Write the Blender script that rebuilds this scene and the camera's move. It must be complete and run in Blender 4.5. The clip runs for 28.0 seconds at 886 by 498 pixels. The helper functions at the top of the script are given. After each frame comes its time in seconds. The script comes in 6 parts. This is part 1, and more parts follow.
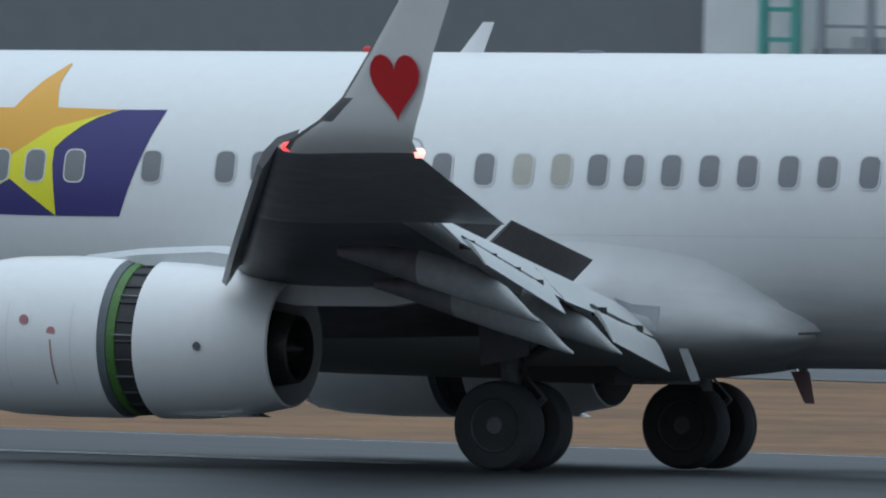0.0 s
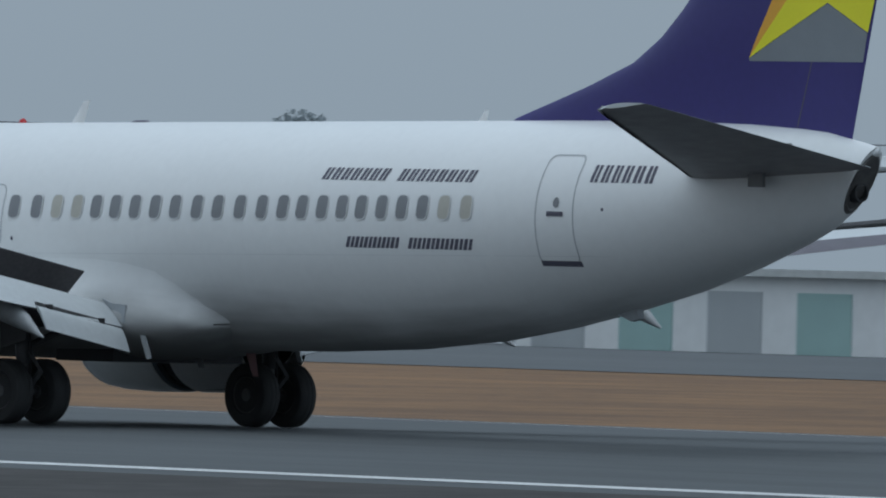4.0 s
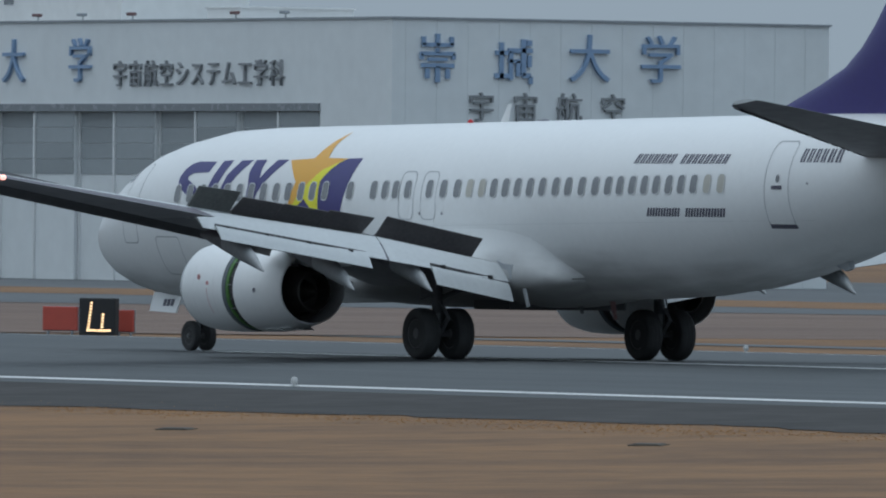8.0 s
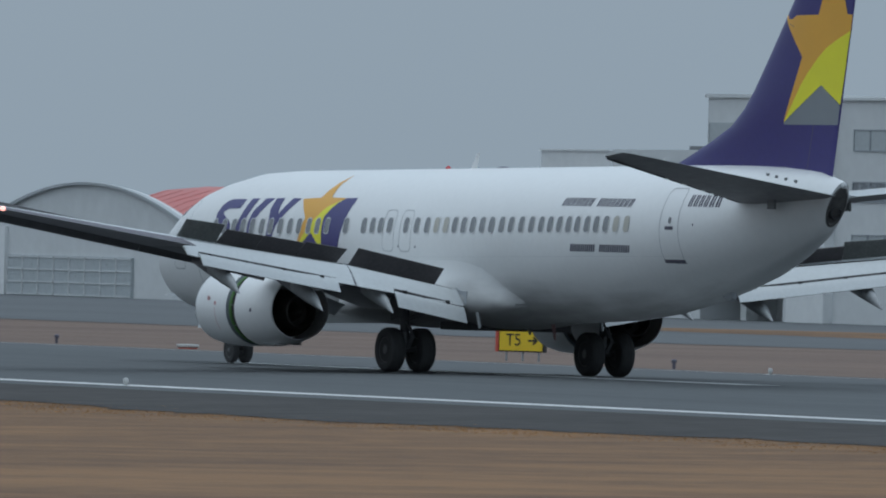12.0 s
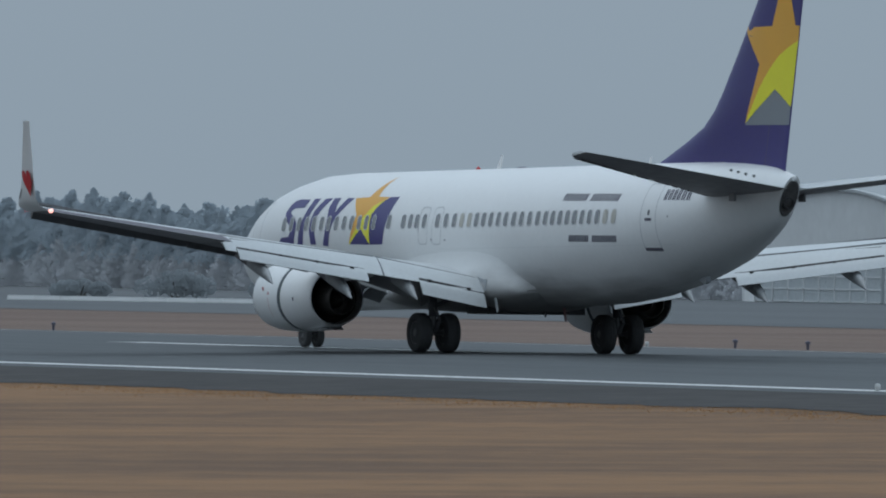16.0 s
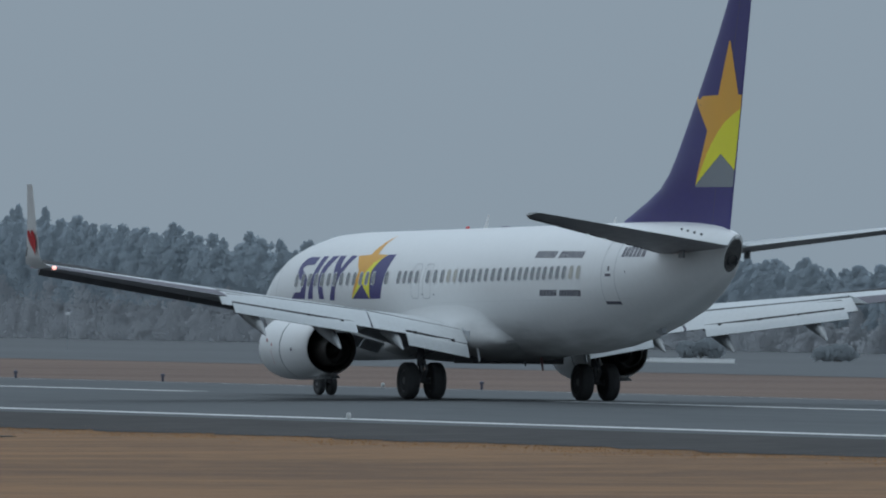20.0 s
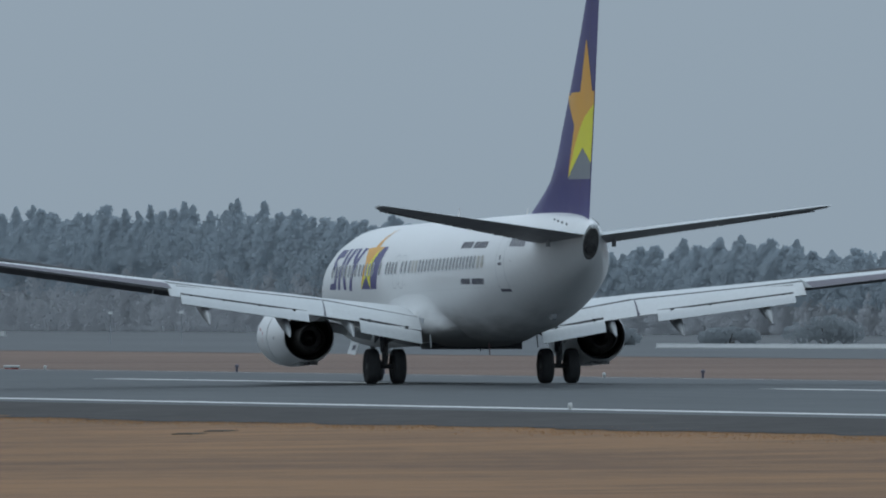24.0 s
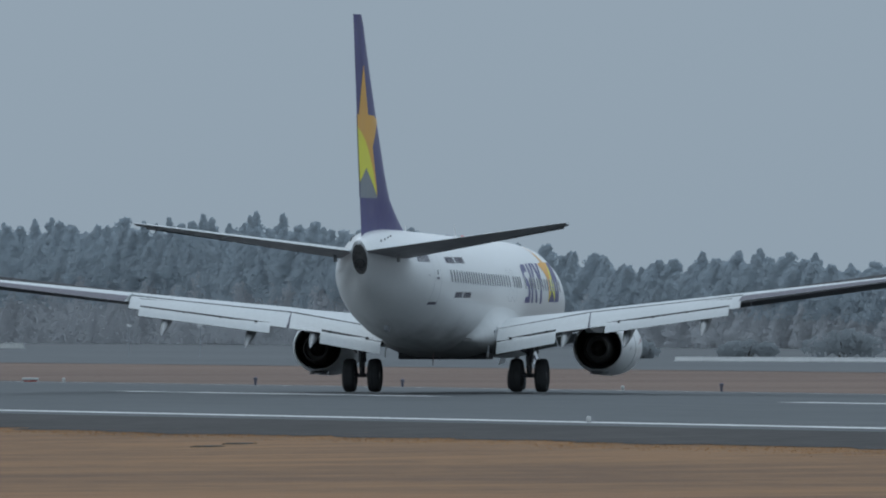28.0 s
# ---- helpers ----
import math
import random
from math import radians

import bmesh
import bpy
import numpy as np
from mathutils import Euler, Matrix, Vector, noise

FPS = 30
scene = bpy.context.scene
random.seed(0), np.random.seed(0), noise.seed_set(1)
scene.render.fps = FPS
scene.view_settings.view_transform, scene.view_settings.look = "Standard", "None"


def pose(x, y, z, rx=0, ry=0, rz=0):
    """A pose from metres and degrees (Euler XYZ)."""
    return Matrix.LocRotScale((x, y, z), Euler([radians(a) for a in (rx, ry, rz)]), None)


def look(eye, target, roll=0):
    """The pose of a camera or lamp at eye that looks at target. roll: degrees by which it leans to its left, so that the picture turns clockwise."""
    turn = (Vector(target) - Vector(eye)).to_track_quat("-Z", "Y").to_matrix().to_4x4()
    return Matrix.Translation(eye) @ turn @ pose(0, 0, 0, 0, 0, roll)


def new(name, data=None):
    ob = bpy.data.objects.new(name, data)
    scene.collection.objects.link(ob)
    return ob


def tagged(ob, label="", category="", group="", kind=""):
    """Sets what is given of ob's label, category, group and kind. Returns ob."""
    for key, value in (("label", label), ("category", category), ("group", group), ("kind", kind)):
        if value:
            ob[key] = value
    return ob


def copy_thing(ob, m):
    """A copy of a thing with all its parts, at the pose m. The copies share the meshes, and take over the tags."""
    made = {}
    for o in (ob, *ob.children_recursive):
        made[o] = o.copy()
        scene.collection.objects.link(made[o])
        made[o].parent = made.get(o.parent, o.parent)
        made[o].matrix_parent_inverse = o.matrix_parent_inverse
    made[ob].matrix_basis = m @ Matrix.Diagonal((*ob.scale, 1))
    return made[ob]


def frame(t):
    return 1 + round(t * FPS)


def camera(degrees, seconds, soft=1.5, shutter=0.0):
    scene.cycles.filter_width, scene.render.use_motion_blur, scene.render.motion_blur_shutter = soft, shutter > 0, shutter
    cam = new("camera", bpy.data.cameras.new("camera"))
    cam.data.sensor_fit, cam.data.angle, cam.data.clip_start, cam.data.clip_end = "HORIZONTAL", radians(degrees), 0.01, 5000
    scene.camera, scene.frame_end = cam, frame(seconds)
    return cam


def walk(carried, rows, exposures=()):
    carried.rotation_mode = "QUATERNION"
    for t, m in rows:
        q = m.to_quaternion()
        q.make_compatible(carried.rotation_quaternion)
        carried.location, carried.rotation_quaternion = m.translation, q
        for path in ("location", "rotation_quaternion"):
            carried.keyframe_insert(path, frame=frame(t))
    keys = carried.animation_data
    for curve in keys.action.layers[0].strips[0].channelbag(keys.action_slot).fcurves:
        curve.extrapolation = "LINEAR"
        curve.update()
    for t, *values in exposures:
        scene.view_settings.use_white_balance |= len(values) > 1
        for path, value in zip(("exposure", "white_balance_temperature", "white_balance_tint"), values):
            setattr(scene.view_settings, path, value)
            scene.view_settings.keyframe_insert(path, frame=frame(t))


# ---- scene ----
# ---- camera: a long lens on a tripod head beside the runway, 3 m above it ----
cam = camera(3.484, 28.0, soft=2.0, shutter=0.1)
EYE = (0.0, 0.0, 3.005)
# seconds, pan to the left of +Y, tilt, roll (degrees)
VIEW = [
    (0, 24.859, -0.081, 1.47), (0.5, 28.684, 0.049, 1.78), (1, 31.810, 0.005, 2.02), (1.5, 35.108, 0.015, 2.00), (2, 38.153, 0.011, 1.78),
    (2.5, 40.990, 0.049, 1.43), (4.5, 49.197, -0.039, 1.39), (5, 51.268, -0.132, 1.10), (5.5, 53.116, -0.179, 1.01), (6, 54.659, -0.206, 0.95),
    (6.5, 55.978, -0.182, 0.60), (7, 57.177, -0.156, 0.93), (7.5, 58.150, -0.140, 0.74), (8, 58.867, -0.104, 0.64), (8.5, 59.505, -0.074, 0.58),
    (9, 60.457, 0.069, 0.74), (9.5, 61.050, 0.157, 1.08), (10, 61.684, 0.162, 1.27), (10.5, 62.030, 0.123, 1.47), (11, 62.368, 0.096, 1.50),
    (11.5, 62.904, 0.059, 1.51), (12, 63.423, 0.024, 1.56), (12.5, 63.924, -0.024, 1.45), (13, 64.332, -0.081, 1.52), (13.5, 64.765, -0.141, 1.48),
    (15.5, 66.162, -0.053, 0.84), (16, 66.372, -0.009, 0.71), (16.5, 66.628, 0.041, 0.43), (17, 66.879, 0.084, 0.47), (17.5, 67.171, 0.111, 0.44),
    (18, 67.459, 0.116, 0.50), (18.5, 67.647, 0.169, 0.61), (19, 67.789, 0.178, 0.72), (19.5, 67.933, 0.206, 0.68), (20, 68.058, 0.204, 0.63),
    (20.5, 68.190, 0.202, 0.48), (22.5, 68.705, 0.160, 0.17), (23, 68.756, 0.129, 0.11), (23.5, 68.852, 0.135, 0.00), (24, 68.921, 0.162, -0.09),
    (24.5, 68.965, 0.194, -0.16), (25, 68.976, 0.223, -0.12), (25.5, 68.920, 0.214, -0.07), (26, 68.968, 0.218, -0.17), (26.5, 69.025, 0.221, -0.10),
    (27, 68.999, 0.222, -0.04), (27.5, 69.018, 0.218, -0.08), (28, 68.995, 0.213, -0.01),
]


def aim(pan, tilt, roll):
    p, e = radians(pan), radians(tilt)
    way = Vector((-math.sin(p) * math.cos(e), math.cos(p) * math.cos(e), math.sin(e)))
    return look(EYE, Vector(EYE) + way * 100, roll)


walk(cam, [(t, aim(p, e, r)) for t, p, e, r in VIEW], exposures=[(0, 0.22), (0.5, 0.12), (2, -0.10), (5, 0.08), (6, 0.2), (7, 0.12), (8, 0.06), (12, 0.04), (16, 0.0), (18, -0.1), (20, -0.1), (23, 0.05), (28, 0.08)])

# ---- overcast winter daylight ----
world = bpy.data.worlds.new("overcast_sky")
scene.world = world
world.use_nodes = True
wn, wl = world.node_tree.nodes, world.node_tree.links
wn.clear()
w_out, w_bg = wn.new("ShaderNodeOutputWorld"), wn.new("ShaderNodeBackground")
w_sky = wn.new("ShaderNodeTexSky")
w_sky.sky_type, w_sky.sun_disc = "NISHITA", False
w_sky.sun_elevation, w_sky.sun_rotation, w_sky.dust_density = radians(40), radians(200), 4.0
w_co, w_sep = wn.new("ShaderNodeTexCoord"), wn.new("ShaderNodeSeparateXYZ")
w_ramp, w_mul, w_mix = wn.new("ShaderNodeMapRange"), wn.new("ShaderNodeVectorMath"), wn.new("ShaderNodeMix")
w_noise, w_nr = wn.new("ShaderNodeTexNoise"), wn.new("ShaderNodeMapRange")
w_noise.inputs["Scale"].default_value, w_noise.inputs["Detail"].default_value = 6.0, 3.0
w_nr.inputs["To Min"].default_value, w_nr.inputs["To Max"].default_value = 0.93, 1.07
wl.new(w_co.outputs["Generated"], w_sep.inputs[0])
wl.new(w_co.outputs["Generated"], w_noise.inputs["Vector"])
wl.new(w_noise.outputs["Fac"], w_nr.inputs["Value"])
wl.new(w_sep.outputs["Z"], w_ramp.inputs["Value"])
# cloud cover: about three times as bright overhead as at the horizon
w_ramp.inputs["To Min"].default_value, w_ramp.inputs["To Max"].default_value = 1.0, 2.9
w_bright = wn.new("ShaderNodeMath")
w_bright.operation = "MULTIPLY"
wl.new(w_ramp.outputs["Result"], w_bright.inputs[0])
wl.new(w_nr.outputs["Result"], w_bright.inputs[1])
w_mul.operation = "SCALE"
w_mul.inputs[0].default_value = (0.279, 0.352, 0.424)
wl.new(w_bright.outputs[0], w_mul.inputs["Scale"])
w_dim = wn.new("ShaderNodeVectorMath")
w_dim.operation = "SCALE"
w_dim.inputs["Scale"].default_value = 0.08
wl.new(w_sky.outputs["Color"], w_dim.inputs[0])
w_mix.data_type = "RGBA"
w_mix.inputs["Factor"].default_value = 0.06
wl.new(w_mul.outputs["Vector"], w_mix.inputs["A"])
wl.new(w_dim.outputs["Vector"], w_mix.inputs["B"])
wl.new(w_mix.outputs["Result"], w_bg.inputs["Color"])
wl.new(w_bg.outputs["Background"], w_out.inputs["Surface"])

sun = new("sun", bpy.data.lights.new("sun", "SUN"))
sun.data.energy, sun.data.angle, sun.data.color = 0.35, radians(40), (1.0, 0.97, 0.93)
sun.matrix_world = look((-2, 5, 140), (0, 10, 0))


# ---- materials ----
def surface(name, color, rough=0.5, metal=0.0, vary=0.12, scale=3.0, fine=40.0, bump=0.0, spec=0.5, coat=0.0, glow=0.0, glow_color=None, island=0.0, coords="Object"):
    """A procedural material: base colour with stains at one scale and grain at another, uneven gloss, fine relief."""
    m = bpy.data.materials.new(name)
    m.use_nodes = True
    n, l = m.node_tree.nodes, m.node_tree.links
    b = n["Principled BSDF"]
    b.inputs["Metallic"].default_value = metal
    b.inputs["Specular IOR Level"].default_value = spec
    b.inputs["Coat Weight"].default_value = coat
    co = n.new("ShaderNodeTexCoord")
    big, small = n.new("ShaderNodeTexNoise"), n.new("ShaderNodeTexNoise")
    big.inputs["Scale"].default_value, big.inputs["Detail"].default_value = scale, 4.0
    small.inputs["Scale"].default_value, small.inputs["Detail"].default_value = fine, 3.0
    l.new(co.outputs[coords], big.inputs["Vector"])
    l.new(co.outputs[coords], small.inputs["Vector"])
    add = n.new("ShaderNodeMath")
    add.operation = "ADD"
    l.new(big.outputs["Fac"], add.inputs[0])
    l.new(small.outputs["Fac"], add.inputs[1])
    rng = n.new("ShaderNodeMapRange")
    rng.inputs["From Min"].default_value, rng.inputs["From Max"].default_value = 0.6, 1.4
    rng.inputs["To Min"].default_value, rng.inputs["To Max"].default_value = 1 - vary, 1 + vary
    l.new(add.outputs[0], rng.inputs["Value"])
    val = rng.outputs["Result"]
    if island:
        info, mr, mu = n.new("ShaderNodeObjectInfo"), n.new("ShaderNodeMapRange"), n.new("ShaderNodeMath")
        mr.inputs["To Min"].default_value, mr.inputs["To Max"].default_value = 1 - island, 1 + island
        l.new(info.outputs["Random"], mr.inputs["Value"])
        mu.operation = "MULTIPLY"
        l.new(val, mu.inputs[0])
        l.new(mr.outputs["Result"], mu.inputs[1])
        val = mu.outputs[0]
    mul = n.new("ShaderNodeVectorMath")
    mul.operation = "SCALE"
    mul.inputs[0].default_value = color
    l.new(val, mul.inputs["Scale"])
    l.new(mul.outputs["Vector"], b.inputs["Base Color"])
    rr = n.new("ShaderNodeMapRange")
    rr.inputs["To Min"].default_value, rr.inputs["To Max"].default_value = max(rough - 0.08, 0.02), min(rough + 0.1, 1)
    l.new(big.outputs["Fac"], rr.inputs["Value"])
    l.new(rr.outputs["Result"], b.inputs["Roughness"])
    if bump:
        bp = n.new("ShaderNodeBump")
        bp.inputs["Strength"].default_value, bp.inputs["Distance"].default_value = 0.6, bump
        l.new(small.outputs["Fac"], bp.inputs["Height"])
        l.new(bp.outputs["Normal"], b.inputs["Normal"])
    if glow:
        b.inputs["Emission Color"].default_value = (*(glow_color or color), 1)
        b.inputs["Emission Strength"].default_value = glow
    return m


def leafy(name, color, vary, scale, fine):
    """Foliage that lets half of its light through, mottled at two scales."""
    m = surface(name, color, 0.95, vary=vary, scale=scale, fine=fine, spec=0.1)
    n, l = m.node_tree.nodes, m.node_tree.links
    b, out = n["Principled BSDF"], n["Material Output"]
    tr, mix = n.new("ShaderNodeBsdfTranslucent"), n.new("ShaderNodeMixShader")
    l.new(b.inputs["Base Color"].links[0].from_socket, tr.inputs["Color"])
    l.new(b.outputs["BSDF"], mix.inputs[1])
    l.new(tr.outputs["BSDF"], mix.inputs[2])
    l.new(mix.outputs["Shader"], out.inputs["Surface"])
    return m


WHITE = surface("white_gloss_paint", (0.72, 0.725, 0.72), 0.36, vary=0.035, scale=0.35, fine=6, coat=0.15, spec=0.4)
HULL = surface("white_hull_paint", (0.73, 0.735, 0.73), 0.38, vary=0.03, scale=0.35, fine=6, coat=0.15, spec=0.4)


def belly_grime_shade(m, reach, colour):
    """Grime and spray streaks along the flow, with belly shade painted in, over a painted hull's lower skin."""
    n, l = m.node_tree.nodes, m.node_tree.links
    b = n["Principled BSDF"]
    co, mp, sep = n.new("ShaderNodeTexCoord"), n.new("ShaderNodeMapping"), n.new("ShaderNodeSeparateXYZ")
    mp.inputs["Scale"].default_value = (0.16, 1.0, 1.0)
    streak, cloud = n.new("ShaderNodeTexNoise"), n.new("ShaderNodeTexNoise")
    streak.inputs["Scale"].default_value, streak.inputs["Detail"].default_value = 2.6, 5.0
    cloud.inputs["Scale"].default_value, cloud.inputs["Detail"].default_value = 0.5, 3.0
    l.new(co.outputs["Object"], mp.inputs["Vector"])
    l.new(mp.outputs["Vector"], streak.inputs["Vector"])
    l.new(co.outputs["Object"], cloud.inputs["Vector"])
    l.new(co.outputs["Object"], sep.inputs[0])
    # the darkening's upper edge wanders by half a metre, and climbs behind the wing root
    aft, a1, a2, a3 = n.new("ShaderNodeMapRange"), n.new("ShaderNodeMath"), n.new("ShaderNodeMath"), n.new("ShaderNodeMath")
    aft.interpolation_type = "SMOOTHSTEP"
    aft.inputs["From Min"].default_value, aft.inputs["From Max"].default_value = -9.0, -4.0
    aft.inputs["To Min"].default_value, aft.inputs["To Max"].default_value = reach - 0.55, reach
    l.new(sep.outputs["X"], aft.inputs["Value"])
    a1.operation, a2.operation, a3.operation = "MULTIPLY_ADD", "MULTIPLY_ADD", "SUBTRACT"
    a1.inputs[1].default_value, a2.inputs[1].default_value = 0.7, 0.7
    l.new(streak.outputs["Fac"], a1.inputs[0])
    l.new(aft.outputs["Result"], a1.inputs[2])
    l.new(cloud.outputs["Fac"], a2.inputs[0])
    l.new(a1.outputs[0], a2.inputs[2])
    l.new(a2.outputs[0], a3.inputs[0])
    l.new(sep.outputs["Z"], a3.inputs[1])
    dark_mask = n.new("ShaderNodeMapRange")
    dark_mask.interpolation_type = "SMOOTHSTEP"
    dark_mask.inputs["From Min"].default_value, dark_mask.inputs["From Max"].default_value = 0.0, 1.35
    dark_mask.inputs["To Max"].default_value = 0.9
    l.new(a3.outputs[0], dark_mask.inputs["Value"])
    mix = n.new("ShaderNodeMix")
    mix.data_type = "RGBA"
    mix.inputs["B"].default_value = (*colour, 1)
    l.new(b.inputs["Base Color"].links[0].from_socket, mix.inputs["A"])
    l.new(dark_mask.outputs["Result"], mix.inputs["Factor"])
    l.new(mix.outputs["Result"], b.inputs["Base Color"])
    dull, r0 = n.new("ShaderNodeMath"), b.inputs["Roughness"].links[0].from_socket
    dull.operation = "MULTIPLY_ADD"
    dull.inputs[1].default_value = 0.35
    l.new(dark_mask.outputs["Result"], dull.inputs[0])
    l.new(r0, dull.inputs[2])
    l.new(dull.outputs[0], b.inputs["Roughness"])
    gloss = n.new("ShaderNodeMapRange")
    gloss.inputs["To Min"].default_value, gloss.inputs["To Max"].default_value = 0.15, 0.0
    l.new(dark_mask.outputs["Result"], gloss.inputs["Value"])
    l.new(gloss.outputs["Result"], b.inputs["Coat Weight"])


belly_grime_shade(HULL, 1.95, (0.19, 0.187, 0.182))
WHITE2 = surface("white_wing_paint", (0.53, 0.55, 0.555), 0.42, vary=0.07, scale=0.8, fine=9)
GREY = surface("grey_wing_paint", (0.36, 0.38, 0.40), 0.45, vary=0.12, scale=0.9, fine=8)
CANOE = surface("mottled_fairing_grey", (0.30, 0.31, 0.315), 0.45, vary=0.2, scale=1.5, fine=9)
# UNDER, UNDERTIP and STABUNDER put the shade of downward faces into colour
UNDER = surface("shaded_wing_underside", (0.115, 0.108, 0.118), 0.45, vary=0.5, scale=0.8, fine=3)
AILERON = surface("dull_plum_grey_aileron", (0.092, 0.080, 0.098), 0.5, vary=0.2, scale=0.8, fine=3)
UNDERTIP = surface("shaded_wingtip_underside", (0.20, 0.185, 0.20), 0.45, vary=0.35, scale=0.8, fine=3)
STABUNDER = surface("shaded_stabiliser_underside", (0.205, 0.195, 0.205), 0.45, vary=0.35, scale=0.6, fine=3)
DUCT = surface("sooty_grey_duct_lining", (0.10, 0.096, 0.094), 0.5, metal=0.1, vary=0.4, scale=2.0, fine=9)
SLAT = surface("dull_slat_metal", (0.17, 0.165, 0.17), 0.4, metal=0.2, vary=0.2)
# the shadow behind the raised spoilers is put into this dark colour
DARKWING = surface("shade_dark_spoiler", (0.075, 0.068, 0.072), 0.55, vary=0.3, scale=2.5, fine=14)
OUTERSPOIL = surface("grey_green_spoiler_paint", (0.105, 0.11, 0.105), 0.55, vary=0.3, scale=2.5, fine=14)
BLUE = surface("deep_blue_paint", (0.044, 0.038, 0.165), 0.38, vary=0.08, scale=0.7, fine=7, coat=0.1, spec=0.35)
ORANGE = surface("orange_yellow_paint", (0.74, 0.37, 0.045), 0.4, vary=0.05, scale=1)
YELLOW = surface("bright_yellow_paint", (0.78, 0.72, 0.03), 0.4, vary=0.05, scale=1)
GREYBLUE = surface("grey_fin_paint", (0.20, 0.22, 0.24), 0.4, vary=0.06)
RED = surface("red_paint", (0.50, 0.015, 0.02), 0.4, vary=0.05)
INK = surface("dark_grey_marking", (0.085, 0.08, 0.11), 0.5, vary=0.1)
LINE = surface("panel_line_grey", (0.30, 0.31, 0.32), 0.5, vary=0.1)
GLASS = surface("dark_cabin_glass", (0.185, 0.190, 0.200), 0.18, vary=0.1, spec=0.6)
BLIND = surface("drawn_cream_blind", (0.42, 0.40, 0.35), 0.4, vary=0.1)
SEAMDARK = surface("grey_panel_seam", (0.42, 0.43, 0.44), 0.5, vary=0.08)
SEAM = surface("faint_panel_seam", (0.58, 0.59, 0.59), 0.45, vary=0.05)
FRAMEW = surface("window_surround", (0.62, 0.63, 0.63), 0.4, vary=0.05)
BLACK = surface("soot_black_metal", (0.026, 0.026, 0.028), 0.6, vary=0.3, scale=4)
TYRE = surface("black_tyre_rubber", (0.038, 0.038, 0.039), 0.8, vary=0.3, scale=6, fine=60, bump=0.004)
HUB = surface("dusty_grey_wheel_hub", (0.09, 0.09, 0.092), 0.5, vary=0.25, scale=8)
STEEL = surface("grey_gear_steel", (0.16, 0.165, 0.17), 0.4, metal=0.3, vary=0.2, scale=5)
DARKGEAR = surface("dirty_dark_gear_metal", (0.06, 0.06, 0.064), 0.55, vary=0.3, scale=5)
METAL = surface("bare_leading_edge_metal", (0.62, 0.63, 0.64), 0.25, metal=0.85, vary=0.06)
NOZZLE = surface("heat_stained_nozzle_metal", (0.075, 0.070, 0.066), 0.45, metal=0.6, vary=0.35, scale=3)
GREEN = surface("green_primer", (0.055, 0.145, 0.030), 0.5, vary=0.3, scale=5, island=0.2)
COWLRED = surface("faded_red_cowl_paint", (0.46, 0.22, 0.22), 0.5)
LIP = surface("blue_grey_bulkhead", (0.10, 0.115, 0.13), 0.5, vary=0.25, scale=3)
STRIPE = surface("red_white_dipole_paint", (0.16, 0.085, 0.085), 0.5)
LAMPRED = surface("red_navigation_glass", (0.6, 0.02, 0.02), 0.2, glow=2.2, glow_color=(1.0, 0.05, 0.05))
LAMPWHITE = surface("lit_white_position_light", (0.9, 0.8, 0.7), 0.2, glow=1.5, glow_color=(1.0, 0.40, 0.34))
ASPHALT_SIDE = surface("asphalt_shoulder", (0.060, 0.056, 0.054), 0.95, spec=0.15, vary=0.3, scale=0.15, fine=1.2, bump=0.01)
CONCRETE = surface("weathered_concrete", (0.47, 0.48, 0.47), 0.8, vary=0.18, scale=0.25, fine=2.0, bump=0.004)
PALEWALL = surface("pale_painted_wall", (0.71, 0.715, 0.71), 0.7, vary=0.07, scale=0.15, fine=1.5)
HANGARW = surface("grey_corrugated_cladding", (0.70, 0.72, 0.72), 0.6, vary=0.06, scale=0.1, fine=1.0)
WALLGREY = surface("grey_office_wall", (0.60, 0.61, 0.61), 0.75, vary=0.06, scale=0.2, fine=1.5)
# DOORGREY, SIGNBLUE, SIGNDARK and REDROOF are lightened to carry distance haze
DOORGREY = surface("grey_steel_door", (0.38, 0.40, 0.41), 0.5, vary=0.1, scale=0.4)
DARKPANE = surface("dark_window_glass", (0.21, 0.225, 0.24), 0.25, vary=0.1)
PALEPANE = surface("pale_window_glass", (0.40, 0.43, 0.44), 0.3, vary=0.12)
PANEGREY = surface("grey_wired_glass", (0.30, 0.325, 0.335), 0.35, vary=0.08, island=0.12)
SIGNBLUE = surface("blue_sign_letters", (0.22, 0.32, 0.47), 0.5, vary=0.1)
SIGNDARK = surface("dark_sign_letters", (0.24, 0.25, 0.26), 0.5, vary=0.1)
SIGNPALE = surface("pale_grey_sign_letters", (0.44, 0.45, 0.46), 0.6, vary=0.1)
REDROOF = surface("red_metal_roof", (0.50, 0.14, 0.125), 0.55, vary=0.1, scale=0.2)
BROWNROOF = surface("brown_glazed_roof", (0.20, 0.17, 0.17), 0.3, vary=0.15)
# FOREST, BROWNWOOD, FOLIAGE, MISTY and TWIGS carry distance haze in their base colours
FOREST = leafy("hazed_forest_foliage", (0.495, 0.545, 0.58), 0.06, 0.05, 0.4)
DARKBUSH = leafy("dull_winter_bush", (0.36, 0.385, 0.40), 0.10, 0.3, 2.0)
BROWNWOOD = leafy("hazed_winter_broadleaves", (0.63, 0.635, 0.65), 0.08, 0.05, 0.4)
FOLIAGE = leafy("winter_conifer_foliage", (0.32, 0.36, 0.375), 0.15, 0.25, 2.0)
MISTY = leafy("hazed_conifer_foliage", (0.43, 0.47, 0.49), 0.08, 0.1, 1.0)
TWIGS = leafy("hazed_bare_twigs", (0.57, 0.60, 0.63), 0.06, 0.1, 1.0)
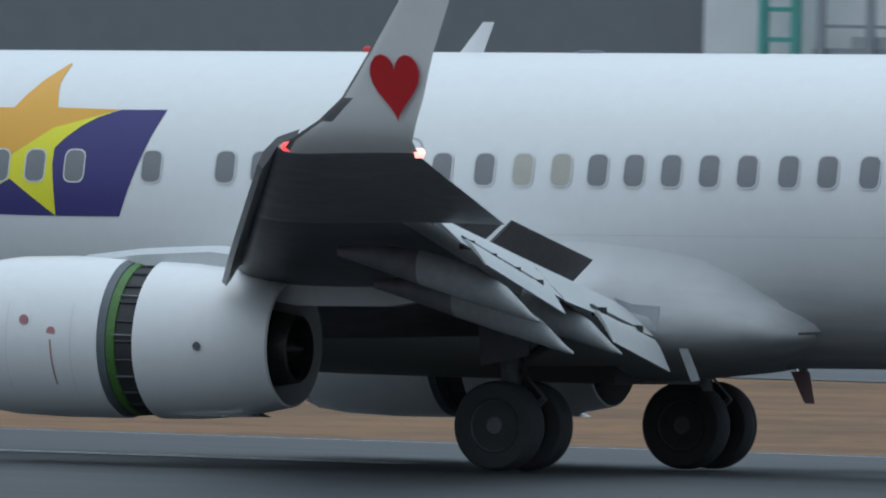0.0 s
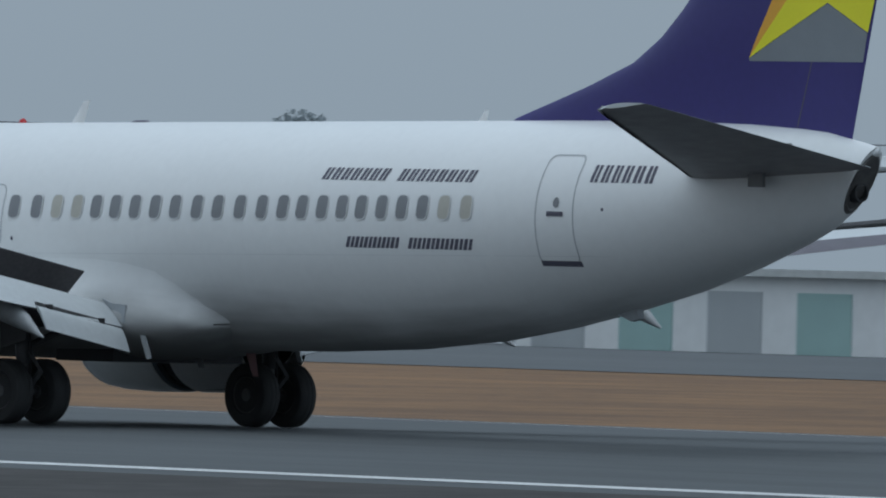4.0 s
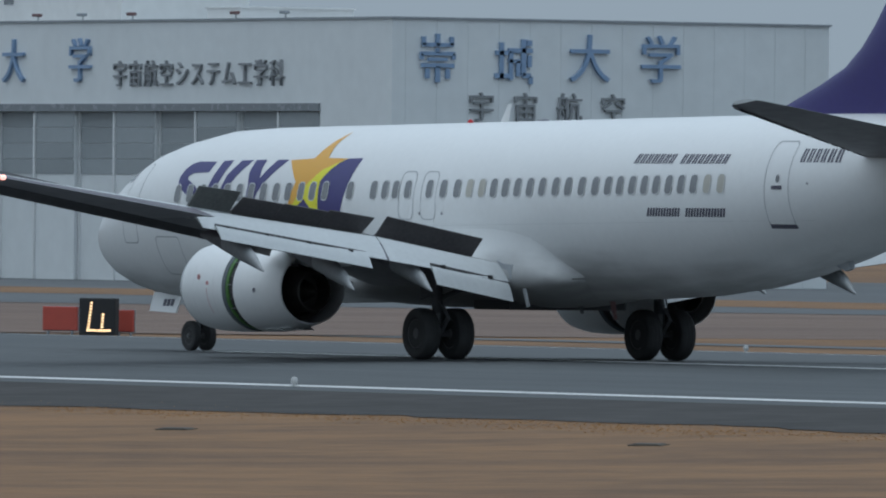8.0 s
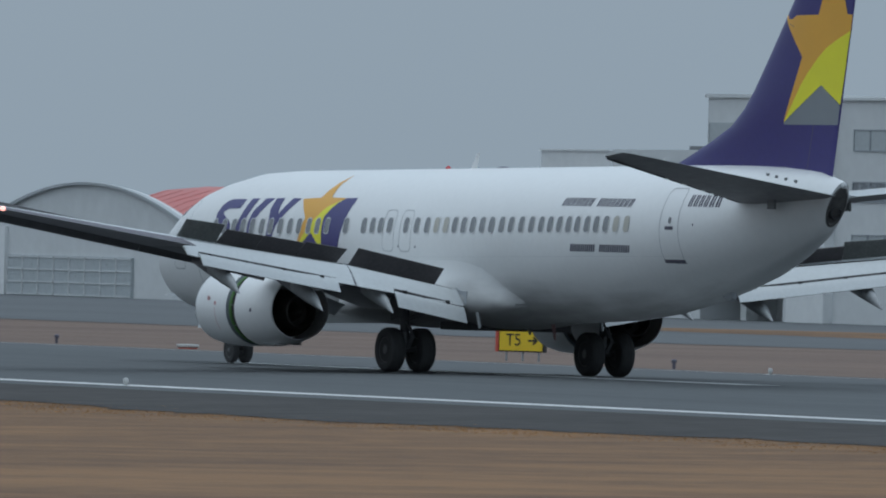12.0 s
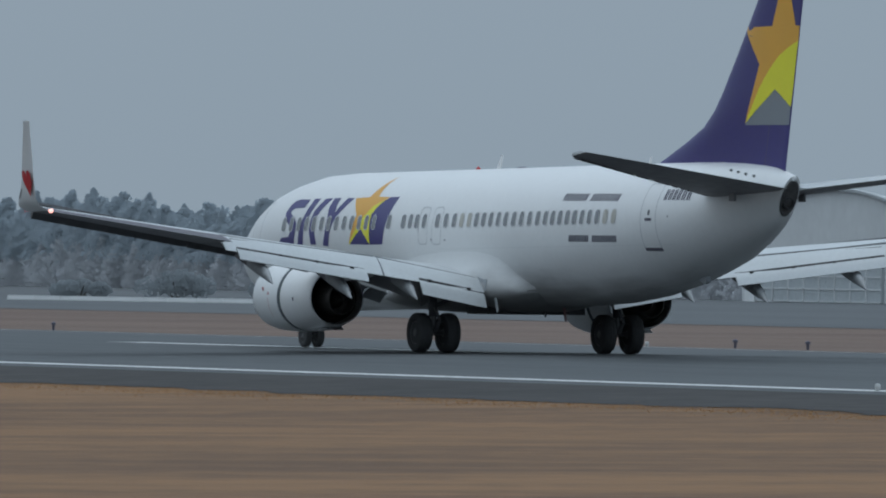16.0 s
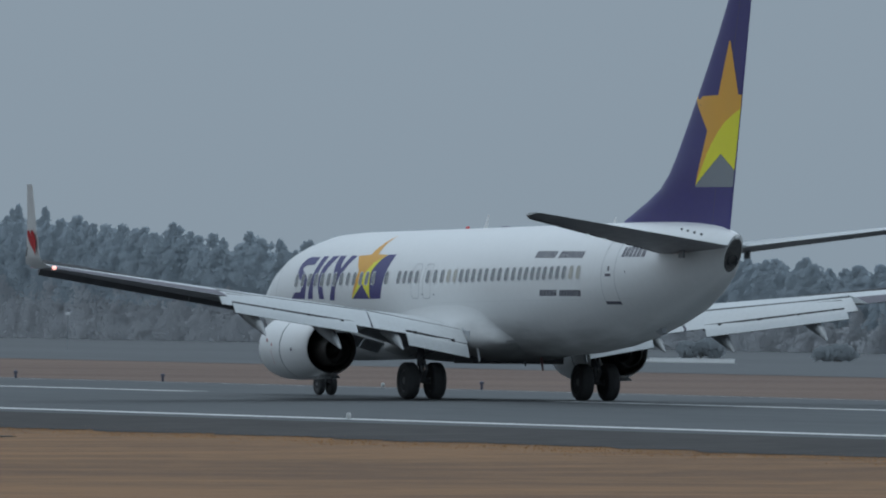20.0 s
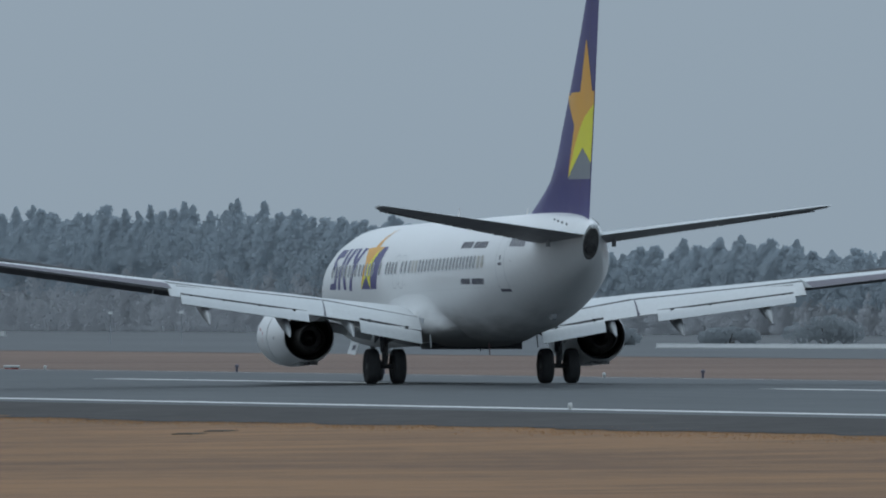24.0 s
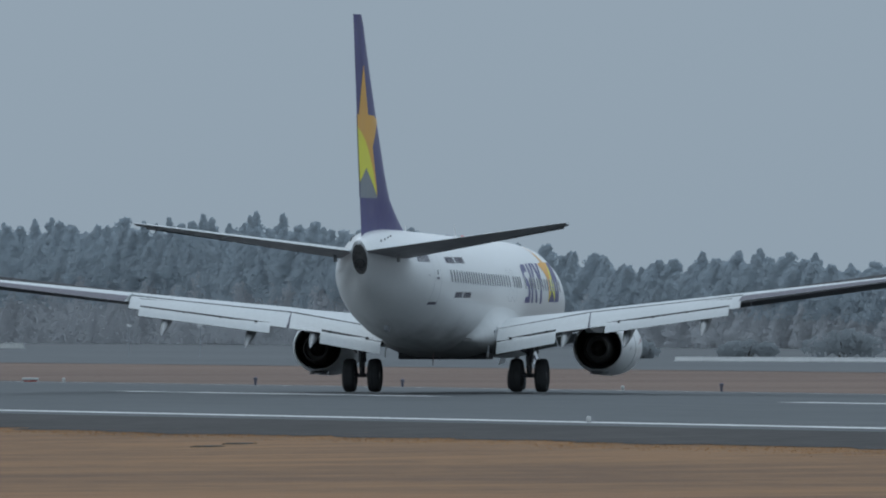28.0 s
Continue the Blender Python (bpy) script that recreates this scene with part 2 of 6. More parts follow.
BARK = surface("grey_bark", (0.09, 0.075, 0.06), 0.9, vary=0.2)
PAINTLINE = surface("worn_white_runway_paint", (0.58, 0.58, 0.57), 0.7, vary=0.15, scale=0.4, fine=4)
SIGNYELLOW = surface("yellow_sign_face", (0.72, 0.50, 0.02), 0.4, vary=0.06)
SIGNRED = surface("red_orange_board", (0.48, 0.075, 0.05), 0.5, vary=0.1)
SIGNBLACK = surface("black_sign_face", (0.015, 0.015, 0.016), 0.5, vary=0.1)
SIGNLIT = surface("lit_marker_digit", (0.9, 0.7, 0.4), 0.4, glow=1.6, glow_color=(1.0, 0.68, 0.36))
LAMPBODY = surface("weathered_white_lamp_body", (0.45, 0.45, 0.44), 0.5, vary=0.15, scale=8)
TEAL = surface("teal_steel_frame", (0.09, 0.36, 0.31), 0.5, vary=0.1)
TEALPALE = surface("pale_teal_paint", (0.30, 0.44, 0.42), 0.6, vary=0.1, scale=0.5)
PYLONGREY = surface("pale_galvanised_steel", (0.38, 0.41, 0.43), 0.6, vary=0.1)
POLE = surface("galvanised_grey_pole", (0.30, 0.32, 0.34), 0.5, metal=0.2, vary=0.12)
WIRE = surface("dark_cable", (0.05, 0.05, 0.055), 0.6)


def ground_material(name, c1, c2, scale, fine, rough, bump, stretch=(1, 1, 1)):
    m = bpy.data.materials.new(name)
    m.use_nodes = True
    n, l = m.node_tree.nodes, m.node_tree.links
    b = n["Principled BSDF"]
    co, mp = n.new("ShaderNodeTexCoord"), n.new("ShaderNodeMapping")
    mp.inputs["Scale"].default_value = stretch
    l.new(co.outputs["Object"], mp.inputs["Vector"])
    n1, n2, n3 = (n.new("ShaderNodeTexNoise") for _ in range(3))
    for t, sc in ((n1, scale), (n2, fine), (n3, fine * 7)):
        t.inputs["Scale"].default_value, t.inputs["Detail"].default_value = sc, 5.0
        l.new(mp.outputs["Vector"], t.inputs["Vector"])
    a1, a2 = n.new("ShaderNodeMath"), n.new("ShaderNodeMath")
    a1.operation = a2.operation = "ADD"
    l.new(n1.outputs["Fac"], a1.inputs[0])
    l.new(n2.outputs["Fac"], a1.inputs[1])
    l.new(a1.outputs[0], a2.inputs[0])
    l.new(n3.outputs["Fac"], a2.inputs[1])
    rng = n.new("ShaderNodeMapRange")
    rng.inputs["From Min"].default_value, rng.inputs["From Max"].default_value = 1.22, 1.78
    l.new(a2.outputs[0], rng.inputs["Value"])
    mix = n.new("ShaderNodeMix")
    mix.data_type = "RGBA"
    mix.inputs["A"].default_value, mix.inputs["B"].default_value = (*c1, 1), (*c2, 1)
    l.new(rng.outputs["Result"], mix.inputs["Factor"])
    l.new(mix.outputs["Result"], b.inputs["Base Color"])
    b.inputs["Roughness"].default_value = rough
    bp = n.new("ShaderNodeBump")
    bp.inputs["Distance"].default_value = bump
    l.new(n3.outputs["Fac"], bp.inputs["Height"])
    l.new(bp.outputs["Normal"], b.inputs["Normal"])
    return m


HAZEDGRASS = ground_material("hazed_far_grass", (0.108, 0.068, 0.052), (0.182, 0.122, 0.092), 0.06, 0.5, 0.95, 0.08, (1.0, 0.10, 1))
GRASS = ground_material("dry_winter_grass", (0.112, 0.057, 0.026), (0.232, 0.119, 0.049), 0.05, 0.4, 0.95, 0.08, (0.8, 0.35, 1))
TUFT = leafy("dry_grass_blades", (0.36, 0.20, 0.09), 0.25, 0.3, 3.0)
ASPHALT = ground_material("runway_asphalt", (0.040, 0.045, 0.048), (0.066, 0.073, 0.076), 0.05, 0.5, 0.75, 0.01, (0.12, 1.2, 1))
TAXI = ground_material("taxiway_asphalt", (0.062, 0.067, 0.071), (0.088, 0.094, 0.098), 0.04, 0.4, 0.8, 0.01, (0.2, 1, 1))


# ---- mesh helpers ----
def part(name, bm, mat, parent=None, label="", smooth=True):
    """Links a bmesh as one mesh object under a thing or a part."""
    bmesh.ops.recalc_face_normals(bm, faces=bm.faces)
    me = bpy.data.meshes.new(name)
    if smooth:
        for f in bm.faces:
            f.smooth = True
        for e in bm.edges:
            if len(e.link_faces) == 2 and e.calc_face_angle(0) > 0.6:
                e.smooth = False
    bm.to_mesh(me)
    bm.free()
    for m in (mat if isinstance(mat, (list, tuple)) else [mat]):
        me.materials.append(m)
    ob = new(name, me)
    if parent:
        ob.parent = parent
    if label:
        tagged(ob, label)
    return ob


def loft(bm, rings, cap=True, closed=True):
    vs = [[bm.verts.new(p) for p in r] for r in rings]
    k = len(vs[0])
    for a, b in zip(vs, vs[1:]):
        for i in range(k if closed else k - 1):
            j = (i + 1) % k
            bm.faces.new((a[i], a[j], b[j], b[i]))
    if cap and closed:
        bm.faces.new(vs[0][::-1])
        bm.faces.new(vs[-1])
    return bm


def box(bm, x0, x1, y0, y1, z0, z1):
    loft(bm, [[(x0, y0, z), (x1, y0, z), (x1, y1, z), (x0, y1, z)] for z in (z0, z1)])
    return bm


def tube(bm, p, q, r1, r2=None, n=10):
    p, q, r2 = Vector(p), Vector(q), r1 if r2 is None else r2
    d = (q - p).normalized()
    u = d.orthogonal().normalized()
    w = d.cross(u)
    ang = [2 * math.pi * i / n for i in range(n)]
    loft(bm, [[c + (u * math.cos(a) + w * math.sin(a)) * r for a in ang] for c, r in ((p, r1), (q, r2))])
    return bm


def lathe(bm, profile, centre, axis="x", n=32, flat=1.0):
    """A body of revolution along x or y from (place, radius) pairs; flat squashes its underside."""
    cx, cy, cz = centre
    rings = []
    for s, r in profile:
        ring = []
        for i in range(n):
            a = 2 * math.pi * i / n
            u, v = r * math.cos(a), r * math.sin(a)
            if v < 0:
                v *= flat
            ring.append((cx + s, cy + u, cz + v) if axis == "x" else (cx + u, cy + s, cz + v))
        rings.append(ring)
    return loft(bm, rings)


def bevelled(bm, width=0.05, seg=1):
    bmesh.ops.bevel(bm, geom=list(bm.edges), offset=width, segments=seg, affect="EDGES", clamp_overlap=True)
    return bm


def prism(bm, pts, n):
    """A flat outline (3D points) thickened by the vector n."""
    n = Vector(n)
    loft(bm, [[Vector(p) for p in pts], [Vector(p) + n for p in pts]])
    return bm


def thing(name, x, y, z, label, category, group="", rz=0.0):
    e = new(name)
    e.empty_display_size = 0.5
    e.matrix_basis = pose(x, y, z, 0, 0, rz)
    return tagged(e, label, category, group)


def lerp(x, xs, ys):
    return float(np.interp(x, xs, ys))


# ---- ground, runway, markings ----
def fall(y):
    """Height of the ground: the runway is crowned, its shoulders fall away to flat grass."""
    return lerp(y, (-3000, 0, 60, 118, 131.5, 144, 168, 192, 202, 215, 300, 3000), (-0.75, -0.75, -0.75, -0.62, -0.45, -0.20, 0.0, -0.12, -0.25, -0.30, -0.30, -0.30))


def strip(name, ys, x0, x1, mat, lift, nx=1, wobble=(0.0, 0.0)):
    bm = bmesh.new()
    xs = [x0 + (x1 - x0) * i / nx for i in range(nx + 1)]
    rings = []
    for k, y in enumerate(ys):
        edge = wobble[0] if k == 0 else wobble[1] if k == len(ys) - 1 else 0.0
        row = []
        for x in xs:
            yy = y + edge * (noise.noise((x * 0.05, y, 0.3)) + 0.6 * noise.noise((x * 0.25, y, 1.3)) + 0.4 * noise.noise((x * 0.9, y, 2.3)))
            row.append((x, yy, fall(yy) + lift))
        rings.append(row)
    loft(bm, rings, cap=False, closed=False)
    ob = part(name, bm, mat)
    return tagged(ob, kind="structure")


strip("ground", [-3000, -300, 0, 60, 100, 118, 131.5, 144, 168, 192, 202, 215, 300, 700, 3000], -3500, 2500, GRASS, -0.012, 60)
tagged(bpy.data.objects["ground"], "flat dry straw-coloured winter grass", "ground")
tagged(strip("runway", [142.0, 144, 150, 156, 162, 168, 174, 180, 186, 192, 197, 201.5], -1500, 700, ASPHALT, 0.0, 900, (0.0, 0.9)), "dark grey asphalt runway with pale worn shoulders", "runway")
tagged(strip("runway_shoulder", [132.2, 134, 136, 139, 142.0], -1500, 700, ASPHALT_SIDE, 0.0, 1800, (1.6, 0.0)), "dark asphalt runway shoulder", "runway shoulder")
tagged(strip("service_road", [213.0, 215.0, 217.0], -480, -300, TAXI, 0.006, 60, (0.4, 0.4)), "narrow grey service road in the grass", "service road")


def far_verge():
    """The grass on the far side of the runway towards its end, distance haze put into its colour."""
    bm = bmesh.new()
    xs = [-1500 + 10 * i for i in range(115)]
    rings = []
    for u in (0, 0.25, 0.5, 0.75, 1):
        row = []
        for x in xs:
            near = 200.6 + 0.5 * noise.noise((x * 0.2, 0, 0))
            far = lerp(x, (-1500, -520, -440, 700), (266, 268, 308, 316)) + 0.6
            y = near + (far - near) * u
            row.append((x + 8 * noise.noise((y * 0.15, 4, 0)) * (x == xs[-1]), y, fall(y) - 0.006))
        rings.append(row)
    loft(bm, rings, cap=False, closed=False)
    tagged(part("far_verge", bm, HAZEDGRASS), "dull brown grass beyond the runway, haze painted into its colour", "grass", kind="structure")


far_verge()


def apron():
    """The far pavement; its near edge steps back past the taxiway junction."""
    bm = bmesh.new()
    xs = [-1500 + 20 * i for i in range(111)]
    near = [lerp(x, (-1500, -520, -440, 700), (266, 268, 308, 316)) for x in xs]
    loft(bm, [[(x, y + u * (470 - y), fall(y) + 0.008) for x, y in zip(xs, near)] for u in (0, 0.3, 0.6, 1)], cap=False, closed=False)
    tagged(part("apron", bm, TAXI), "grey asphalt taxiway and apron before the hangars", "apron", kind="structure")
    bm = bmesh.new()
    xs = [-640 + 4 * i for i in range(41)]
    loft(bm, [[(x, y + math.sin(x) * 0.6, G_STRIP) for x in xs] for y in (316, 330, 344)], cap=False, closed=False)
    tagged(part("grass_island", bm, GRASS), "strip of dry grass between taxiway and apron", "grass", kind="structure")


G_STRIP = -0.284
apron()


def marking(name, x0, x1, yc, width, label):
    bm = bmesh.new()
    n = max(1, int((x1 - x0) / 20))
    loft(bm, [[(x0 + (x1 - x0) * i / n, y, fall(y) + 0.008) for i in range(n + 1)] for y in (yc - width / 2, yc + width / 2)], cap=False, closed=False)
    return tagged(part(name, bm, PAINTLINE), label, "runway marking", "runway markings", "structure")


marking("edge_line", -1400, 650, 144.0, 0.9, "continuous white runway edge line, slightly worn")
marking("edge_line", -1400, 650, 192.6, 0.9, "continuous white runway edge line, slightly worn")
for k in range(-10, 24):
    marking("centre_line", -468.3 + 60 * k, -438.3 + 60 * k, 168.1, 1.2, "white runway centre line dash, slightly worn")


def edge_lamp():
    """An elevated runway edge light: base plate, stem, collar and glass dome."""
    lamp = thing("runway_edge_light", 0, 0, 0, "small elevated runway edge light with a pale glass dome", "runway light", "runway edge lights")
    part("base_plate", lathe(bmesh.new(), [(0, 0.001), (0, 0.09), (0.02, 0.09), (0.02, 0.001)], (0, 0, 0), "x", 12), LAMPBODY, lamp).rotation_euler = (0, -math.pi / 2, 0)
    part("stem", tube(bmesh.new(), (0, 0, 0.02), (0, 0, 0.05), 0.035), LAMPBODY, lamp)
    part("collar", lathe(bmesh.new(), [(0.05, 0.001), (0.05, 0.06), (0.10, 0.072), (0.10, 0.001)], (0, 0, 0), "x", 12), LAMPBODY, lamp).rotation_euler = (0, -math.pi / 2, 0)
    part("dome", lathe(bmesh.new(), [(0.10, 0.066), (0.15, 0.062), (0.175, 0.045), (0.185, 0.001)], (0, 0, 0), "x", 12), LAMPBODY, lamp, "milky glass dome").rotation_euler = (0, -math.pi / 2, 0)
    return lamp


LAMP = edge_lamp()
LAMP.matrix_basis = pose(-243.6, 143.8, fall(143.8))
for k in range(-6, 15):
    if k:
        copy_thing(LAMP, pose(-243.6 - 60.0 * k, 143.8, fall(143.8)))
for k in range(-6, 15):
    copy_thing(LAMP, pose(-245.8 - 60.1 * k, 193.6, fall(193.6)))


def tufts():
    """Low dry grass tufts that fray the edge between the near verge and the asphalt."""
    rng = np.random.default_rng(21)
    n = 14000
    x = -440 + 330 * rng.random(n)
    y = 131.7 + 1.3 * rng.normal(size=n) + 0.5 * np.sin(x * 0.37) + 0.4 * np.sin(x * 0.11 + 2)
    verts = []
    for k in range(4):
        a = rng.random(len(x)) * 6.28
        h, w, lean = 0.008 + 0.018 * rng.random(len(x)), 0.02 + 0.05 * rng.random(len(x)), 0.05 * rng.normal(size=len(x))
        px, py = x + 0.12 * rng.normal(size=len(x)), y + 0.25 * rng.normal(size=len(x))
        z = np.interp(py, (0, 60, 118, 131.5, 144), (-0.75, -0.75, -0.62, -0.45, -0.20)) - 0.02
        verts.append(np.stack([np.stack([px - w * np.cos(a), py - w * np.sin(a), z], 1), np.stack([px + w * np.cos(a), py + w * np.sin(a), z], 1), np.stack([px + lean, py + lean, z + h], 1)], 1))
    v = np.concatenate(verts).reshape(-1, 3)
    me = bpy.data.meshes.new("grass_tufts")
    me.from_pydata(v.tolist(), [], np.arange(len(v)).reshape(-1, 3).tolist())
    me.materials.append(TUFT)
    tagged(new("grass_tufts", me), "sparse dry straw-coloured grass tufts on the verge", "grass", kind="stuff")


tufts()


# ---- the airliner: x aft of the main wheels, y to its right (port side is -y), z above the runway ----
PLANE = thing("airliner", -75.6, 168.17, 0, "white twin-engine airliner with blue star tail and winglets", "airplane")
TILT = 0.0134
FX = [-19.83, -19.72, -19.45, -19.0, -18.4, -17.7, -16.9, -16.0, -15.0, -13.4, -11.5, 5.0, 7.0, 9.0, 10.5, 12.0, 13.5, 15.0, 16.2, 16.8, 17.3]
FTOP = [2.75, 2.98, 3.18, 3.46, 3.80, 4.18, 4.55, 4.84, 5.03, 5.23, 5.28, 5.28, 5.28, 5.28, 5.28, 5.27, 5.25, 5.20, 5.12, 5.06, 5.0]
FBOT = [2.75, 2.53, 2.33, 2.08, 1.85, 1.66, 1.52, 1.41, 1.34, 1.28, 1.27, 1.33, 1.385, 1.54, 1.75, 2.03, 2.36, 2.78, 3.18, 3.42, 3.66]
FHW = [0.01, 0.24, 0.46, 0.72, 1.00, 1.25, 1.46, 1.63, 1.75, 1.86, 1.88, 1.88, 1.88, 1.86, 1.80, 1.69, 1.50, 1.12, 0.76, 0.56, 0.42]
FMID = [2.75, 2.77, 2.83, 2.88, 2.95, 3.04, 3.14, 3.24, 3.32, 3.38, 3.40, 3.40, 3.42, 3.47, 3.54, 3.64, 3.78, 3.95, 4.12, 4.22, 4.30]


def section(x):
    return [lerp(x, FX, f) + (TILT * x if f is not FHW else 0) for f in (FTOP, FBOT, FHW, FMID)]


def skin(x, z, side=-1, off=0.0):
    """The point of the fuselage's side at x and height z, a little proud of the skin."""
    top, bot, hw, mid = section(x)
    h = (top - mid) if z > mid else (mid - bot)
    c = max(-1.0, min(1.0, (z - mid) / max(h, 1e-3)))
    y = hw * math.sqrt(max(0.0, 1 - c * c))
    nrm = Vector((0, y / max(hw, 0.01) ** 2, (z - mid) / max(h, 0.01) ** 2)).normalized()
    return Vector((x, side * (y + off * nrm.y), z + off * nrm.z))


def fuselage():
    bm = bmesh.new()
    xs = sorted(set(FX) | {-11.5 + 0.75 * i for i in range(23)} | {-19.6, -18.7, -17.3, 7.7, 9.7, 11.2, 12.7, 14.2, 15.6, 16.5})
    rings = []
    for x in xs[:-1]:
        top, bot, hw, mid = section(x)
        ring = []
        for i in range(64):
            a = 2 * math.pi * i / 64
            s = math.sin(a)
            ring.append((x, hw * math.cos(a), mid + s * ((top - mid) if s > 0 else (mid - bot))))
        rings.append(ring)
    # the tail ends in a slanted cut
    ang = [2 * math.pi * i / 64 for i in range(64)]
    rings.append([(17.60 + 0.36 * math.sin(a), 0.27 * math.cos(a), 4.48 + 0.58 * math.sin(a)) for a in ang])
    loft(bm, rings)
    return part("fuselage", bm, HULL, PLANE, "glossy white fuselage skin, grime and shade painted underneath")


fuselage()


def clip_grid(bm, step=0.16, xstep=0.6):
    """Cuts flat outlines into small faces, so that they can be wrapped onto a curved skin."""
    for axis, st in ((2, step), (0, xstep)):
        vals = [v.co[axis] for v in bm.verts]
        k = math.floor(min(vals) / st) + 1
        while k * st < max(vals):
            co, no = [0, 0, 0], [0, 0, 0]
            co[axis], no[axis] = k * st, 1
            bmesh.ops.bisect_plane(bm, geom=list(bm.verts) + list(bm.edges) + list(bm.faces), plane_co=co, plane_no=no)
            k += 1


def decal(name, outlines, mat, side=-1, off=0.006, parent=None, label="", mirror=None, wrap=skin):
    """Painted shapes (x, z outlines) laid on the skin. mirror: x about which the starboard copy is turned."""
    bm = bmesh.new()
    for o in outlines:
        if mirror is not None:
            o = [(mirror - x, z) for x, z in o]
        bm.faces.new([bm.verts.new((x, 0, z)) for x, z in o])
    bmesh.ops.remove_doubles(bm, verts=bm.verts, dist=0.0005)
    clip_grid(bm)
    bmesh.ops.triangulate(bm, faces=[f for f in bm.faces if len(f.verts) > 4])
    for v in bm.verts:
        v.co = wrap(v.co.x, v.co.z, side, off)
    ob = part(name, bm, mat, parent or PLANE, label)
    return ob


def outline_ring(x0, x1, z0, z1, r, w):
    """A rounded rectangle drawn as a thin band: list of quads in (x, z)."""
    def rr(a, b, c, d, r):
        pts = []
        for cx, cz, s in ((b - r, d - r, 0), (a + r, d - r, 90), (a + r, c + r, 180), (b - r, c + r, 270)):
            for i in range(5):
                t = radians(s + 22.5 * i)
                pts.append((cx + r * math.cos(t), cz + r * math.sin(t)))
        return pts
    out, inn = rr(x0, x1, z0, z1, r), rr(x0 + w, x1 - w, z0 + w, z1 - w, r - w * 0.5)
    return [[out[i], out[(i + 1) % 20], inn[(i + 1) % 20], inn[i]] for i in range(20)], out, inn


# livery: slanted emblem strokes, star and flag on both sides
for side, mir in ((-1, None), (1, -19.0)):
    for stroke in (
        [(-12.12, 4.33), (-12.24, 4.09), (-12.92, 4.07), (-13.13, 3.99), (-13.09, 3.92), (-12.67, 3.78), (-12.47, 3.63), (-12.46, 3.37), (-12.56, 3.02), (-13.77, 3.02), (-13.50, 3.21), (-12.97, 3.23), (-12.86, 3.37), (-12.92, 3.54), (-13.26, 3.69), (-13.48, 3.80), (-13.53, 3.95), (-13.42, 4.15), (-13.20, 4.28), (-12.95, 4.33)],
        [(-11.80, 4.35), (-12.02, 3.83), (-12.18, 3.43), (-12.27, 3.02), (-11.86, 3.02), (-11.82, 3.43), (-11.62, 3.83), (-11.35, 4.36)],
        [(-10.97, 4.36), (-11.33, 4.02), (-11.45, 3.70), (-11.41, 3.43), (-11.27, 3.02), (-10.86, 3.02), (-11.01, 3.38), (-11.12, 3.76), (-10.88, 4.02), (-10.45, 4.37)],
        [(-10.34, 4.37), (-10.36, 4.09), (-10.23, 3.78), (-10.24, 3.38), (-10.38, 2.99), (-9.98, 2.98), (-9.88, 3.38), (-9.76, 3.63), (-9.47, 3.92), (-9.17, 4.15), (-8.85, 4.38), (-9.35, 4.38), (-9.63, 4.13), (-9.78, 3.96), (-9.86, 4.15), (-9.86, 4.38)],
    ):
        decal("emblem_stroke", [stroke], BLUE, side, label="deep blue slanted emblem stroke", mirror=mir)
    decal("emblem_flag", [[(-6.22, 4.41), (-5.57, 4.42), (-5.72, 4.0), (-6.05, 3.05), (-6.95, 3.04), (-6.99, 3.41), (-7.03, 3.70), (-7.03, 3.90), (-6.91, 4.03), (-6.71, 4.19), (-6.50, 4.31)], [(-8.40, 3.04), (-6.95, 3.04), (-7.62, 3.50)]], BLUE, side, label="deep blue flag behind the star", mirror=mir)
    decal("emblem_star", [[(-7.30, 5.00), (-7.27, 4.98), (-7.25, 4.72), (-7.13, 4.42), (-6.24, 4.41), (-7.10, 4.16), (-7.75, 3.72), (-8.46, 3.04), (-8.12, 3.88), (-8.75, 4.37), (-7.75, 4.41), (-7.64, 4.58), (-7.50, 4.77)]], ORANGE, side, off=0.008, label="orange five-pointed star", mirror=mir)
    decal("emblem_star", [[(-6.22, 4.41), (-6.50, 4.31), (-6.71, 4.19), (-6.91, 4.03), (-7.03, 3.90), (-7.03, 3.70), (-6.99, 3.41), (-6.95, 3.04), (-7.62, 3.50), (-8.40, 3.045), (-8.46, 3.04), (-7.75, 3.72), (-7.10, 4.16)]], YELLOW, side, off=0.010, label="yellow lower half of the star", mirror=mir)


def bars(x0, x1, z0, z1, n, lean, gaps=(), fill=0.72):
    """Unreadable or protected writing as a row of leaning bars."""
    w = (x1 - x0) / n
    res = []
    for i in range(n):
        if i in gaps:
            continue
        a = x0 + i * w
        for b0, b1 in ((0, 0.44 * fill), (0.62 * fill, fill)):
            res.append([(a + w * b0, z0), (a + w * b1, z0), (a + w * b1 + lean, z1), (a + w * b0 + lean, z1)])
    return res


for side, mir in ((-1, None), (1, 16.4)):
    for bar in bars(6.18, 10.0, 4.33, 4.535, 16, 0.07, (7,), 0.74):
        decal("title_bar", [bar], INK, side, mirror=mir)
    for bar in bars(7.03, 10.09, 3.19, 3.375, 14, 0.07, (6,), 0.86):
        decal("type_bar", [bar], INK, side, mirror=mir)
for side in (-1, 1):
    for bar in bars(12.66, 14.05, 4.37, 4.66, 6, 0.03, (), 0.70):
        decal("registration_bar", [bar], INK, side)

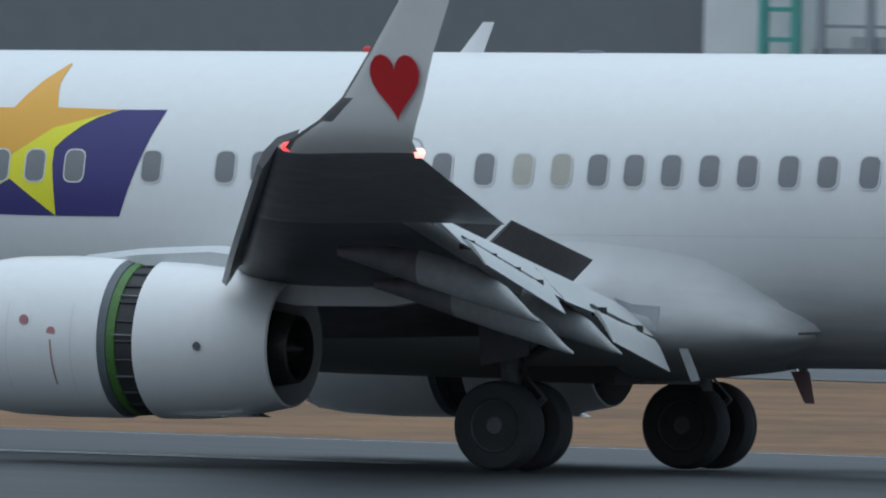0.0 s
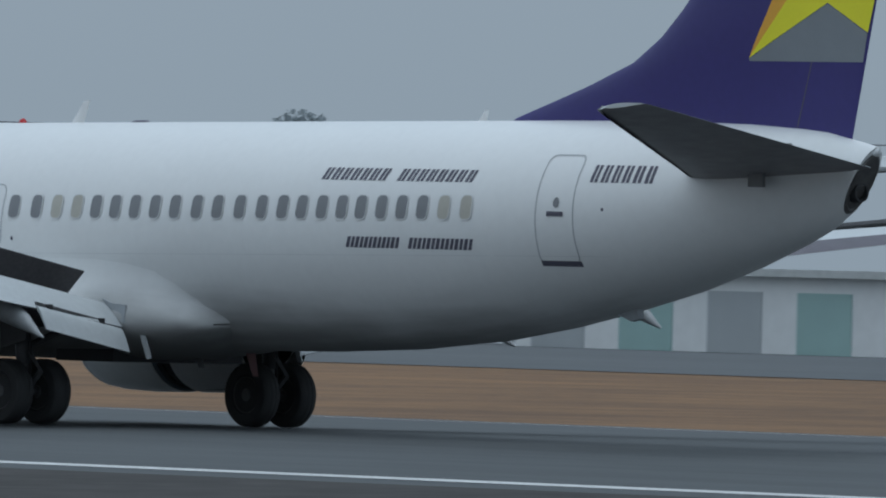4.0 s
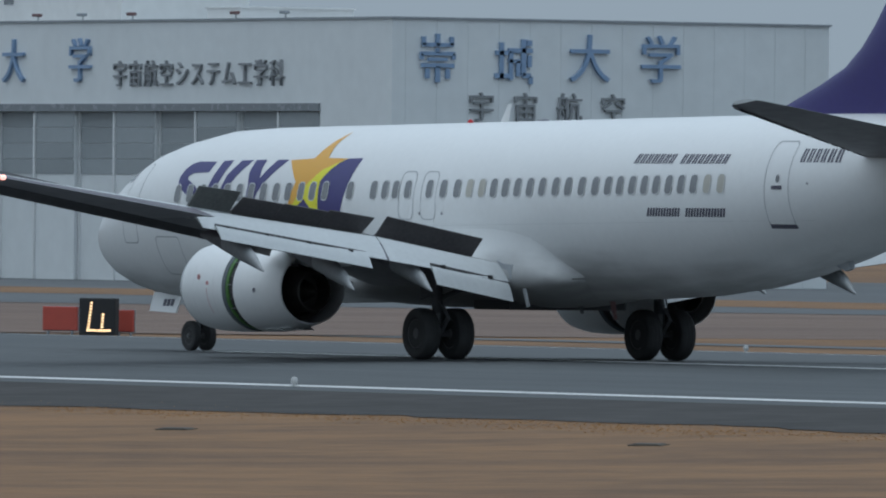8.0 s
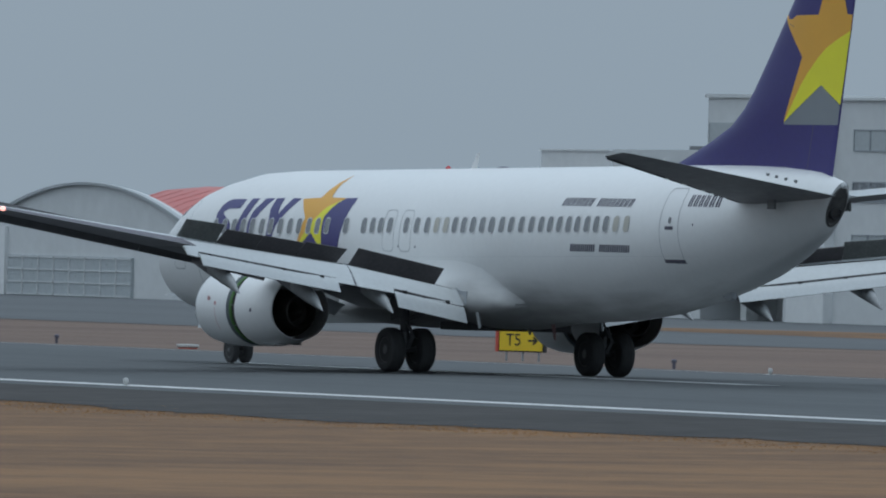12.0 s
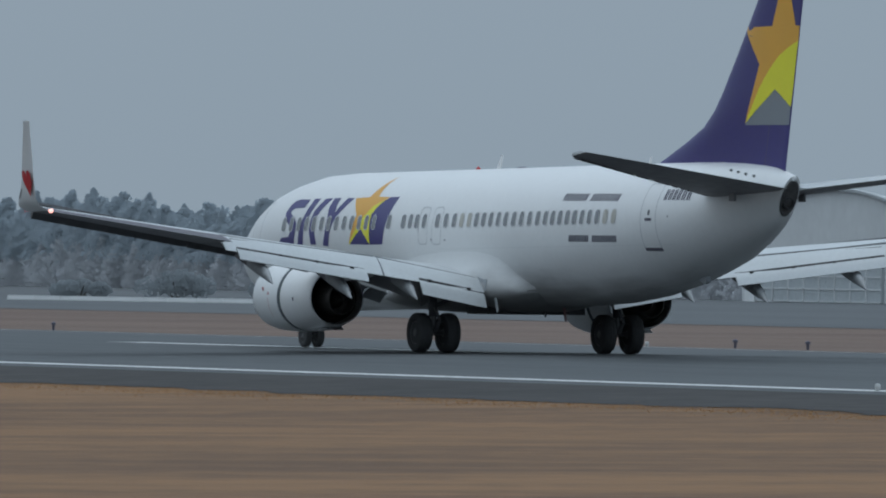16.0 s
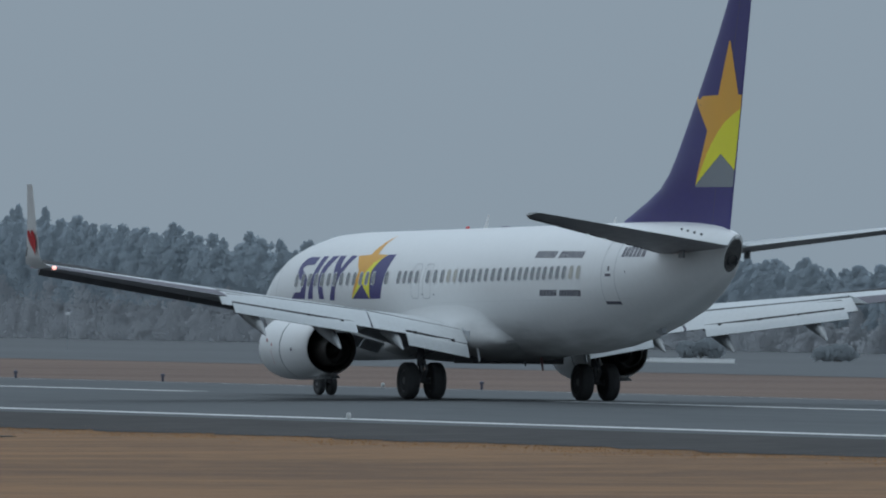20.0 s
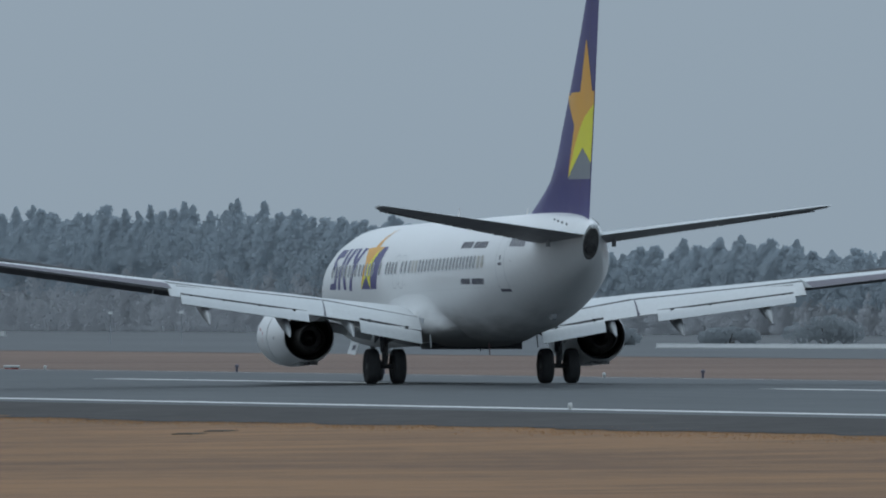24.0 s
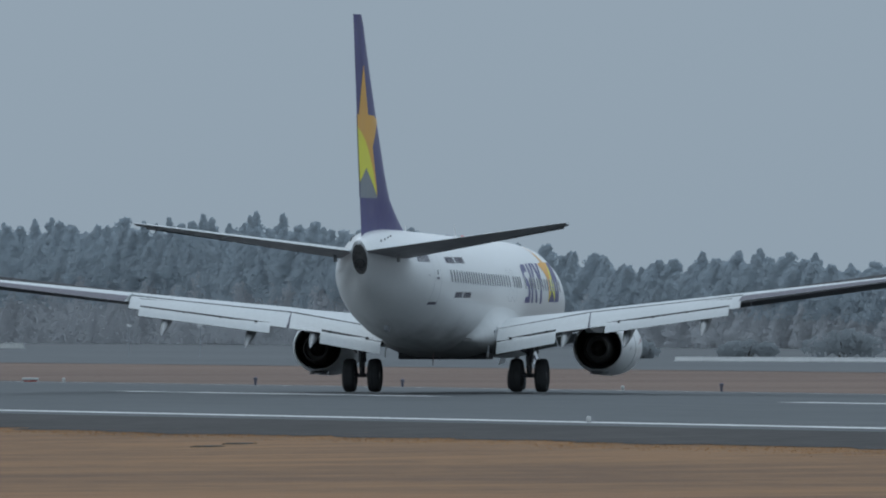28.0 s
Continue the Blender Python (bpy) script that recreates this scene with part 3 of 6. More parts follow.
# cabin windows: dark pane in a pale surround, one mesh each side of the frame spacing
WINX = [-1.55, -0.96, -0.43, 0.10, 0.60, 1.10, 1.61, 2.13, 2.65, 3.21, 3.74, 4.31, 4.87, 5.40, 5.89, 6.40, 6.90, 7.38, 7.89, 8.39, 8.90, 9.42, 9.95,
        -2.15, -3.09, -3.62, -4.08, -4.58, -5.62, -6.71, -7.27, -7.78, -8.36, -8.90, -9.47, -10.02, -10.56, -11.12, -11.68, -12.24, -12.82, -13.40]
SHUT = {2, 3, 21, 22}


def cabin_window(x, side, shut):
    z = 3.74 + TILT * (x + 1.44) + 0.012
    band, out, inn = outline_ring(x - 0.150, x + 0.150, z - 0.215, z + 0.215, 0.10, 0.018)
    surround = decal("window", band, FRAMEW, side, 0.015)
    bm = bmesh.new()
    bm.faces.new([bm.verts.new((px, 0, pz)) for px, pz in inn])
    clip_grid(bm, 0.11, 9)
    for v in bm.verts:
        v.co = skin(v.co.x, v.co.z, side, 0.013)
    part("pane", bm, BLIND if shut else GLASS, surround, "drawn cream blind behind the pane" if shut else "")


for k, wx in enumerate(WINX):
    for side in (-1, 1):
        cabin_window(wx, side, side < 0 and k in SHUT)


def door_outline(name, x0, x1, z0, z1, r, side=-1, w=0.022, mat=LINE):
    return decal(name, outline_ring(x0, x1, z0, z1, r, w)[0], mat, side, 0.006, label="grey door seam line")


for side in (-1, 1):
    for x0 in (-3.46, -2.50):
        d = door_outline("overwing_exit", x0, x0 + 0.66, 3.06, 4.14, 0.17, side, 0.022, SEAMDARK)
        decal("hinge_dot", [[(x0 + 0.93 + 0.035 * math.cos(a), 3.20 + 0.035 * math.sin(a)) for a in np.linspace(0, 5.5, 8)]], INK, side, 0.006, d)
    rear = door_outline("rear_door", 11.55, 12.40, 2.99, 4.83, 0.14, side, 0.024, SEAMDARK)
    decal("door_sill", [[(11.57, 2.96), (12.40, 2.96), (12.40, 3.05), (11.57, 3.05)]], INK, side, 0.009, rear, "dark scuffed door sill")
    decal("door_handle", [[(11.82, 3.79), (12.18, 3.79), (12.18, 3.87), (11.82, 3.87)]], INK, side, 0.010, rear)
    decal("door_window", [[(12.02 + 0.07 * math.cos(a), 4.02 + 0.09 * math.sin(a)) for a in np.linspace(0, 5.5, 8)]], GLASS, side, 0.010, rear)
    door_outline("front_door", -16.35, -15.50, 2.45, 4.28, 0.14, side, 0.025)
    door_outline("cargo_door", -14.6, -13.4, 1.75, 2.62, 0.12, side, 0.02)
    decal("cockpit_window", [[(-17.75, 3.72), (-17.05, 3.82), (-16.98, 4.14), (-17.35, 4.16)]], GLASS, side, 0.008)
    decal("cockpit_window", [[(-16.95, 3.83), (-16.45, 3.88), (-16.50, 4.16), (-16.90, 4.14)]], GLASS, side, 0.008)
    decal("cockpit_window", [[(-18.22, 3.64), (-17.83, 3.70), (-17.48, 4.14), (-17.75, 4.10)]], GLASS, side, 0.008)
    decal("static_port", [[(13.02 + 0.03 * math.cos(a), 3.92 + 0.03 * math.sin(a)) for a in np.linspace(0, 5.5, 8)]], INK, side, 0.006)


# wing-to-body fairing: meets the fuselage along a given line, then tucks under it
def fairing():
    bm = bmesh.new()
    xs = [-7.2, -6.8, -6.0, -5.0, -3.5, -1.5, 0.56, 1.36, 2.06, 2.5, 2.9, 3.2, 3.45]
    hw = [1.15, 1.45, 1.75, 1.92, 1.99, 2.01, 1.98, 1.94, 1.85, 1.745, 1.58, 1.40, 0.85]
    line = [1.55, 1.85, 2.20, 2.50, 2.72, 2.84, 2.87, 2.82, 2.71, 2.50, 2.22, 2.02, 1.90]
    bot = [1.42, 1.32, 1.22, 1.16, 1.12, 1.12, 1.14, 1.20, 1.28, 1.36, 1.48, 1.62, 1.75]
    rings = []
    for x, w, z, b in zip(xs, hw, line, bot):
        m = b + (z - b) * 0.42
        half = []
        # from the keel round to the flank, then easing back onto the hull without a crease
        for i in range(13):
            a = math.pi / 2 * i / 12
            half.append((w * math.sin(a) ** 0.8, m - (m - b) * math.cos(a) ** 0.85))
        for i in range(1, 17):
            u = i / 16
            zz = m + (z + 0.25 - m) * u
            at = abs(skin(x, zz).y)
            ease = (1 - u) ** 2 * (1 + 2 * u)
            half.append((at - 0.02 + (w - at + 0.02) * ease if w > at else at - 0.04, zz))
        half.append((0.0, z + 0.25))
        rings.append([(x, y, zz) for y, zz in half] + [(x, -y, zz) for y, zz in half[-2:0:-1]])
    loft(bm, rings)
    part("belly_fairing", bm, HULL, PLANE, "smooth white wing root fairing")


fairing()


# wings
def wing_le(y):
    return lerp(y, (1.0, 1.9, 4.8, 16.7), (-5.9, -5.3, -2.95, 3.27))


def wing_te(y):
    return lerp(y, (1.0, 5.7, 16.7), (2.0, 2.0, 5.02))


def wing_z(y):
    return lerp(y, (1.0, 2.0, 5.6, 10.4, 16.7), (1.58, 1.76, 2.44, 3.06, 3.86))


def slat_foot(y):
    """Height of the slats' lower edge."""
    return wing_z(y) + 0.022 * (wing_te(y) - wing_le(y)) - lerp(y, (5.6, 7.5, 16.4), (0.32, 0.25, 0.22))


def box_end(y):
    """Where the wing box ends and the flaps begin."""
    return lerp(y, (1.0, 5.1, 10.44), (0.72, 0.76, 1.95))


def shade_undersides(bm):
    """Second, darker material on the faces that look down: their shade as colour."""
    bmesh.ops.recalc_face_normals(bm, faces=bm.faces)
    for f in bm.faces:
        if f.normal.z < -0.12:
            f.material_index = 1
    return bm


def foil(chord, thick, n=14, cut=1.0):
    """Upper then lower surface of a wing section, from 0 to cut times the chord."""
    xs = [cut * 0.5 * (1 - math.cos(math.pi * i / n)) for i in range(n + 1)]
    t = [thick / 0.2 * chord * (0.2969 * math.sqrt(x) - 0.126 * x - 0.3516 * x * x + 0.2843 * x ** 3 - 0.1015 * x ** 4) for x in xs]
    up = [(x * chord, 0.05 * chord * (x * (1 - x)) * 2 + v) for x, v in zip(xs, t)]
    lo = [(x * chord, 0.05 * chord * (x * (1 - x)) * 2 - v * 0.85) for x, v in zip(xs, t)]
    return up + lo[::-1][:-1]


def wing_ring(y, side, cut):
    """Section of the wing at span y."""
    le, c = wing_le(y), wing_te(y) - wing_le(y)
    th = lerp(y, (1, 5.7, 10.4, 16.7), (0.145, 0.12, 0.105, 0.09))
    return [(le + px, side * y, wing_z(y) + pz + 0.022 * (c - px)) for px, pz in foil(c, th, 14, cut)]


def flap_plate(bm, y0, y1, p0, p1, q0, q1, side, t0=0.10, t1=0.02):
    """A curved flap panel between span stations: p leading, q trailing (x, z) at each end."""
    rings = []
    for y, p, q in ((y0, p0, q0), (y1, p1, q1)):
        p, q = Vector((p[0], 0, p[1])), Vector((q[0], 0, q[1]))
        d = q - p
        nrm = Vector((-d.z, 0, d.x)).normalized()
        if nrm.z < 0:
            nrm = -nrm
        up, lo = [], []
        for k in range(7):
            u = k / 6
            hump = math.sin(math.pi * u ** 0.6) * 0.09 * d.length
            th = t0 * math.sqrt(min(1, u * 6)) * (1 - u) + t1
            c = p + d * u + nrm * hump
            up.append(c + nrm * th * 0.5)
            lo.append(c - nrm * th * 0.5)
        rings.append([(v.x, side * y, v.z) for v in up + lo[::-1]])
    loft(bm, rings)
    return bm


MOVING = {"near_spoilers": [], "outer_spoilers": [], "sleeves": []}


def spoiler(side, y0, y1, key, rise, wing):
    """A spoiler panel whose object stands at its hinge and folds up about it."""
    ym = (y0 + y1) / 2
    def hinge(y):
        return Vector((lerp(y, (1.9, 4.9, 10.5), (0.20, 0.20, 1.68)), side * y, lerp(y, (2.24, 4.6, 5.15, 9.1, 10.4), (2.14, 2.60, 2.66, 3.14, 3.26))))
    a, b = hinge(y0), hinge(y1)
    mid = (a + b) / 2
    axis = (b - a).normalized()
    chord = lerp(ym, (2, 5, 8, 9, 10), (0.76, 0.70, 0.58, 0.62, 0.64))
    aft = Vector((1, 0, -0.10)).normalized()
    aft = (aft - axis * aft.dot(axis)).normalized()
    up = aft.cross(axis)
    if up.z < 0:
        up = -up
    bm = bmesh.new()
    loft(bm, [[p - mid, p - mid + aft * chord, p - mid + aft * chord - up * 0.02, p - mid - up * 0.05] for p in (a, b)])
    ob = part("spoiler", bm, DARKWING if key == "near_spoilers" else OUTERSPOIL, wing, "dark grey spoiler panel with uneven tone", False)
    sign = 1 if aft.cross(up).dot(axis) > 0 else -1
    MOVING[key].append((ob, mid, axis, sign * rise))


def build_wing(side):
    wing = part("wing", shade_undersides(loft(bmesh.new(), [wing_ring(y, side, (box_end(y) - wing_le(y)) / (wing_te(y) - wing_le(y))) for y in (0.8, 1.9, 3.4, 4.8, 5.7, 7.2, 8.8, 10.44)])), [WHITE2, UNDER], PLANE, "pale wing with shade painted on its underside")
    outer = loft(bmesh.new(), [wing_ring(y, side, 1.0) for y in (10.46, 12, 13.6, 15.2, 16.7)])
    shade_undersides(outer)
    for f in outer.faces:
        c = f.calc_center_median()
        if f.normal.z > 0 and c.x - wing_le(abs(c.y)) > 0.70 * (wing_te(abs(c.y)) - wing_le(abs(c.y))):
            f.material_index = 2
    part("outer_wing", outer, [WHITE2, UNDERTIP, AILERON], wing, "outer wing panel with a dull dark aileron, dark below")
    # blended winglet: curves up from the tip
    rings, spine = [], []
    for k in range(11):
        u = k / 10
        bend = min(u / 0.30, 1.0)
        ang = radians(6 + 69 * bend)
        if k == 0:
            cy, cz, prev = 16.7, wing_z(16.7), 0.0
        else:
            ds = 2.75 * (u - prev)
            cy, cz, prev = cy + ds * math.cos(ang) + (0.10 if k == 1 else 0), cz + ds * math.sin(ang), u
        chord = lerp(cz, (3.86, 4.31, 4.96, 5.6, 6.35), (1.72, 1.10, 0.82, 0.65, 0.45))
        te = lerp(cz, (3.86, 4.31, 4.96, 5.6, 6.35), (5.06, 5.32, 5.53, 5.81, 6.12))
        sec = []
        spine.append((cz, cy + 0.03 * chord))
        for px, pz in foil(chord, 0.09, 8):
            sec.append((te - chord + px, side * (cy - pz * math.sin(ang)), cz + pz * math.cos(ang)))
        rings.append(sec)
    bm = loft(bmesh.new(), rings)
    for f in bm.faces:
        c = f.calc_center_median()
        chord = lerp(c.z, (3.86, 4.31, 4.96, 5.6, 6.35), (1.72, 1.10, 0.82, 0.65, 0.45))
        te = lerp(c.z, (3.86, 4.31, 4.96, 5.6, 6.35), (5.04, 5.27, 5.48, 5.76, 6.08))
        f.material_index = 1 if c.x < te - 0.87 * chord else 0
    wl = part("winglet", bm, [WHITE, SLAT], wing, "white upswept winglet with a dull metal leading edge")
    # heart on the outer face
    pts = []
    for k in range(28):
        t = 2 * math.pi * k / 28
        pts.append((0.0265 * 16 * math.sin(t) ** 3 * 0.74, 0.0265 * (13 * math.cos(t) - 5 * math.cos(2 * t) - 2 * math.cos(3 * t) - math.cos(4 * t))))
    bm = bmesh.new()
    bm.faces.new([bm.verts.new((5.06 + hx, side * (lerp(4.66 + hz, *zip(*spine)) + 0.02), 4.66 + hz)) for hx, hz in pts])
    part("heart_emblem", bm, RED, wing, "red painted heart")
    # lights at the tip
    part("navigation_light", lathe(bmesh.new(), [(-0.10, 0.001), (-0.06, 0.05), (0.04, 0.06), (0.10, 0.001)], (3.42, side * 16.72, wing_z(16.7) + 0.04), "x", 10), LAMPRED if side < 0 else GREEN, wing, "glowing red tip light" if side < 0 else "green tip light")
    part("position_light", lathe(bmesh.new(), [(-0.06, 0.001), (-0.03, 0.06), (0.05, 0.06), (0.09, 0.001)], (5.05, side * 16.67, wing_z(16.7)), "x", 10), LAMPWHITE, wing, "bright white tail-facing tip light")
    # slats, drooped ahead of the leading edge
    for y0, y1 in ((5.6, 8.215), (8.22, 10.395), (10.42, 13.415), (13.42, 16.4)):
        bm = bmesh.new()
        rr = []
        for y in (y0, y1):
            le, z, c = wing_le(y), slat_foot(y) + 0.057, 0.62
            rr.append([(le - 0.24 + c * px, side * y, z + 0.95 * pz) for px, pz in ((0.0, 0.0), (0.12, 0.16), (0.4, 0.33), (0.85, 0.43), (0.8, 0.36), (0.4, 0.22), (0.2, 0.02), (0.1, -0.06))])
        loft(bm, rr)
        part("slat", bm, SLAT, wing, "lowered leading edge slat, dark behind")
    for y0, y1 in ((2.2, 3.1), (3.15, 4.0)):
        bm = bmesh.new()
        flap_plate(bm, y0, y1, (wing_le(y0) + 0.25, wing_z(y0) - 0.15), (wing_le(y1) + 0.25, wing_z(y1) - 0.15), (wing_le(y0) - 0.35, wing_z(y0) - 0.42), (wing_le(y1) - 0.35, wing_z(y1) - 0.42), side, 0.05)
        part("krueger_flap", bm, GREY, wing)
    # flaps, fully lowered
    bm = bmesh.new()
    flap_plate(bm, 1.95, 5.10, (0.80, 2.10), (0.86, 2.66), (1.47, 1.71), (1.66, 2.15), side)
    part("inboard_flap", shade_undersides(bm), [WHITE2, UNDER], wing, "lowered pale inboard flap")
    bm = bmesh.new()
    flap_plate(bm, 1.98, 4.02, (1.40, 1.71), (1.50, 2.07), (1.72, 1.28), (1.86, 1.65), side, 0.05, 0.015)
    part("aft_flap", shade_undersides(bm), [WHITE2, UNDER], wing, "lowered pale aft flap segment")
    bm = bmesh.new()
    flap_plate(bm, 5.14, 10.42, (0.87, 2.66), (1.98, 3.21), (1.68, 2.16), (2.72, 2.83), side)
    part("outboard_flap", shade_undersides(bm), [WHITE2, UNDER], wing, "lowered pale outboard flap")
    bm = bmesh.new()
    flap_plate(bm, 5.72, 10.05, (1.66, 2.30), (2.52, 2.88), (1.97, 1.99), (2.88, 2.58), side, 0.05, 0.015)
    part("aft_flap", shade_undersides(bm), [WHITE2, UNDER], wing, "lowered pale aft flap segment")
    for y, x, z in ((6.2, 1.80, 2.33), (7.4, 2.04, 2.48), (8.6, 2.27, 2.64), (9.7, 2.48, 2.79), (2.45, 1.47, 1.78), (3.7, 1.53, 2.0)):
        part("flap_hinge", box(bmesh.new(), x - 0.10, x + 0.06, side * y - 0.05, side * y + 0.05, z - 0.03, z + 0.08), BLACK, wing)
    bm = bmesh.new()
    prism(bm, [(0.9, side * 1.90, 2.20), (1.15, side * 1.90, 2.12), (1.52, side * 1.90, 2.10), (1.50, side * 1.90, 1.78), (1.30, side * 1.90, 1.84)], (0, side * 0.03, 0))
    part("flap_end_seal", bm, GREY, wing)
    # dark strips added for the shade in the gaps between wing, main flaps and aft flaps
    for y0, y1, p0, p1, q0, q1 in ((1.99, 4.0, (1.41, 1.75), (1.51, 2.11), (1.47, 1.66), (1.57, 2.02)), (5.74, 10.03, (1.67, 2.345), (2.53, 2.915), (1.73, 2.26), (2.60, 2.845)), (1.97, 5.08, (0.78, 2.145), (0.84, 2.705), (0.86, 2.115), (0.94, 2.665)), (5.16, 10.4, (0.86, 2.71), (1.96, 3.255), (0.96, 2.67), (2.04, 3.22))):
        bm = bmesh.new()
        prism(bm, [(p0[0], side * y0, p0[1]), (p1[0], side * y1, p1[1]), (q1[0], side * y1, q1[1]), (q0[0], side * y0, q0[1])], (0.016, 0, 0.016))
        part("flap_gap_shade", bm, BLACK, wing, "dark strip painted in for the flap gap's shade", False)
    bm = bmesh.new()
    prism(bm, [(0.95, side * 5.09, 2.70), (1.30, side * 5.10, 2.51), (1.68, side * 5.13, 2.17), (1.66, side * 5.09, 2.13)], (0, side * 0.05, 0.03))
    part("flap_joint", bm, INK, wing)
    # slat tracks behind the leading edge
    for k in range(9):
        y = 6.2 + 1.15 * k
        bm = bmesh.new()
        z = slat_foot(y) + 0.30
        prism(bm, [(wing_le(y) - 0.16, side * y, z), (wing_le(y) + 0.06, side * y, z + 0.05), (wing_le(y) + 0.06, side * y, z - 0.03), (wing_le(y) - 0.10, side * y, z - 0.07)], (0, 0.06, 0))
        part("slat_track", bm, SLAT, wing)
    # flap track fairings: wedges that taper to a point behind the flaps
    for y, x1, z1 in ((9.2, 3.22, 1.90), (6.45, 2.42, 1.51), (4.3, 2.10, 1.50)):
        rings = []
        for d, zb, zt, w in ((2.7, 0.74, 0.86, 0.03), (2.2, 0.60, 0.90, 0.09), (1.6, 0.42, 0.84, 0.14), (0.9, 0.22, 0.68, 0.15), (0.45, 0.11, 0.42, 0.12), (0.12, 0.02, 0.12, 0.05), (0.0, 0.0, 0.03, 0.02)):
            m, h = z1 + (zb + zt) / 2, (zt - zb) / 2
            rings.append([(x1 - d, side * y + w * math.cos(a), m + h * math.sin(a)) for a in np.linspace(0, 2 * math.pi, 15)[:-1]])
        bm = loft(bmesh.new(), rings)
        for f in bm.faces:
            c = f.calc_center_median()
            # the wing's shade is painted on the front part with the dark underside colour
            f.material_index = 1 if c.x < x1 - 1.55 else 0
        part("flap_track_fairing", bm, [CANOE, UNDER], wing, "grey canoe-shaped flap track fairing, shade painted on its front")
    spoiler(side, 2.28, 4.72, "near_spoilers", 52, wing)
    for y0, y1 in ((5.15, 6.48), (6.50, 7.80), (7.82, 9.0)):
        spoiler(side, y0, y1, "near_spoilers", 49, wing)
    spoiler(side, 9.02, 10.25, "outer_spoilers", 60, wing)
    return wing


for side in (-1, 1):
    build_wing(side)


# engines with translating reverser sleeves
def build_engine(side):
    cy, cz = side * 4.83, 1.50
    eng = part("engine", lathe(bmesh.new(), [(-5.0, 0.74), (-6.30, 0.77), (-6.42, 0.84), (-6.40, 0.90), (-6.25, 0.965), (-5.9, 1.02), (-5.2, 1.045), (-4.36, 1.035), (-4.36, 0.93), (-5.0, 0.9)], (0, cy, cz), "x", 48, 0.93), WHITE, PLANE, "white engine fan cowl with rounded lip")
    part("inlet_lip", lathe(bmesh.new(), [(-6.28, 0.765), (-6.43, 0.84), (-6.41, 0.905), (-6.27, 0.966)], (0, cy, cz), "x", 48, 0.93), METAL, eng, "polished metal intake lip")
    part("fan", lathe(bmesh.new(), [(-5.5, 0.05), (-5.3, 0.22), (-5.05, 0.24), (-5.04, 0.75), (-4.98, 0.75)], (0, cy, cz), "x", 32), BLACK, eng)
    part("cascade_ring", lathe(bmesh.new(), [(-4.42, 0.90), (-4.42, 0.965), (-3.7, 0.955), (-3.7, 0.90)], (0, cy, cz), "x", 48, 0.93), BLACK, eng, "dark cascade opening")
    for k in range(24):
        a = 2 * math.pi * k / 24
        f = 0.93 if math.sin(a) < 0 else 1.0
        part("cascade_vane", tube(bmesh.new(), (-4.38, cy + 0.975 * math.cos(a), cz + f * 0.975 * math.sin(a)), (-3.85, cy + 0.965 * math.cos(a), cz + f * 0.965 * math.sin(a)), 0.018, n=5), BLACK, eng)
    part("bulkhead_ring", lathe(bmesh.new(), [(-4.37, 0.95), (-4.37, 1.025), (-4.26, 1.005), (-4.25, 0.95)], (0, cy, cz), "x", 48, 0.93), LIP, eng, "grey reverser bulkhead lip")
    # starboard ring is black: the shade under the belly put into its colour
    part("primer_ring", lathe(bmesh.new(), [(-4.26, 0.95), (-4.255, 0.99), (-4.19, 1.0), (-4.14, 0.985), (-4.13, 0.95)], (0, cy, cz), "x", 48, 0.93), GREEN if side < 0 else BLACK, eng, "green primed reverser ring" if side < 0 else "reverser ring painted dark for the shade on it")
    for a in (0.62, 0.08, -0.5):
        f = 0.93 if a < 0 else 1.0
        part("sleeve_rod", tube(bmesh.new(), (-4.2, cy + side * 0.985 * math.cos(a), cz + f * 0.985 * math.sin(a)), (-3.6, cy + side * 0.955 * math.cos(a), cz + f * 0.955 * math.sin(a)), 0.012, n=6), STEEL, eng, "thin pale actuator rod")
    sleeve = part("reverser_sleeve", lathe(bmesh.new(), [(-4.295, 0.97), (-4.30, 1.028), (-3.8, 1.018), (-3.2, 0.965), (-2.57, 0.825), (-2.55, 0.80), (-3.2, 0.87), (-4.0, 0.94)], (0, cy, cz), "x", 48, 0.93), WHITE, eng, "white sliding reverser sleeve")
    part("cowl_marking", lathe(bmesh.new(), [(-0.005, 0.001), (-0.005, 0.055), (0.0, 0.055), (0.0, 0.001)], (-3.42, side * 5.826, 1.47), "y", 12), INK, sleeve)
    MOVING["sleeves"].append(sleeve)
    part("fan_duct", lathe(bmesh.new(), [(-4.2, 0.85), (-3.2, 0.80), (-2.75, 0.74), (-2.9, 0.70), (-4.2, 0.70)], (0, cy, cz), "x", 40, 0.93), DUCT, eng)
    part("core_nozzle", lathe(bmesh.new(), [(-4.2, 0.56), (-3.0, 0.55), (-2.5, 0.49), (-2.06, 0.42), (-2.04, 0.39), (-2.3, 0.41), (-2.6, 0.41)], (0, cy, cz - 0.04), "x", 32), NOZZLE, eng, "heat-stained core nozzle")
    part("exhaust_plug", lathe(bmesh.new(), [(-2.9, 0.36), (-2.5, 0.24), (-2.2, 0.14), (-2.0, 0.02)], (0, cy, cz - 0.04), "x", 24), NOZZLE, eng)
    bm = bmesh.new()
    rings = []
    for x, zt, zb, w in ((-5.0, 2.56, 2.40, 0.10), (-4.2, 2.66, 2.35, 0.20), (-3.2, 2.72, 2.2, 0.24), (-2.0, 2.60, 2.0, 0.22), (-0.8, 2.52, 2.02, 0.16), (0.3, 2.46, 2.2, 0.06)):
        rings.append([(x, cy - w, zb), (x, cy + w, zb), (x, cy + w, zt - 0.08), (x, cy + w * 0.5, zt), (x, cy - w * 0.5, zt), (x, cy - w, zt - 0.08)])
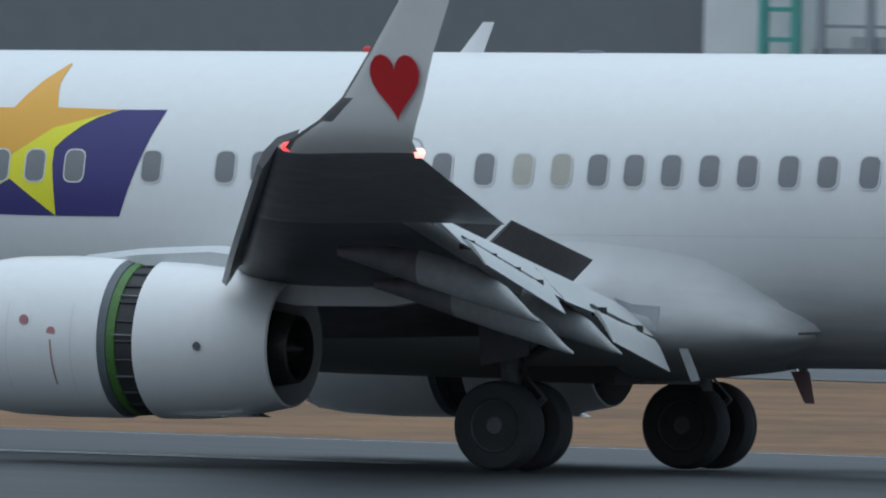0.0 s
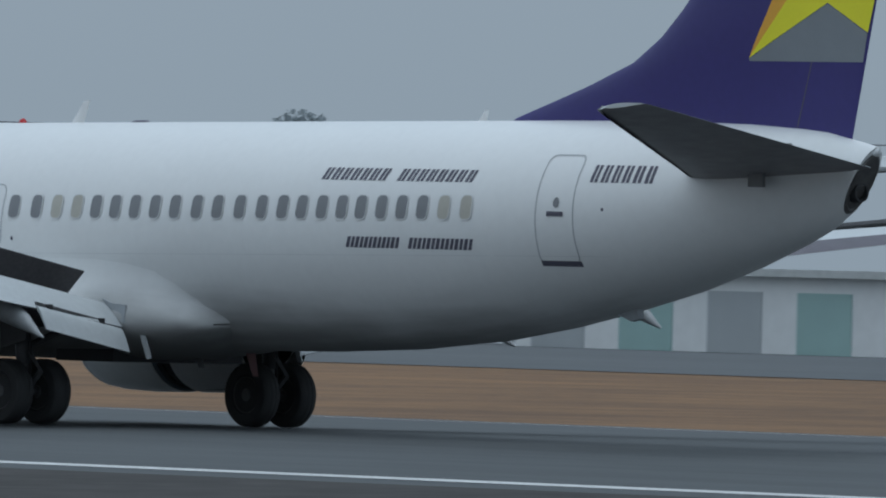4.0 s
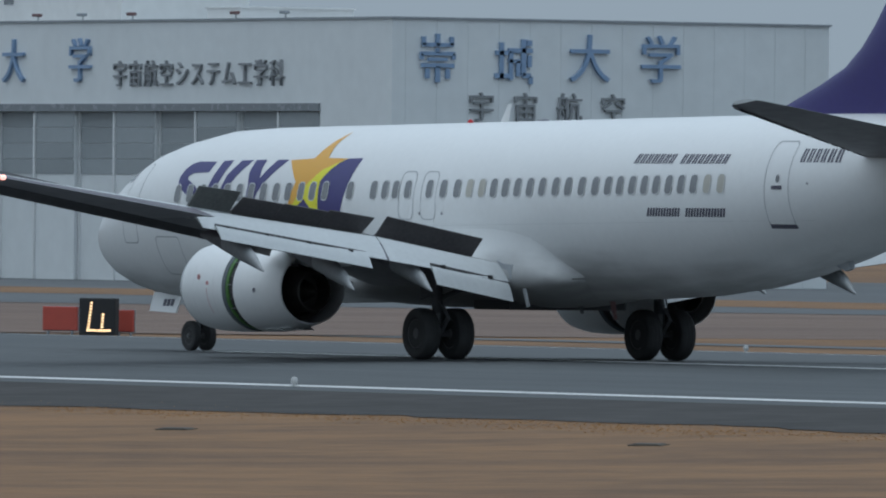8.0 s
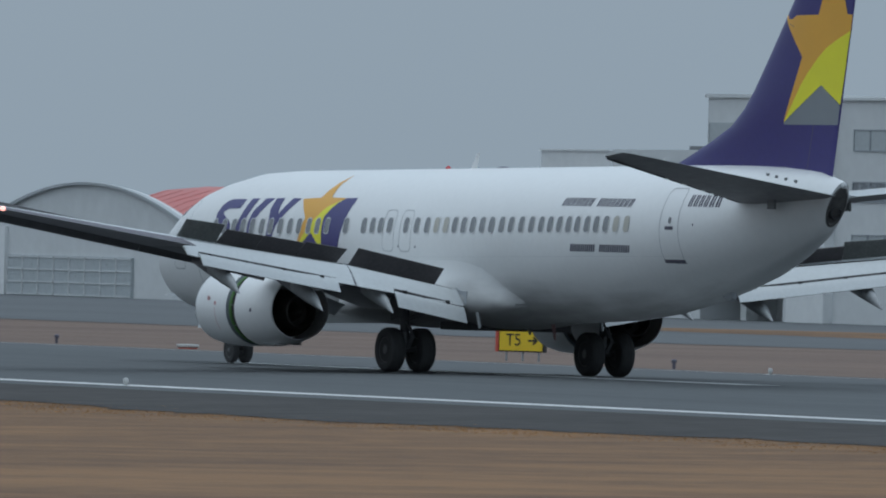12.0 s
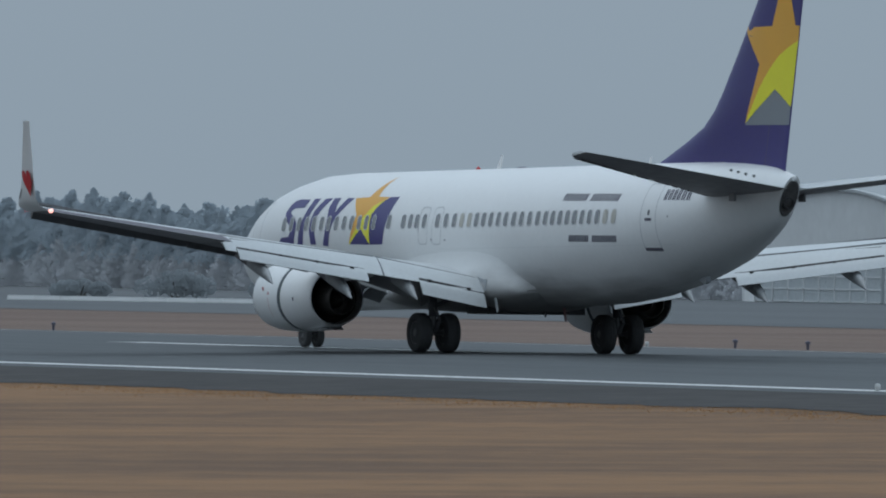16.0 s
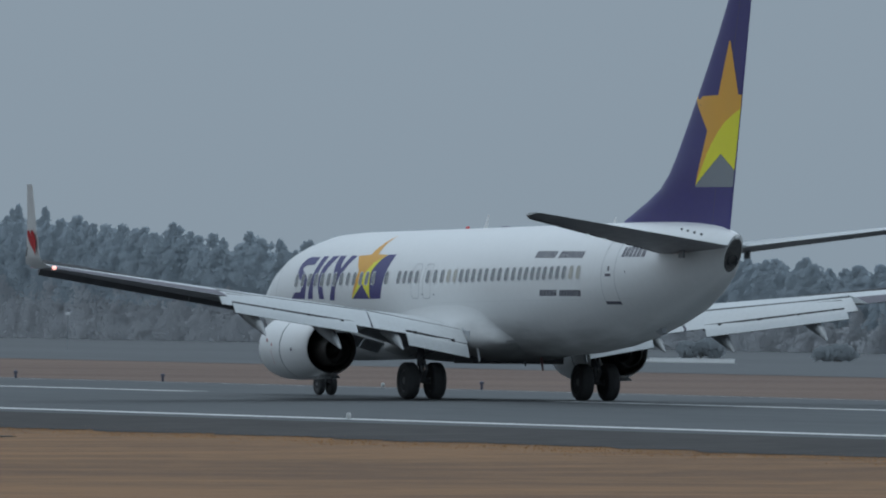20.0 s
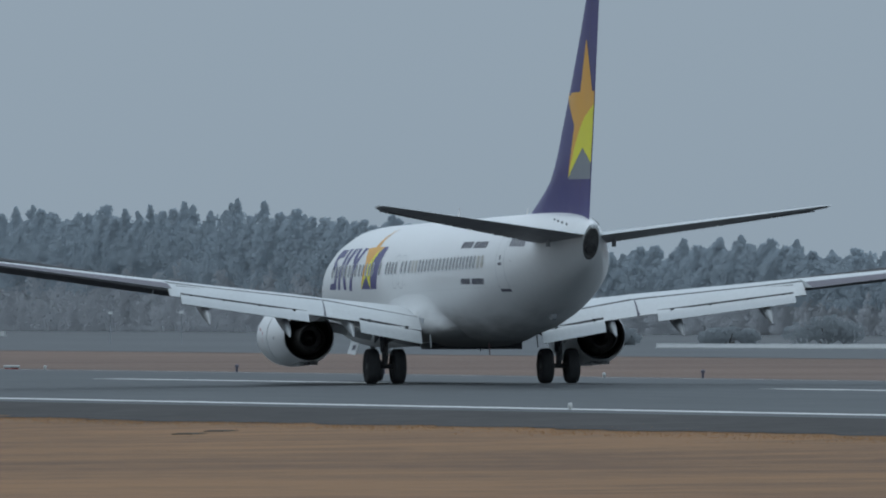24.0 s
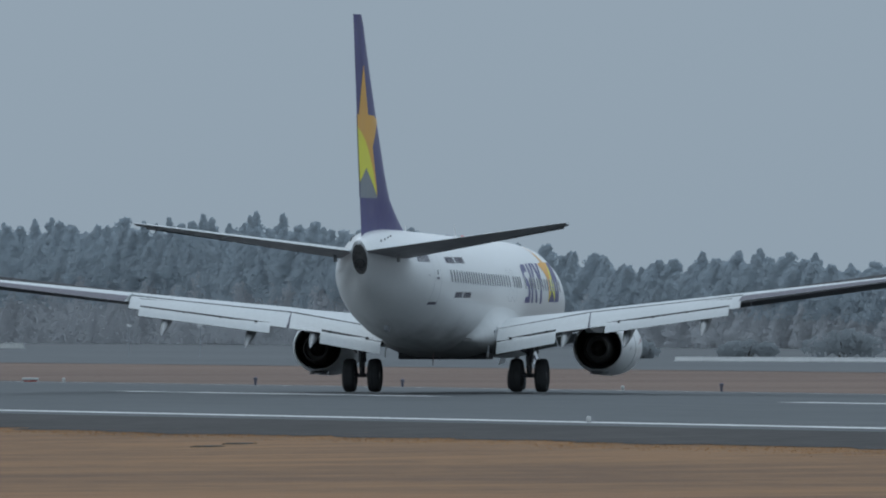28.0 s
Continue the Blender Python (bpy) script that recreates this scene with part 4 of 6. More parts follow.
    loft(bm, rings)
    part("pylon", bm, WHITE2, eng, "pale engine pylon")
    bm = bmesh.new()
    prism(bm, [(-5.45, side * 4.30, 2.38), (-4.65, side * 4.30, 2.36), (-4.62, side * 4.12, 2.60), (-4.85, side * 4.14, 2.58)], (0, 0.02, 0.02))
    part("strake", bm, WHITE2, eng)
    for x, z in ((-5.37, 1.74), (-4.99, 1.60)):
        part("cowl_marking", lathe(bmesh.new(), [(-0.006, 0.042), (-0.006, 0.062), (0.004, 0.062), (0.004, 0.042)], (x, side * 5.862, z), "y", 16), COWLRED, eng)
    bm = bmesh.new()
    zs = [1.50 - 0.07 * k for k in range(9)]
    loft(bm, [[(x, cy + side * (math.sqrt(1.046 ** 2 - ((z - cz) / 0.93) ** 2) + 0.004), z) for x in (-5.005 + 0.004 * k, -4.985 + 0.004 * k)] for k, z in enumerate(zs)], cap=False, closed=False)
    part("cowl_line", bm, COWLRED, eng, "thin red service line")
    for x0 in (-5.62, -4.72):
        for z0, z1 in ((1.95, 0.85),):
            bm = bmesh.new()
            zz = [z0 + (z1 - z0) * k / 14 for k in range(15)]
            rr = 1.03 if x0 < -5 else 1.045
            loft(bm, [[(x, cy + side * (math.sqrt(max(0.01, rr ** 2 - ((z - cz) / (0.93 if z < cz else 1)) ** 2)) + 0.003), z) for x in (x0, x0 + 0.008)] for z in zz], cap=False, closed=False)
            part("cowl_seam", bm, SEAM, eng)
    bm = bmesh.new()
    prism(bm, [(-2.85, cy - 0.25, 0.70), (-3.6, cy - 0.4, 0.58), (-2.55, cy - 0.3, 0.60)], (0, 0.6, 0))
    part("drain_mast", bm, METAL, eng)


for side in (-1, 1):
    build_engine(side)


# tail
FINLE = [(5.30, 8.6), (5.40, 9.0), (5.52, 9.5), (5.90, 10.6), (6.20, 11.65), (6.58, 12.42), (7.0, 12.95), (7.36, 13.3), (8.25, 14.1), (9.4, 15.1), (10.66, 16.16), (12.2, 17.30), (12.42, 17.62)]
FINTE = [(5.0, 17.30), (12.42, 18.87)]


def fin_le(z):
    return lerp(z, [a for a, _ in FINLE], [b for _, b in FINLE])


def fin_te(z):
    return lerp(z, [a for a, _ in FINTE], [b for _, b in FINTE])


def fin_half(x, z):
    le, te = fin_le(z), fin_te(z)
    u = max(0.0, min(1.0, (x - le) / (te - le)))
    th = lerp(z, (5.3, 6.8, 12.4), (0.34, 0.56, 0.26))
    return 0.5 * th * (2.6 * (math.sqrt(u) - u) * (1 - 0.25 * u) + 0.03)


def fin():
    bm = bmesh.new()
    us = [0.5 * (1 - math.cos(math.pi * k / 16)) for k in range(17)]
    rings = []
    for z in (5.15, 5.45, 5.75, 6.01, 6.4, 6.83, 7.3, 8, 9, 10, 11, 11.8, 12.2, 12.42):
        le, te = fin_le(z), fin_te(z)
        right = [(le + (te - le) * u, fin_half(le + (te - le) * u, z), z) for u in us]
        rings.append(right + [(x, -y, zz) for x, y, zz in right[::-1]][1:-1])
    loft(bm, rings)
    return part("fin", bm, BLUE, PLANE, "deep blue tail fin")


FIN = fin()


def fin_skin(x, z, side, off):
    return Vector((x, side * (fin_half(x, z) + off), z))


for side in (-1, 1):
    curve = [(18.09, 8.76), (17.55, 8.58), (16.98, 8.35), (16.55, 8.07), (16.14, 7.75), (15.8, 7.44), (15.44, 7.02), (14.97, 6.50)]
    decal("fin_star", [[(17.36, 10.75), (17.44, 10.75), (17.93, 9.17), (18.16, 9.16)] + curve + [(15.85, 8.12), (14.89, 9.13), (16.60, 9.16)]], ORANGE, side, 0.007, FIN, "orange upper part of the tail star", wrap=fin_skin)
    decal("fin_star", [curve + [(16.75, 7.43), (17.66, 6.94), (17.80, 7.5), (18.02, 8.5)]], YELLOW, side, 0.007, FIN, "yellow lower part of the tail star", wrap=fin_skin)
    decal("fin_panel", [[(14.97, 6.49), (16.75, 7.42), (17.65, 6.93), (17.56, 6.45), (14.98, 6.45)]], GREYBLUE, side, 0.007, FIN, "grey triangle under the star", wrap=fin_skin)
    decal("rudder_seam", [[(16.05, 5.35), (16.08, 5.35), (18.2, 12.3), (18.17, 12.3)]], INK, side, 0.004, FIN, wrap=fin_skin)

# dorsal seam, tail cone and exhaust
bm = bmesh.new()
loft(bm, [[(17.575 + push + 0.335 * k * math.sin(a), 0.265 * k * math.cos(a), 4.44 + 0.54 * k * math.sin(a)) for a in np.linspace(0, 2 * math.pi, 33)[:-1]] for push, k in ((-0.04, 0.92), (0.03, 0.92), (0.05, 0.84), (0.02, 0.76))])
part("apu_exhaust", bm, DUCT, PLANE, "sooty auxiliary power unit exhaust")
part("tail_light", lathe(bmesh.new(), [(17.80, 0.08), (17.92, 0.085), (17.99, 0.05), (18.0, 0.001)], (0, 0, 4.98), "x", 14), FRAMEW, PLANE, "white tail lamp housing")
part("exhaust_pipe", lathe(bmesh.new(), [(17.4, 0.17), (17.60, 0.16), (17.60, 0.13), (17.4, 0.13)], (0, 0, 4.30), "x", 16), BLACK, PLANE)
for k in range(4):
    for side in (-1, 1):
        p = skin(15.1 + 0.42 * k, section(16.0)[0] - 0.16 - 0.05 * k, side)
        part("vortex_generator", box(bmesh.new(), p.x - 0.06, p.x + 0.06, p.y - 0.015, p.y + 0.015, p.z - 0.04, p.z + 0.05), STEEL, PLANE)


def stabiliser(side):
    rings = []
    for y in (0.3, 0.9, 2.5, 4.5, 6.3, 6.95, 7.12):
        u = (y - 0.9) / 6.2
        le, te = 14.45 + 4.2 * u, 18.25 + 1.58 * u
        if y > 6.9:
            le += (y - 6.9) * 1.2
        z, c = 4.62 + 0.94 * u, te - le
        rings.append([(le + px, side * y, z + pz + 0.075 * (px - 0.4 * c) - 0.05 * c * (px / c) * (1 - px / c)) for px, pz in foil(c, 0.09, 10)])
    st = part("stabiliser", shade_undersides(loft(bmesh.new(), rings)), [WHITE2, STABUNDER], PLANE, "pale horizontal stabiliser, shade painted below")
    part("leading_edge", loft(bmesh.new(), [[(14.45 + 4.2 * (y - 0.9) / 6.2 + a, side * y, 4.62 + 0.94 * (y - 0.9) / 6.2 + b - 0.03 * (3.8 - 2.62 * (y - 0.9) / 6.2)) for a, b in ((0.10, 0.085), (-0.005, 0.0), (0.10, -0.07), (-0.02, 0.0))] for y in (0.9, 6.9)]), METAL, st)
    part("elevator_hinge", box(bmesh.new(), 16.0, 16.35, side * 1.05 - 0.03, side * 1.05 + 0.03, 4.35, 4.62), STEEL, st)


for side in (-1, 1):
    stabiliser(side)


# landing gear
def wheel(name, x, y, r, w, parent):
    """Tyre with rounded shoulders and tread grooves, a dished hub."""
    prof = [(-w * 0.36, r * 0.55), (-w * 0.46, r * 0.62), (-w * 0.5, r * 0.80), (-w * 0.46, r * 0.92), (-w * 0.34, r * 0.985), (-w * 0.16, r), (-w * 0.14, r * 0.985), (-w * 0.10, r), (w * 0.10, r), (w * 0.14, r * 0.985), (w * 0.16, r), (w * 0.34, r * 0.985), (w * 0.46, r * 0.92), (w * 0.5, r * 0.80), (w * 0.46, r * 0.62), (w * 0.36, r * 0.55)]
    t = part(name, lathe(bmesh.new(), prof, (0, 0, 0), "y", 40), TYRE, parent, "worn black tyre")
    hub = part("hub", lathe(bmesh.new(), [(-w * 0.40, 0.02), (-w * 0.40, r * 0.18), (-w * 0.30, r * 0.24), (-w * 0.26, r * 0.48), (-w * 0.40, r * 0.57), (w * 0.40, r * 0.57), (w * 0.26, r * 0.48), (w * 0.30, r * 0.24), (w * 0.40, r * 0.18), (w * 0.40, 0.02)], (0, 0, 0), "y", 24), HUB, t, "dusty grey hub")
    bm = bmesh.new()
    for k in range(8):
        a = 2 * math.pi * k / 8
        for s in (-1, 1):
            tube(bm, (r * 0.34 * math.cos(a), s * w * 0.22, r * 0.34 * math.sin(a)), (r * 0.34 * math.cos(a), s * w * 0.32, r * 0.34 * math.sin(a)), r * 0.05, n=6)
    part("hub_bolts", bm, BLACK, t)
    t.location = (x, y, r)
    return t


WHEELS = []
for side in (-1, 1):
    gear = part("main_gear", tube(bmesh.new(), (0.0, side * 2.86, 0.62), (-0.05, side * 2.86, 1.15), 0.085, n=14), STEEL, PLANE, "main landing gear leg")
    part("outer_cylinder", tube(bmesh.new(), (-0.04, side * 2.86, 1.02), (-0.12, side * 2.90, 2.35), 0.13, n=14), DARKGEAR, gear)
    part("axle", tube(bmesh.new(), (0, side * 2.30, 0.565), (0, side * 3.42, 0.565), 0.075, n=10), DARKGEAR, gear)
    part("drag_brace", tube(bmesh.new(), (0.02, side * 2.80, 1.35), (0.45, side * 1.45, 2.0), 0.06), DARKGEAR, gear)
    part("torque_link", loft(bmesh.new(), [[(0.05, side * 2.80, 1.3), (0.05, side * 2.92, 1.3), (0.1, side * 2.92, 1.25), (0.1, side * 2.80, 1.25)], [(0.40, side * 2.82, 0.95), (0.40, side * 2.90, 0.95), (0.44, side * 2.90, 0.9), (0.44, side * 2.82, 0.9)], [(0.08, side * 2.80, 0.64), (0.08, side * 2.92, 0.64), (0.1, side * 2.92, 0.58), (0.1, side * 2.80, 0.58)]]), STEEL, gear)
    bm = bmesh.new()
    prism(bm, [(-0.45, side * 3.06, 2.25), (0.35, side * 3.06, 2.25), (0.30, side * 3.10, 1.45), (-0.35, side * 3.10, 1.30)], (0, side * 0.03, 0))
    part("gear_door", bm, DARKGEAR, gear, "dark strut door")
    part("brake_hose", tube(bmesh.new(), (0.10, side * 2.86, 1.9), (0.16, side * 2.86, 0.75), 0.02, n=6), BLACK, gear)
    for y in (2.43, 3.29):
        WHEELS.append((wheel("main_wheel", 0, side * y, 0.565, 0.40, PLANE), 0.565))
# solid black block stands in for the shade inside the open wheel well
bay = bmesh.new()
box(bay, -0.75, 0.75, -1.5, 1.5, 1.105, 1.35)
part("wheel_well", bay, BLACK, PLANE, "black block in place of the open wheel well's shade")
nose = part("nose_gear", tube(bmesh.new(), (-15.52, 0, 0.42), (-15.58, 0, 1.0), 0.055, n=12), STEEL, PLANE, "nose landing gear leg")
part("outer_cylinder", tube(bmesh.new(), (-15.56, 0, 0.85), (-15.66, 0, 1.6), 0.085, n=12), STEEL, nose)
part("axle", tube(bmesh.new(), (-15.52, -0.30, 0.343), (-15.52, 0.30, 0.343), 0.04), STEEL, nose)
part("drag_brace", tube(bmesh.new(), (-15.6, 0, 1.0), (-16.5, 0, 1.5), 0.05), STEEL, nose)
part("taxi_light", lathe(bmesh.new(), [(-0.05, 0.001), (-0.05, 0.09), (0.04, 0.07), (0.06, 0.001)], (-15.72, 0, 1.02), "x", 12), METAL, nose)
for side in (-1, 1):
    WHEELS.append((wheel("nose_wheel", -15.52, side * 0.20, 0.343, 0.19, PLANE), 0.343))
    bm = bmesh.new()
    prism(bm, [(-16.75, side * 0.46, 1.34), (-15.45, side * 0.46, 1.30), (-15.45, side * 0.62, 0.86), (-16.7, side * 0.62, 0.90)], (0, side * 0.025, 0))
    d = part("nose_gear_door", bm, WHITE, nose, "white nose gear door")
    for k in range(3):
        bm = bmesh.new()
        prism(bm, [(-16.15 + 0.17 * k, side * 0.595, 1.02), (-16.04 + 0.17 * k, side * 0.595, 1.02), (-16.04 + 0.17 * k, side * 0.545, 1.18), (-16.15 + 0.17 * k, side * 0.545, 1.18)], (0, side * 0.012, 0))
        part("door_mark", bm, INK, nose)

# antennas, beacon and small fittings along the spine and belly
for x, h, lean, c in ((-2.05, 0.42, 0.22, 0.34), (8.35, 0.22, 0.10, 0.22)):
    z = section(x)[0] - 0.03
    bm = bmesh.new()
    loft(bm, [[(x - c / 2, 0, z), (x, 0.03, z), (x + c / 2, 0, z), (x, -0.03, z)], [(x + lean - c * 0.16, 0, z + h), (x + lean, 0.012, z + h), (x + lean + c * 0.30, 0, z + h), (x + lean, -0.012, z + h)]])
    part("blade_antenna", bm, WHITE, PLANE, "white blade antenna")
part("beacon", lathe(bmesh.new(), [(0, 0.07), (0.06, 0.07), (0.10, 0.045), (0.12, 0.001)], (0, 0, 0), "x", 12), RED, PLANE, "red anti-collision beacon").matrix_basis = Matrix.Translation((-3.5, 0, section(-3.5)[0] - 0.04)) @ Euler((0, -math.pi / 2, 0)).to_matrix().to_4x4()
bm = bmesh.new()
loft(bm, [[(x, w * math.cos(a), section(0)[0] - 0.03 + h * max(0, math.sin(a)) + TILT * x) for a in np.linspace(0, 2 * math.pi, 17)[:-1]] for x, w, h in ((-0.62, 0.02, 0.02), (-0.5, 0.12, 0.065), (-0.25, 0.12, 0.065), (-0.12, 0.02, 0.02))])
part("antenna_fairing", bm, INK, PLANE)
for x, side, l in ((1.2, 0, 0.35), (2.6, 0.0, 0.55)):
    bm = bmesh.new()
    loft(bm, [[(x - 0.1, side, 1.32), (x, side + 0.02, 1.32), (x + 0.16, side, 1.32), (x, side - 0.02, 1.32)], [(x + 0.1, side, 1.25 - l * 0.6), (x + 0.14, side + 0.01, 1.25 - l * 0.6), (x + 0.24, side, 1.25 - l * 0.6), (x + 0.14, side - 0.01, 1.25 - l * 0.6)]])
    part("drain_mast", bm, STRIPE if x > 2 else STEEL, PLANE)
for side in (-1, 1):
    bm = bmesh.new()
    loft(bm, [[(1.74, side * 1.74, 1.58), (1.86, side * 1.74, 1.58), (1.86, side * 1.77, 1.58), (1.74, side * 1.77, 1.58)], [(1.92, side * 1.74, 1.17), (2.03, side * 1.74, 1.19), (2.03, side * 1.77, 1.19), (1.92, side * 1.77, 1.17)]])
    part("drain_fin", bm, CANOE, PLANE, "grey slanted fin under the wing root")
    for z, x0, x1 in ((2.93, -2.2, 13.0),):
        decal("lap_seam", [[(x0, z), (x1, z + TILT * (x1 - x0)), (x1, z + 0.007 + TILT * (x1 - x0)), (x0, z + 0.007)]], SEAM, side, 0.003)
bm = bmesh.new()
loft(bm, [[(11.7, -0.10, 2.24), (12.3, -0.10, 2.38), (12.3, 0.10, 2.38), (11.7, 0.10, 2.24)], [(12.2, -0.06, 2.06), (12.4, -0.06, 2.12), (12.4, 0.06, 2.12), (12.2, 0.06, 2.06)]])
part("tail_skid", bm, GREY, PLANE, "small grey tail skid")


# fixed seconds, x, y, heading of the airliner
ROLL = [
    (0, -75.55, 168.17, -0.09), (0.5, -90.42, 168.17, -0.01), (1, -105.39, 168.17, 0.09), (1.5, -120.54, 168.17, 0.06), (2, -135.70, 168.17, -0.03),
    (2.5, -150.53, 168.17, -0.02), (4.5, -201.15, 168.17, 0.01), (5, -212.53, 168.17, -0.00), (5.5, -223.76, 168.17, 0.02), (6, -234.80, 168.17, -0.02),
    (6.5, -245.53, 168.17, 0.03), (7, -255.70, 168.17, -0.05), (7.5, -264.88, 168.18, -0.11), (8, -273.82, 168.17, -0.26), (8.5, -282.39, 168.17, -0.12),
    (9, -290.62, 168.17, -0.01), (9.5, -298.45, 168.17, 0.07), (10, -305.86, 168.17, 0.11), (10.5, -312.94, 168.17, 0.21), (11, -319.68, 168.17, 0.33),
    (11.5, -326.16, 168.17, 0.31), (12, -332.45, 168.17, 0.30), (12.5, -338.63, 168.17, 0.25), (13, -344.64, 168.17, 0.03), (13.5, -350.48, 168.18, -0.15),
    (15.5, -373.32, 168.17, -0.01), (16, -378.46, 168.17, 0.01), (16.5, -383.53, 168.17, 0.06), (17, -388.42, 168.17, 0.10), (17.5, -393.09, 168.17, -0.02),
    (18, -397.48, 168.17, -0.01), (18.5, -401.54, 168.17, -0.07), (19, -405.30, 168.17, -0.14), (19.5, -408.77, 168.17, -0.22), (20, -411.96, 168.17, -0.32),
    (20.5, -415.11, 168.17, -0.38), (22.5, -427.73, 168.54, -3.35), (23, -430.74, 168.70, -5.01), (23.5, -433.79, 168.98, -6.90), (24, -436.91, 169.39, -9.05),
    (24.5, -440.10, 169.95, -11.22), (25, -443.25, 170.63, -13.44), (25.5, -446.30, 171.39, -15.89), (26, -449.27, 172.23, -18.73), (26.5, -452.10, 173.20, -21.53),
    (27, -454.81, 174.27, -24.46), (27.5, -457.41, 175.41, -27.32), (28, -459.91, 176.69, -30.19),
]


# ---- background beyond the runway ----
def lettering(name, text, size, depth, mat, parent, m, label=""):
    """Words in the built-in font as a solid mesh part, standing in the xz plane of its parent."""
    cu = bpy.data.curves.new(name, "FONT")
    cu.body, cu.size, cu.extrude, cu.align_x, cu.align_y = text, size, depth, "CENTER", "CENTER"
    tmp = bpy.data.objects.new("lettering_source", cu)
    scene.collection.objects.link(tmp)
    me = bpy.data.meshes.new_from_object(tmp.evaluated_get(bpy.context.evaluated_depsgraph_get()))
    bpy.data.objects.remove(tmp)
    me.materials.clear()
    me.materials.append(mat)
    ob = new(name, me)
    ob.parent = parent
    ob.matrix_basis = m @ pose(0, 0, 0, 90)
    if label:
        tagged(ob, label)
    return ob


def slab(parent, name, mat, x0, x1, y0, y1, z0, z1, label="", bev=0.0):
    bm = box(bmesh.new(), x0, x1, y0, y1, z0, z1)
    if bev:
        bevelled(bm, bev)
    return part(name, bm, mat, parent, label, smooth=False)


def pane_row(parent, xs, y, z0, z1, w, mat=None, frame=0.08, name="window"):
    """Windows in a wall that faces -y: a frame proud of the wall with a recessed pane."""
    for x in xs:
        f = bmesh.new()
        for a, b, c, d in ((x - w / 2, x + w / 2, z0, z0 + frame), (x - w / 2, x + w / 2, z1 - frame, z1), (x - w / 2, x - w / 2 + frame, z0 + frame, z1 - frame), (x + w / 2 - frame, x + w / 2, z0 + frame, z1 - frame)):
            box(f, a, b, y - 0.06, y + 0.04, c, d)
        fr = part(name, f, POLE, parent, smooth=False)
        slab(fr, "pane", mat or DARKPANE, x - w / 2 + frame, x + w / 2 - frame, y - 0.02, y + 0.04, z0 + frame, z1 - frame)


G0 = -0.3

# the university's hangar: front with sliding doors towards the runway, lettered on two sides
hangar = thing("hangar", -681, 390, G0, "large grey clad hangar with sliding doors and blue sign letters", "hangar")
H = 13.9
slab(hangar, "front_wall", HANGARW, -30, 30, 0, 0.5, 9.4, H)
slab(hangar, "front_wall", HANGARW, 22.7, 30, 0, 0.5, 0, 9.4)
slab(hangar, "side_wall", HANGARW, 29.5, 30, 0.5, 27, 0, H)
slab(hangar, "side_wall", HANGARW, -30, -29.5, 0.5, 27, 0, H)
slab(hangar, "back_wall", HANGARW, -29.5, 29.5, 26.5, 27, 0, H)
slab(hangar, "roof", CONCRETE, -29.5, 29.5, 0.5, 26.5, H - 0.6, H - 0.2)
slab(hangar, "parapet_cap", POLE, -30.1, 30.1, -0.1, 0.6, H, H + 0.12)
slab(hangar, "parapet_cap", POLE, 29.4, 30.1, 0.6, 27.1, H, H + 0.12)
slab(hangar, "door_rail", DARKPANE, -30, 22.7, -0.15, 0.0, 9.1, 9.5)
for k in range(12):
    x0 = -29.6 + 4.35 * k
    back = 0.15 if k % 2 else 0.5
    leaf = slab(hangar, "hangar_door", HANGARW, x0, x0 + 4.3, back, back + 0.2, 0, 9.1, "grey sliding door leaf with upper glazing")
    slab(leaf, "mullion", PALEWALL, x0 - 0.08, x0 + 0.10, back - 0.12, back, 0, 9.1)
    for r in range(4):
        slab(leaf, "pane", PANEGREY, x0 + 0.16, x0 + 4.22, back - 0.05, back, 5.72 + 0.84 * r, 6.52 + 0.84 * r)
for k in range(14):
    slab(hangar, "cladding_rib", HANGARW, 29.99, 30.03, 0.8 + 1.9 * k, 0.86 + 1.9 * k, 0, H)
# two of the letters, as plain strokes: centre, width and height
SIGN_STROKES = (
    ((0, 1.05, 0.26, 0.62), (-0.85, 0.98, 0.24, 0.45), (0.85, 0.98, 0.24, 0.45), (0, 0.78, 1.9, 0.20), (0, 0.48, 0.24, 0.26), (0, 0.32, 2.1, 0.20), (-0.98, 0.16, 0.22, 0.3), (0.98, 0.16, 0.22, 0.3), (0, 0.02, 1.2, 0.18), (0, -0.30, 2.0, 0.22), (0, -0.76, 0.28, 0.84), (-0.62, -0.72, 0.26, 0.52), (0.62, -0.72, 0.26, 0.52)),
    ((-0.80, 0.02, 0.26, 1.9), (-0.80, 0.42, 0.75, 0.24), (-0.78, -0.78, 0.85, 0.26), (0.35, 0.55, 1.5, 0.24), (0.0, 0.0, 0.75, 0.20), (-0.22, -0.25, 0.24, 1.5), (0.22, -0.4, 0.24, 0.8), (0.55, 0.2, 0.28, 1.9), (0.75, -0.75, 0.5, 0.26), (0.9, 0.95, 0.3, 0.3), (0.92, 0.0, 0.26, 0.6), (1.0, -1.0, 0.24, 0.4)),
)
for k, cx in enumerate((-705.0, -697.8, -690.9, -683.6)):
    if k < 2:
        for dx, dz, w, h in SIGN_STROKES[k]:
            slab(hangar, "sign_bar", SIGNBLUE, cx + 681 + dx - w / 2, cx + 681 + dx + w / 2, -0.12, 0.0, 11.65 + dz - h / 2, 11.65 + dz + h / 2)
    else:
        lettering("sign_letter", "大学"[k - 2], 2.55, 0.1, SIGNBLUE, hangar, pose(cx + 681, -0.11, 11.65), "blue sign letter")
for k, ch in enumerate("宇宙航空システム工学科"):
    lettering("sign_letter", ch, 1.5, 0.08, SIGNDARK, hangar, pose(-679.3 + 681 + 1.66 * k, -0.09, 11.0), "dark grey sign letter")
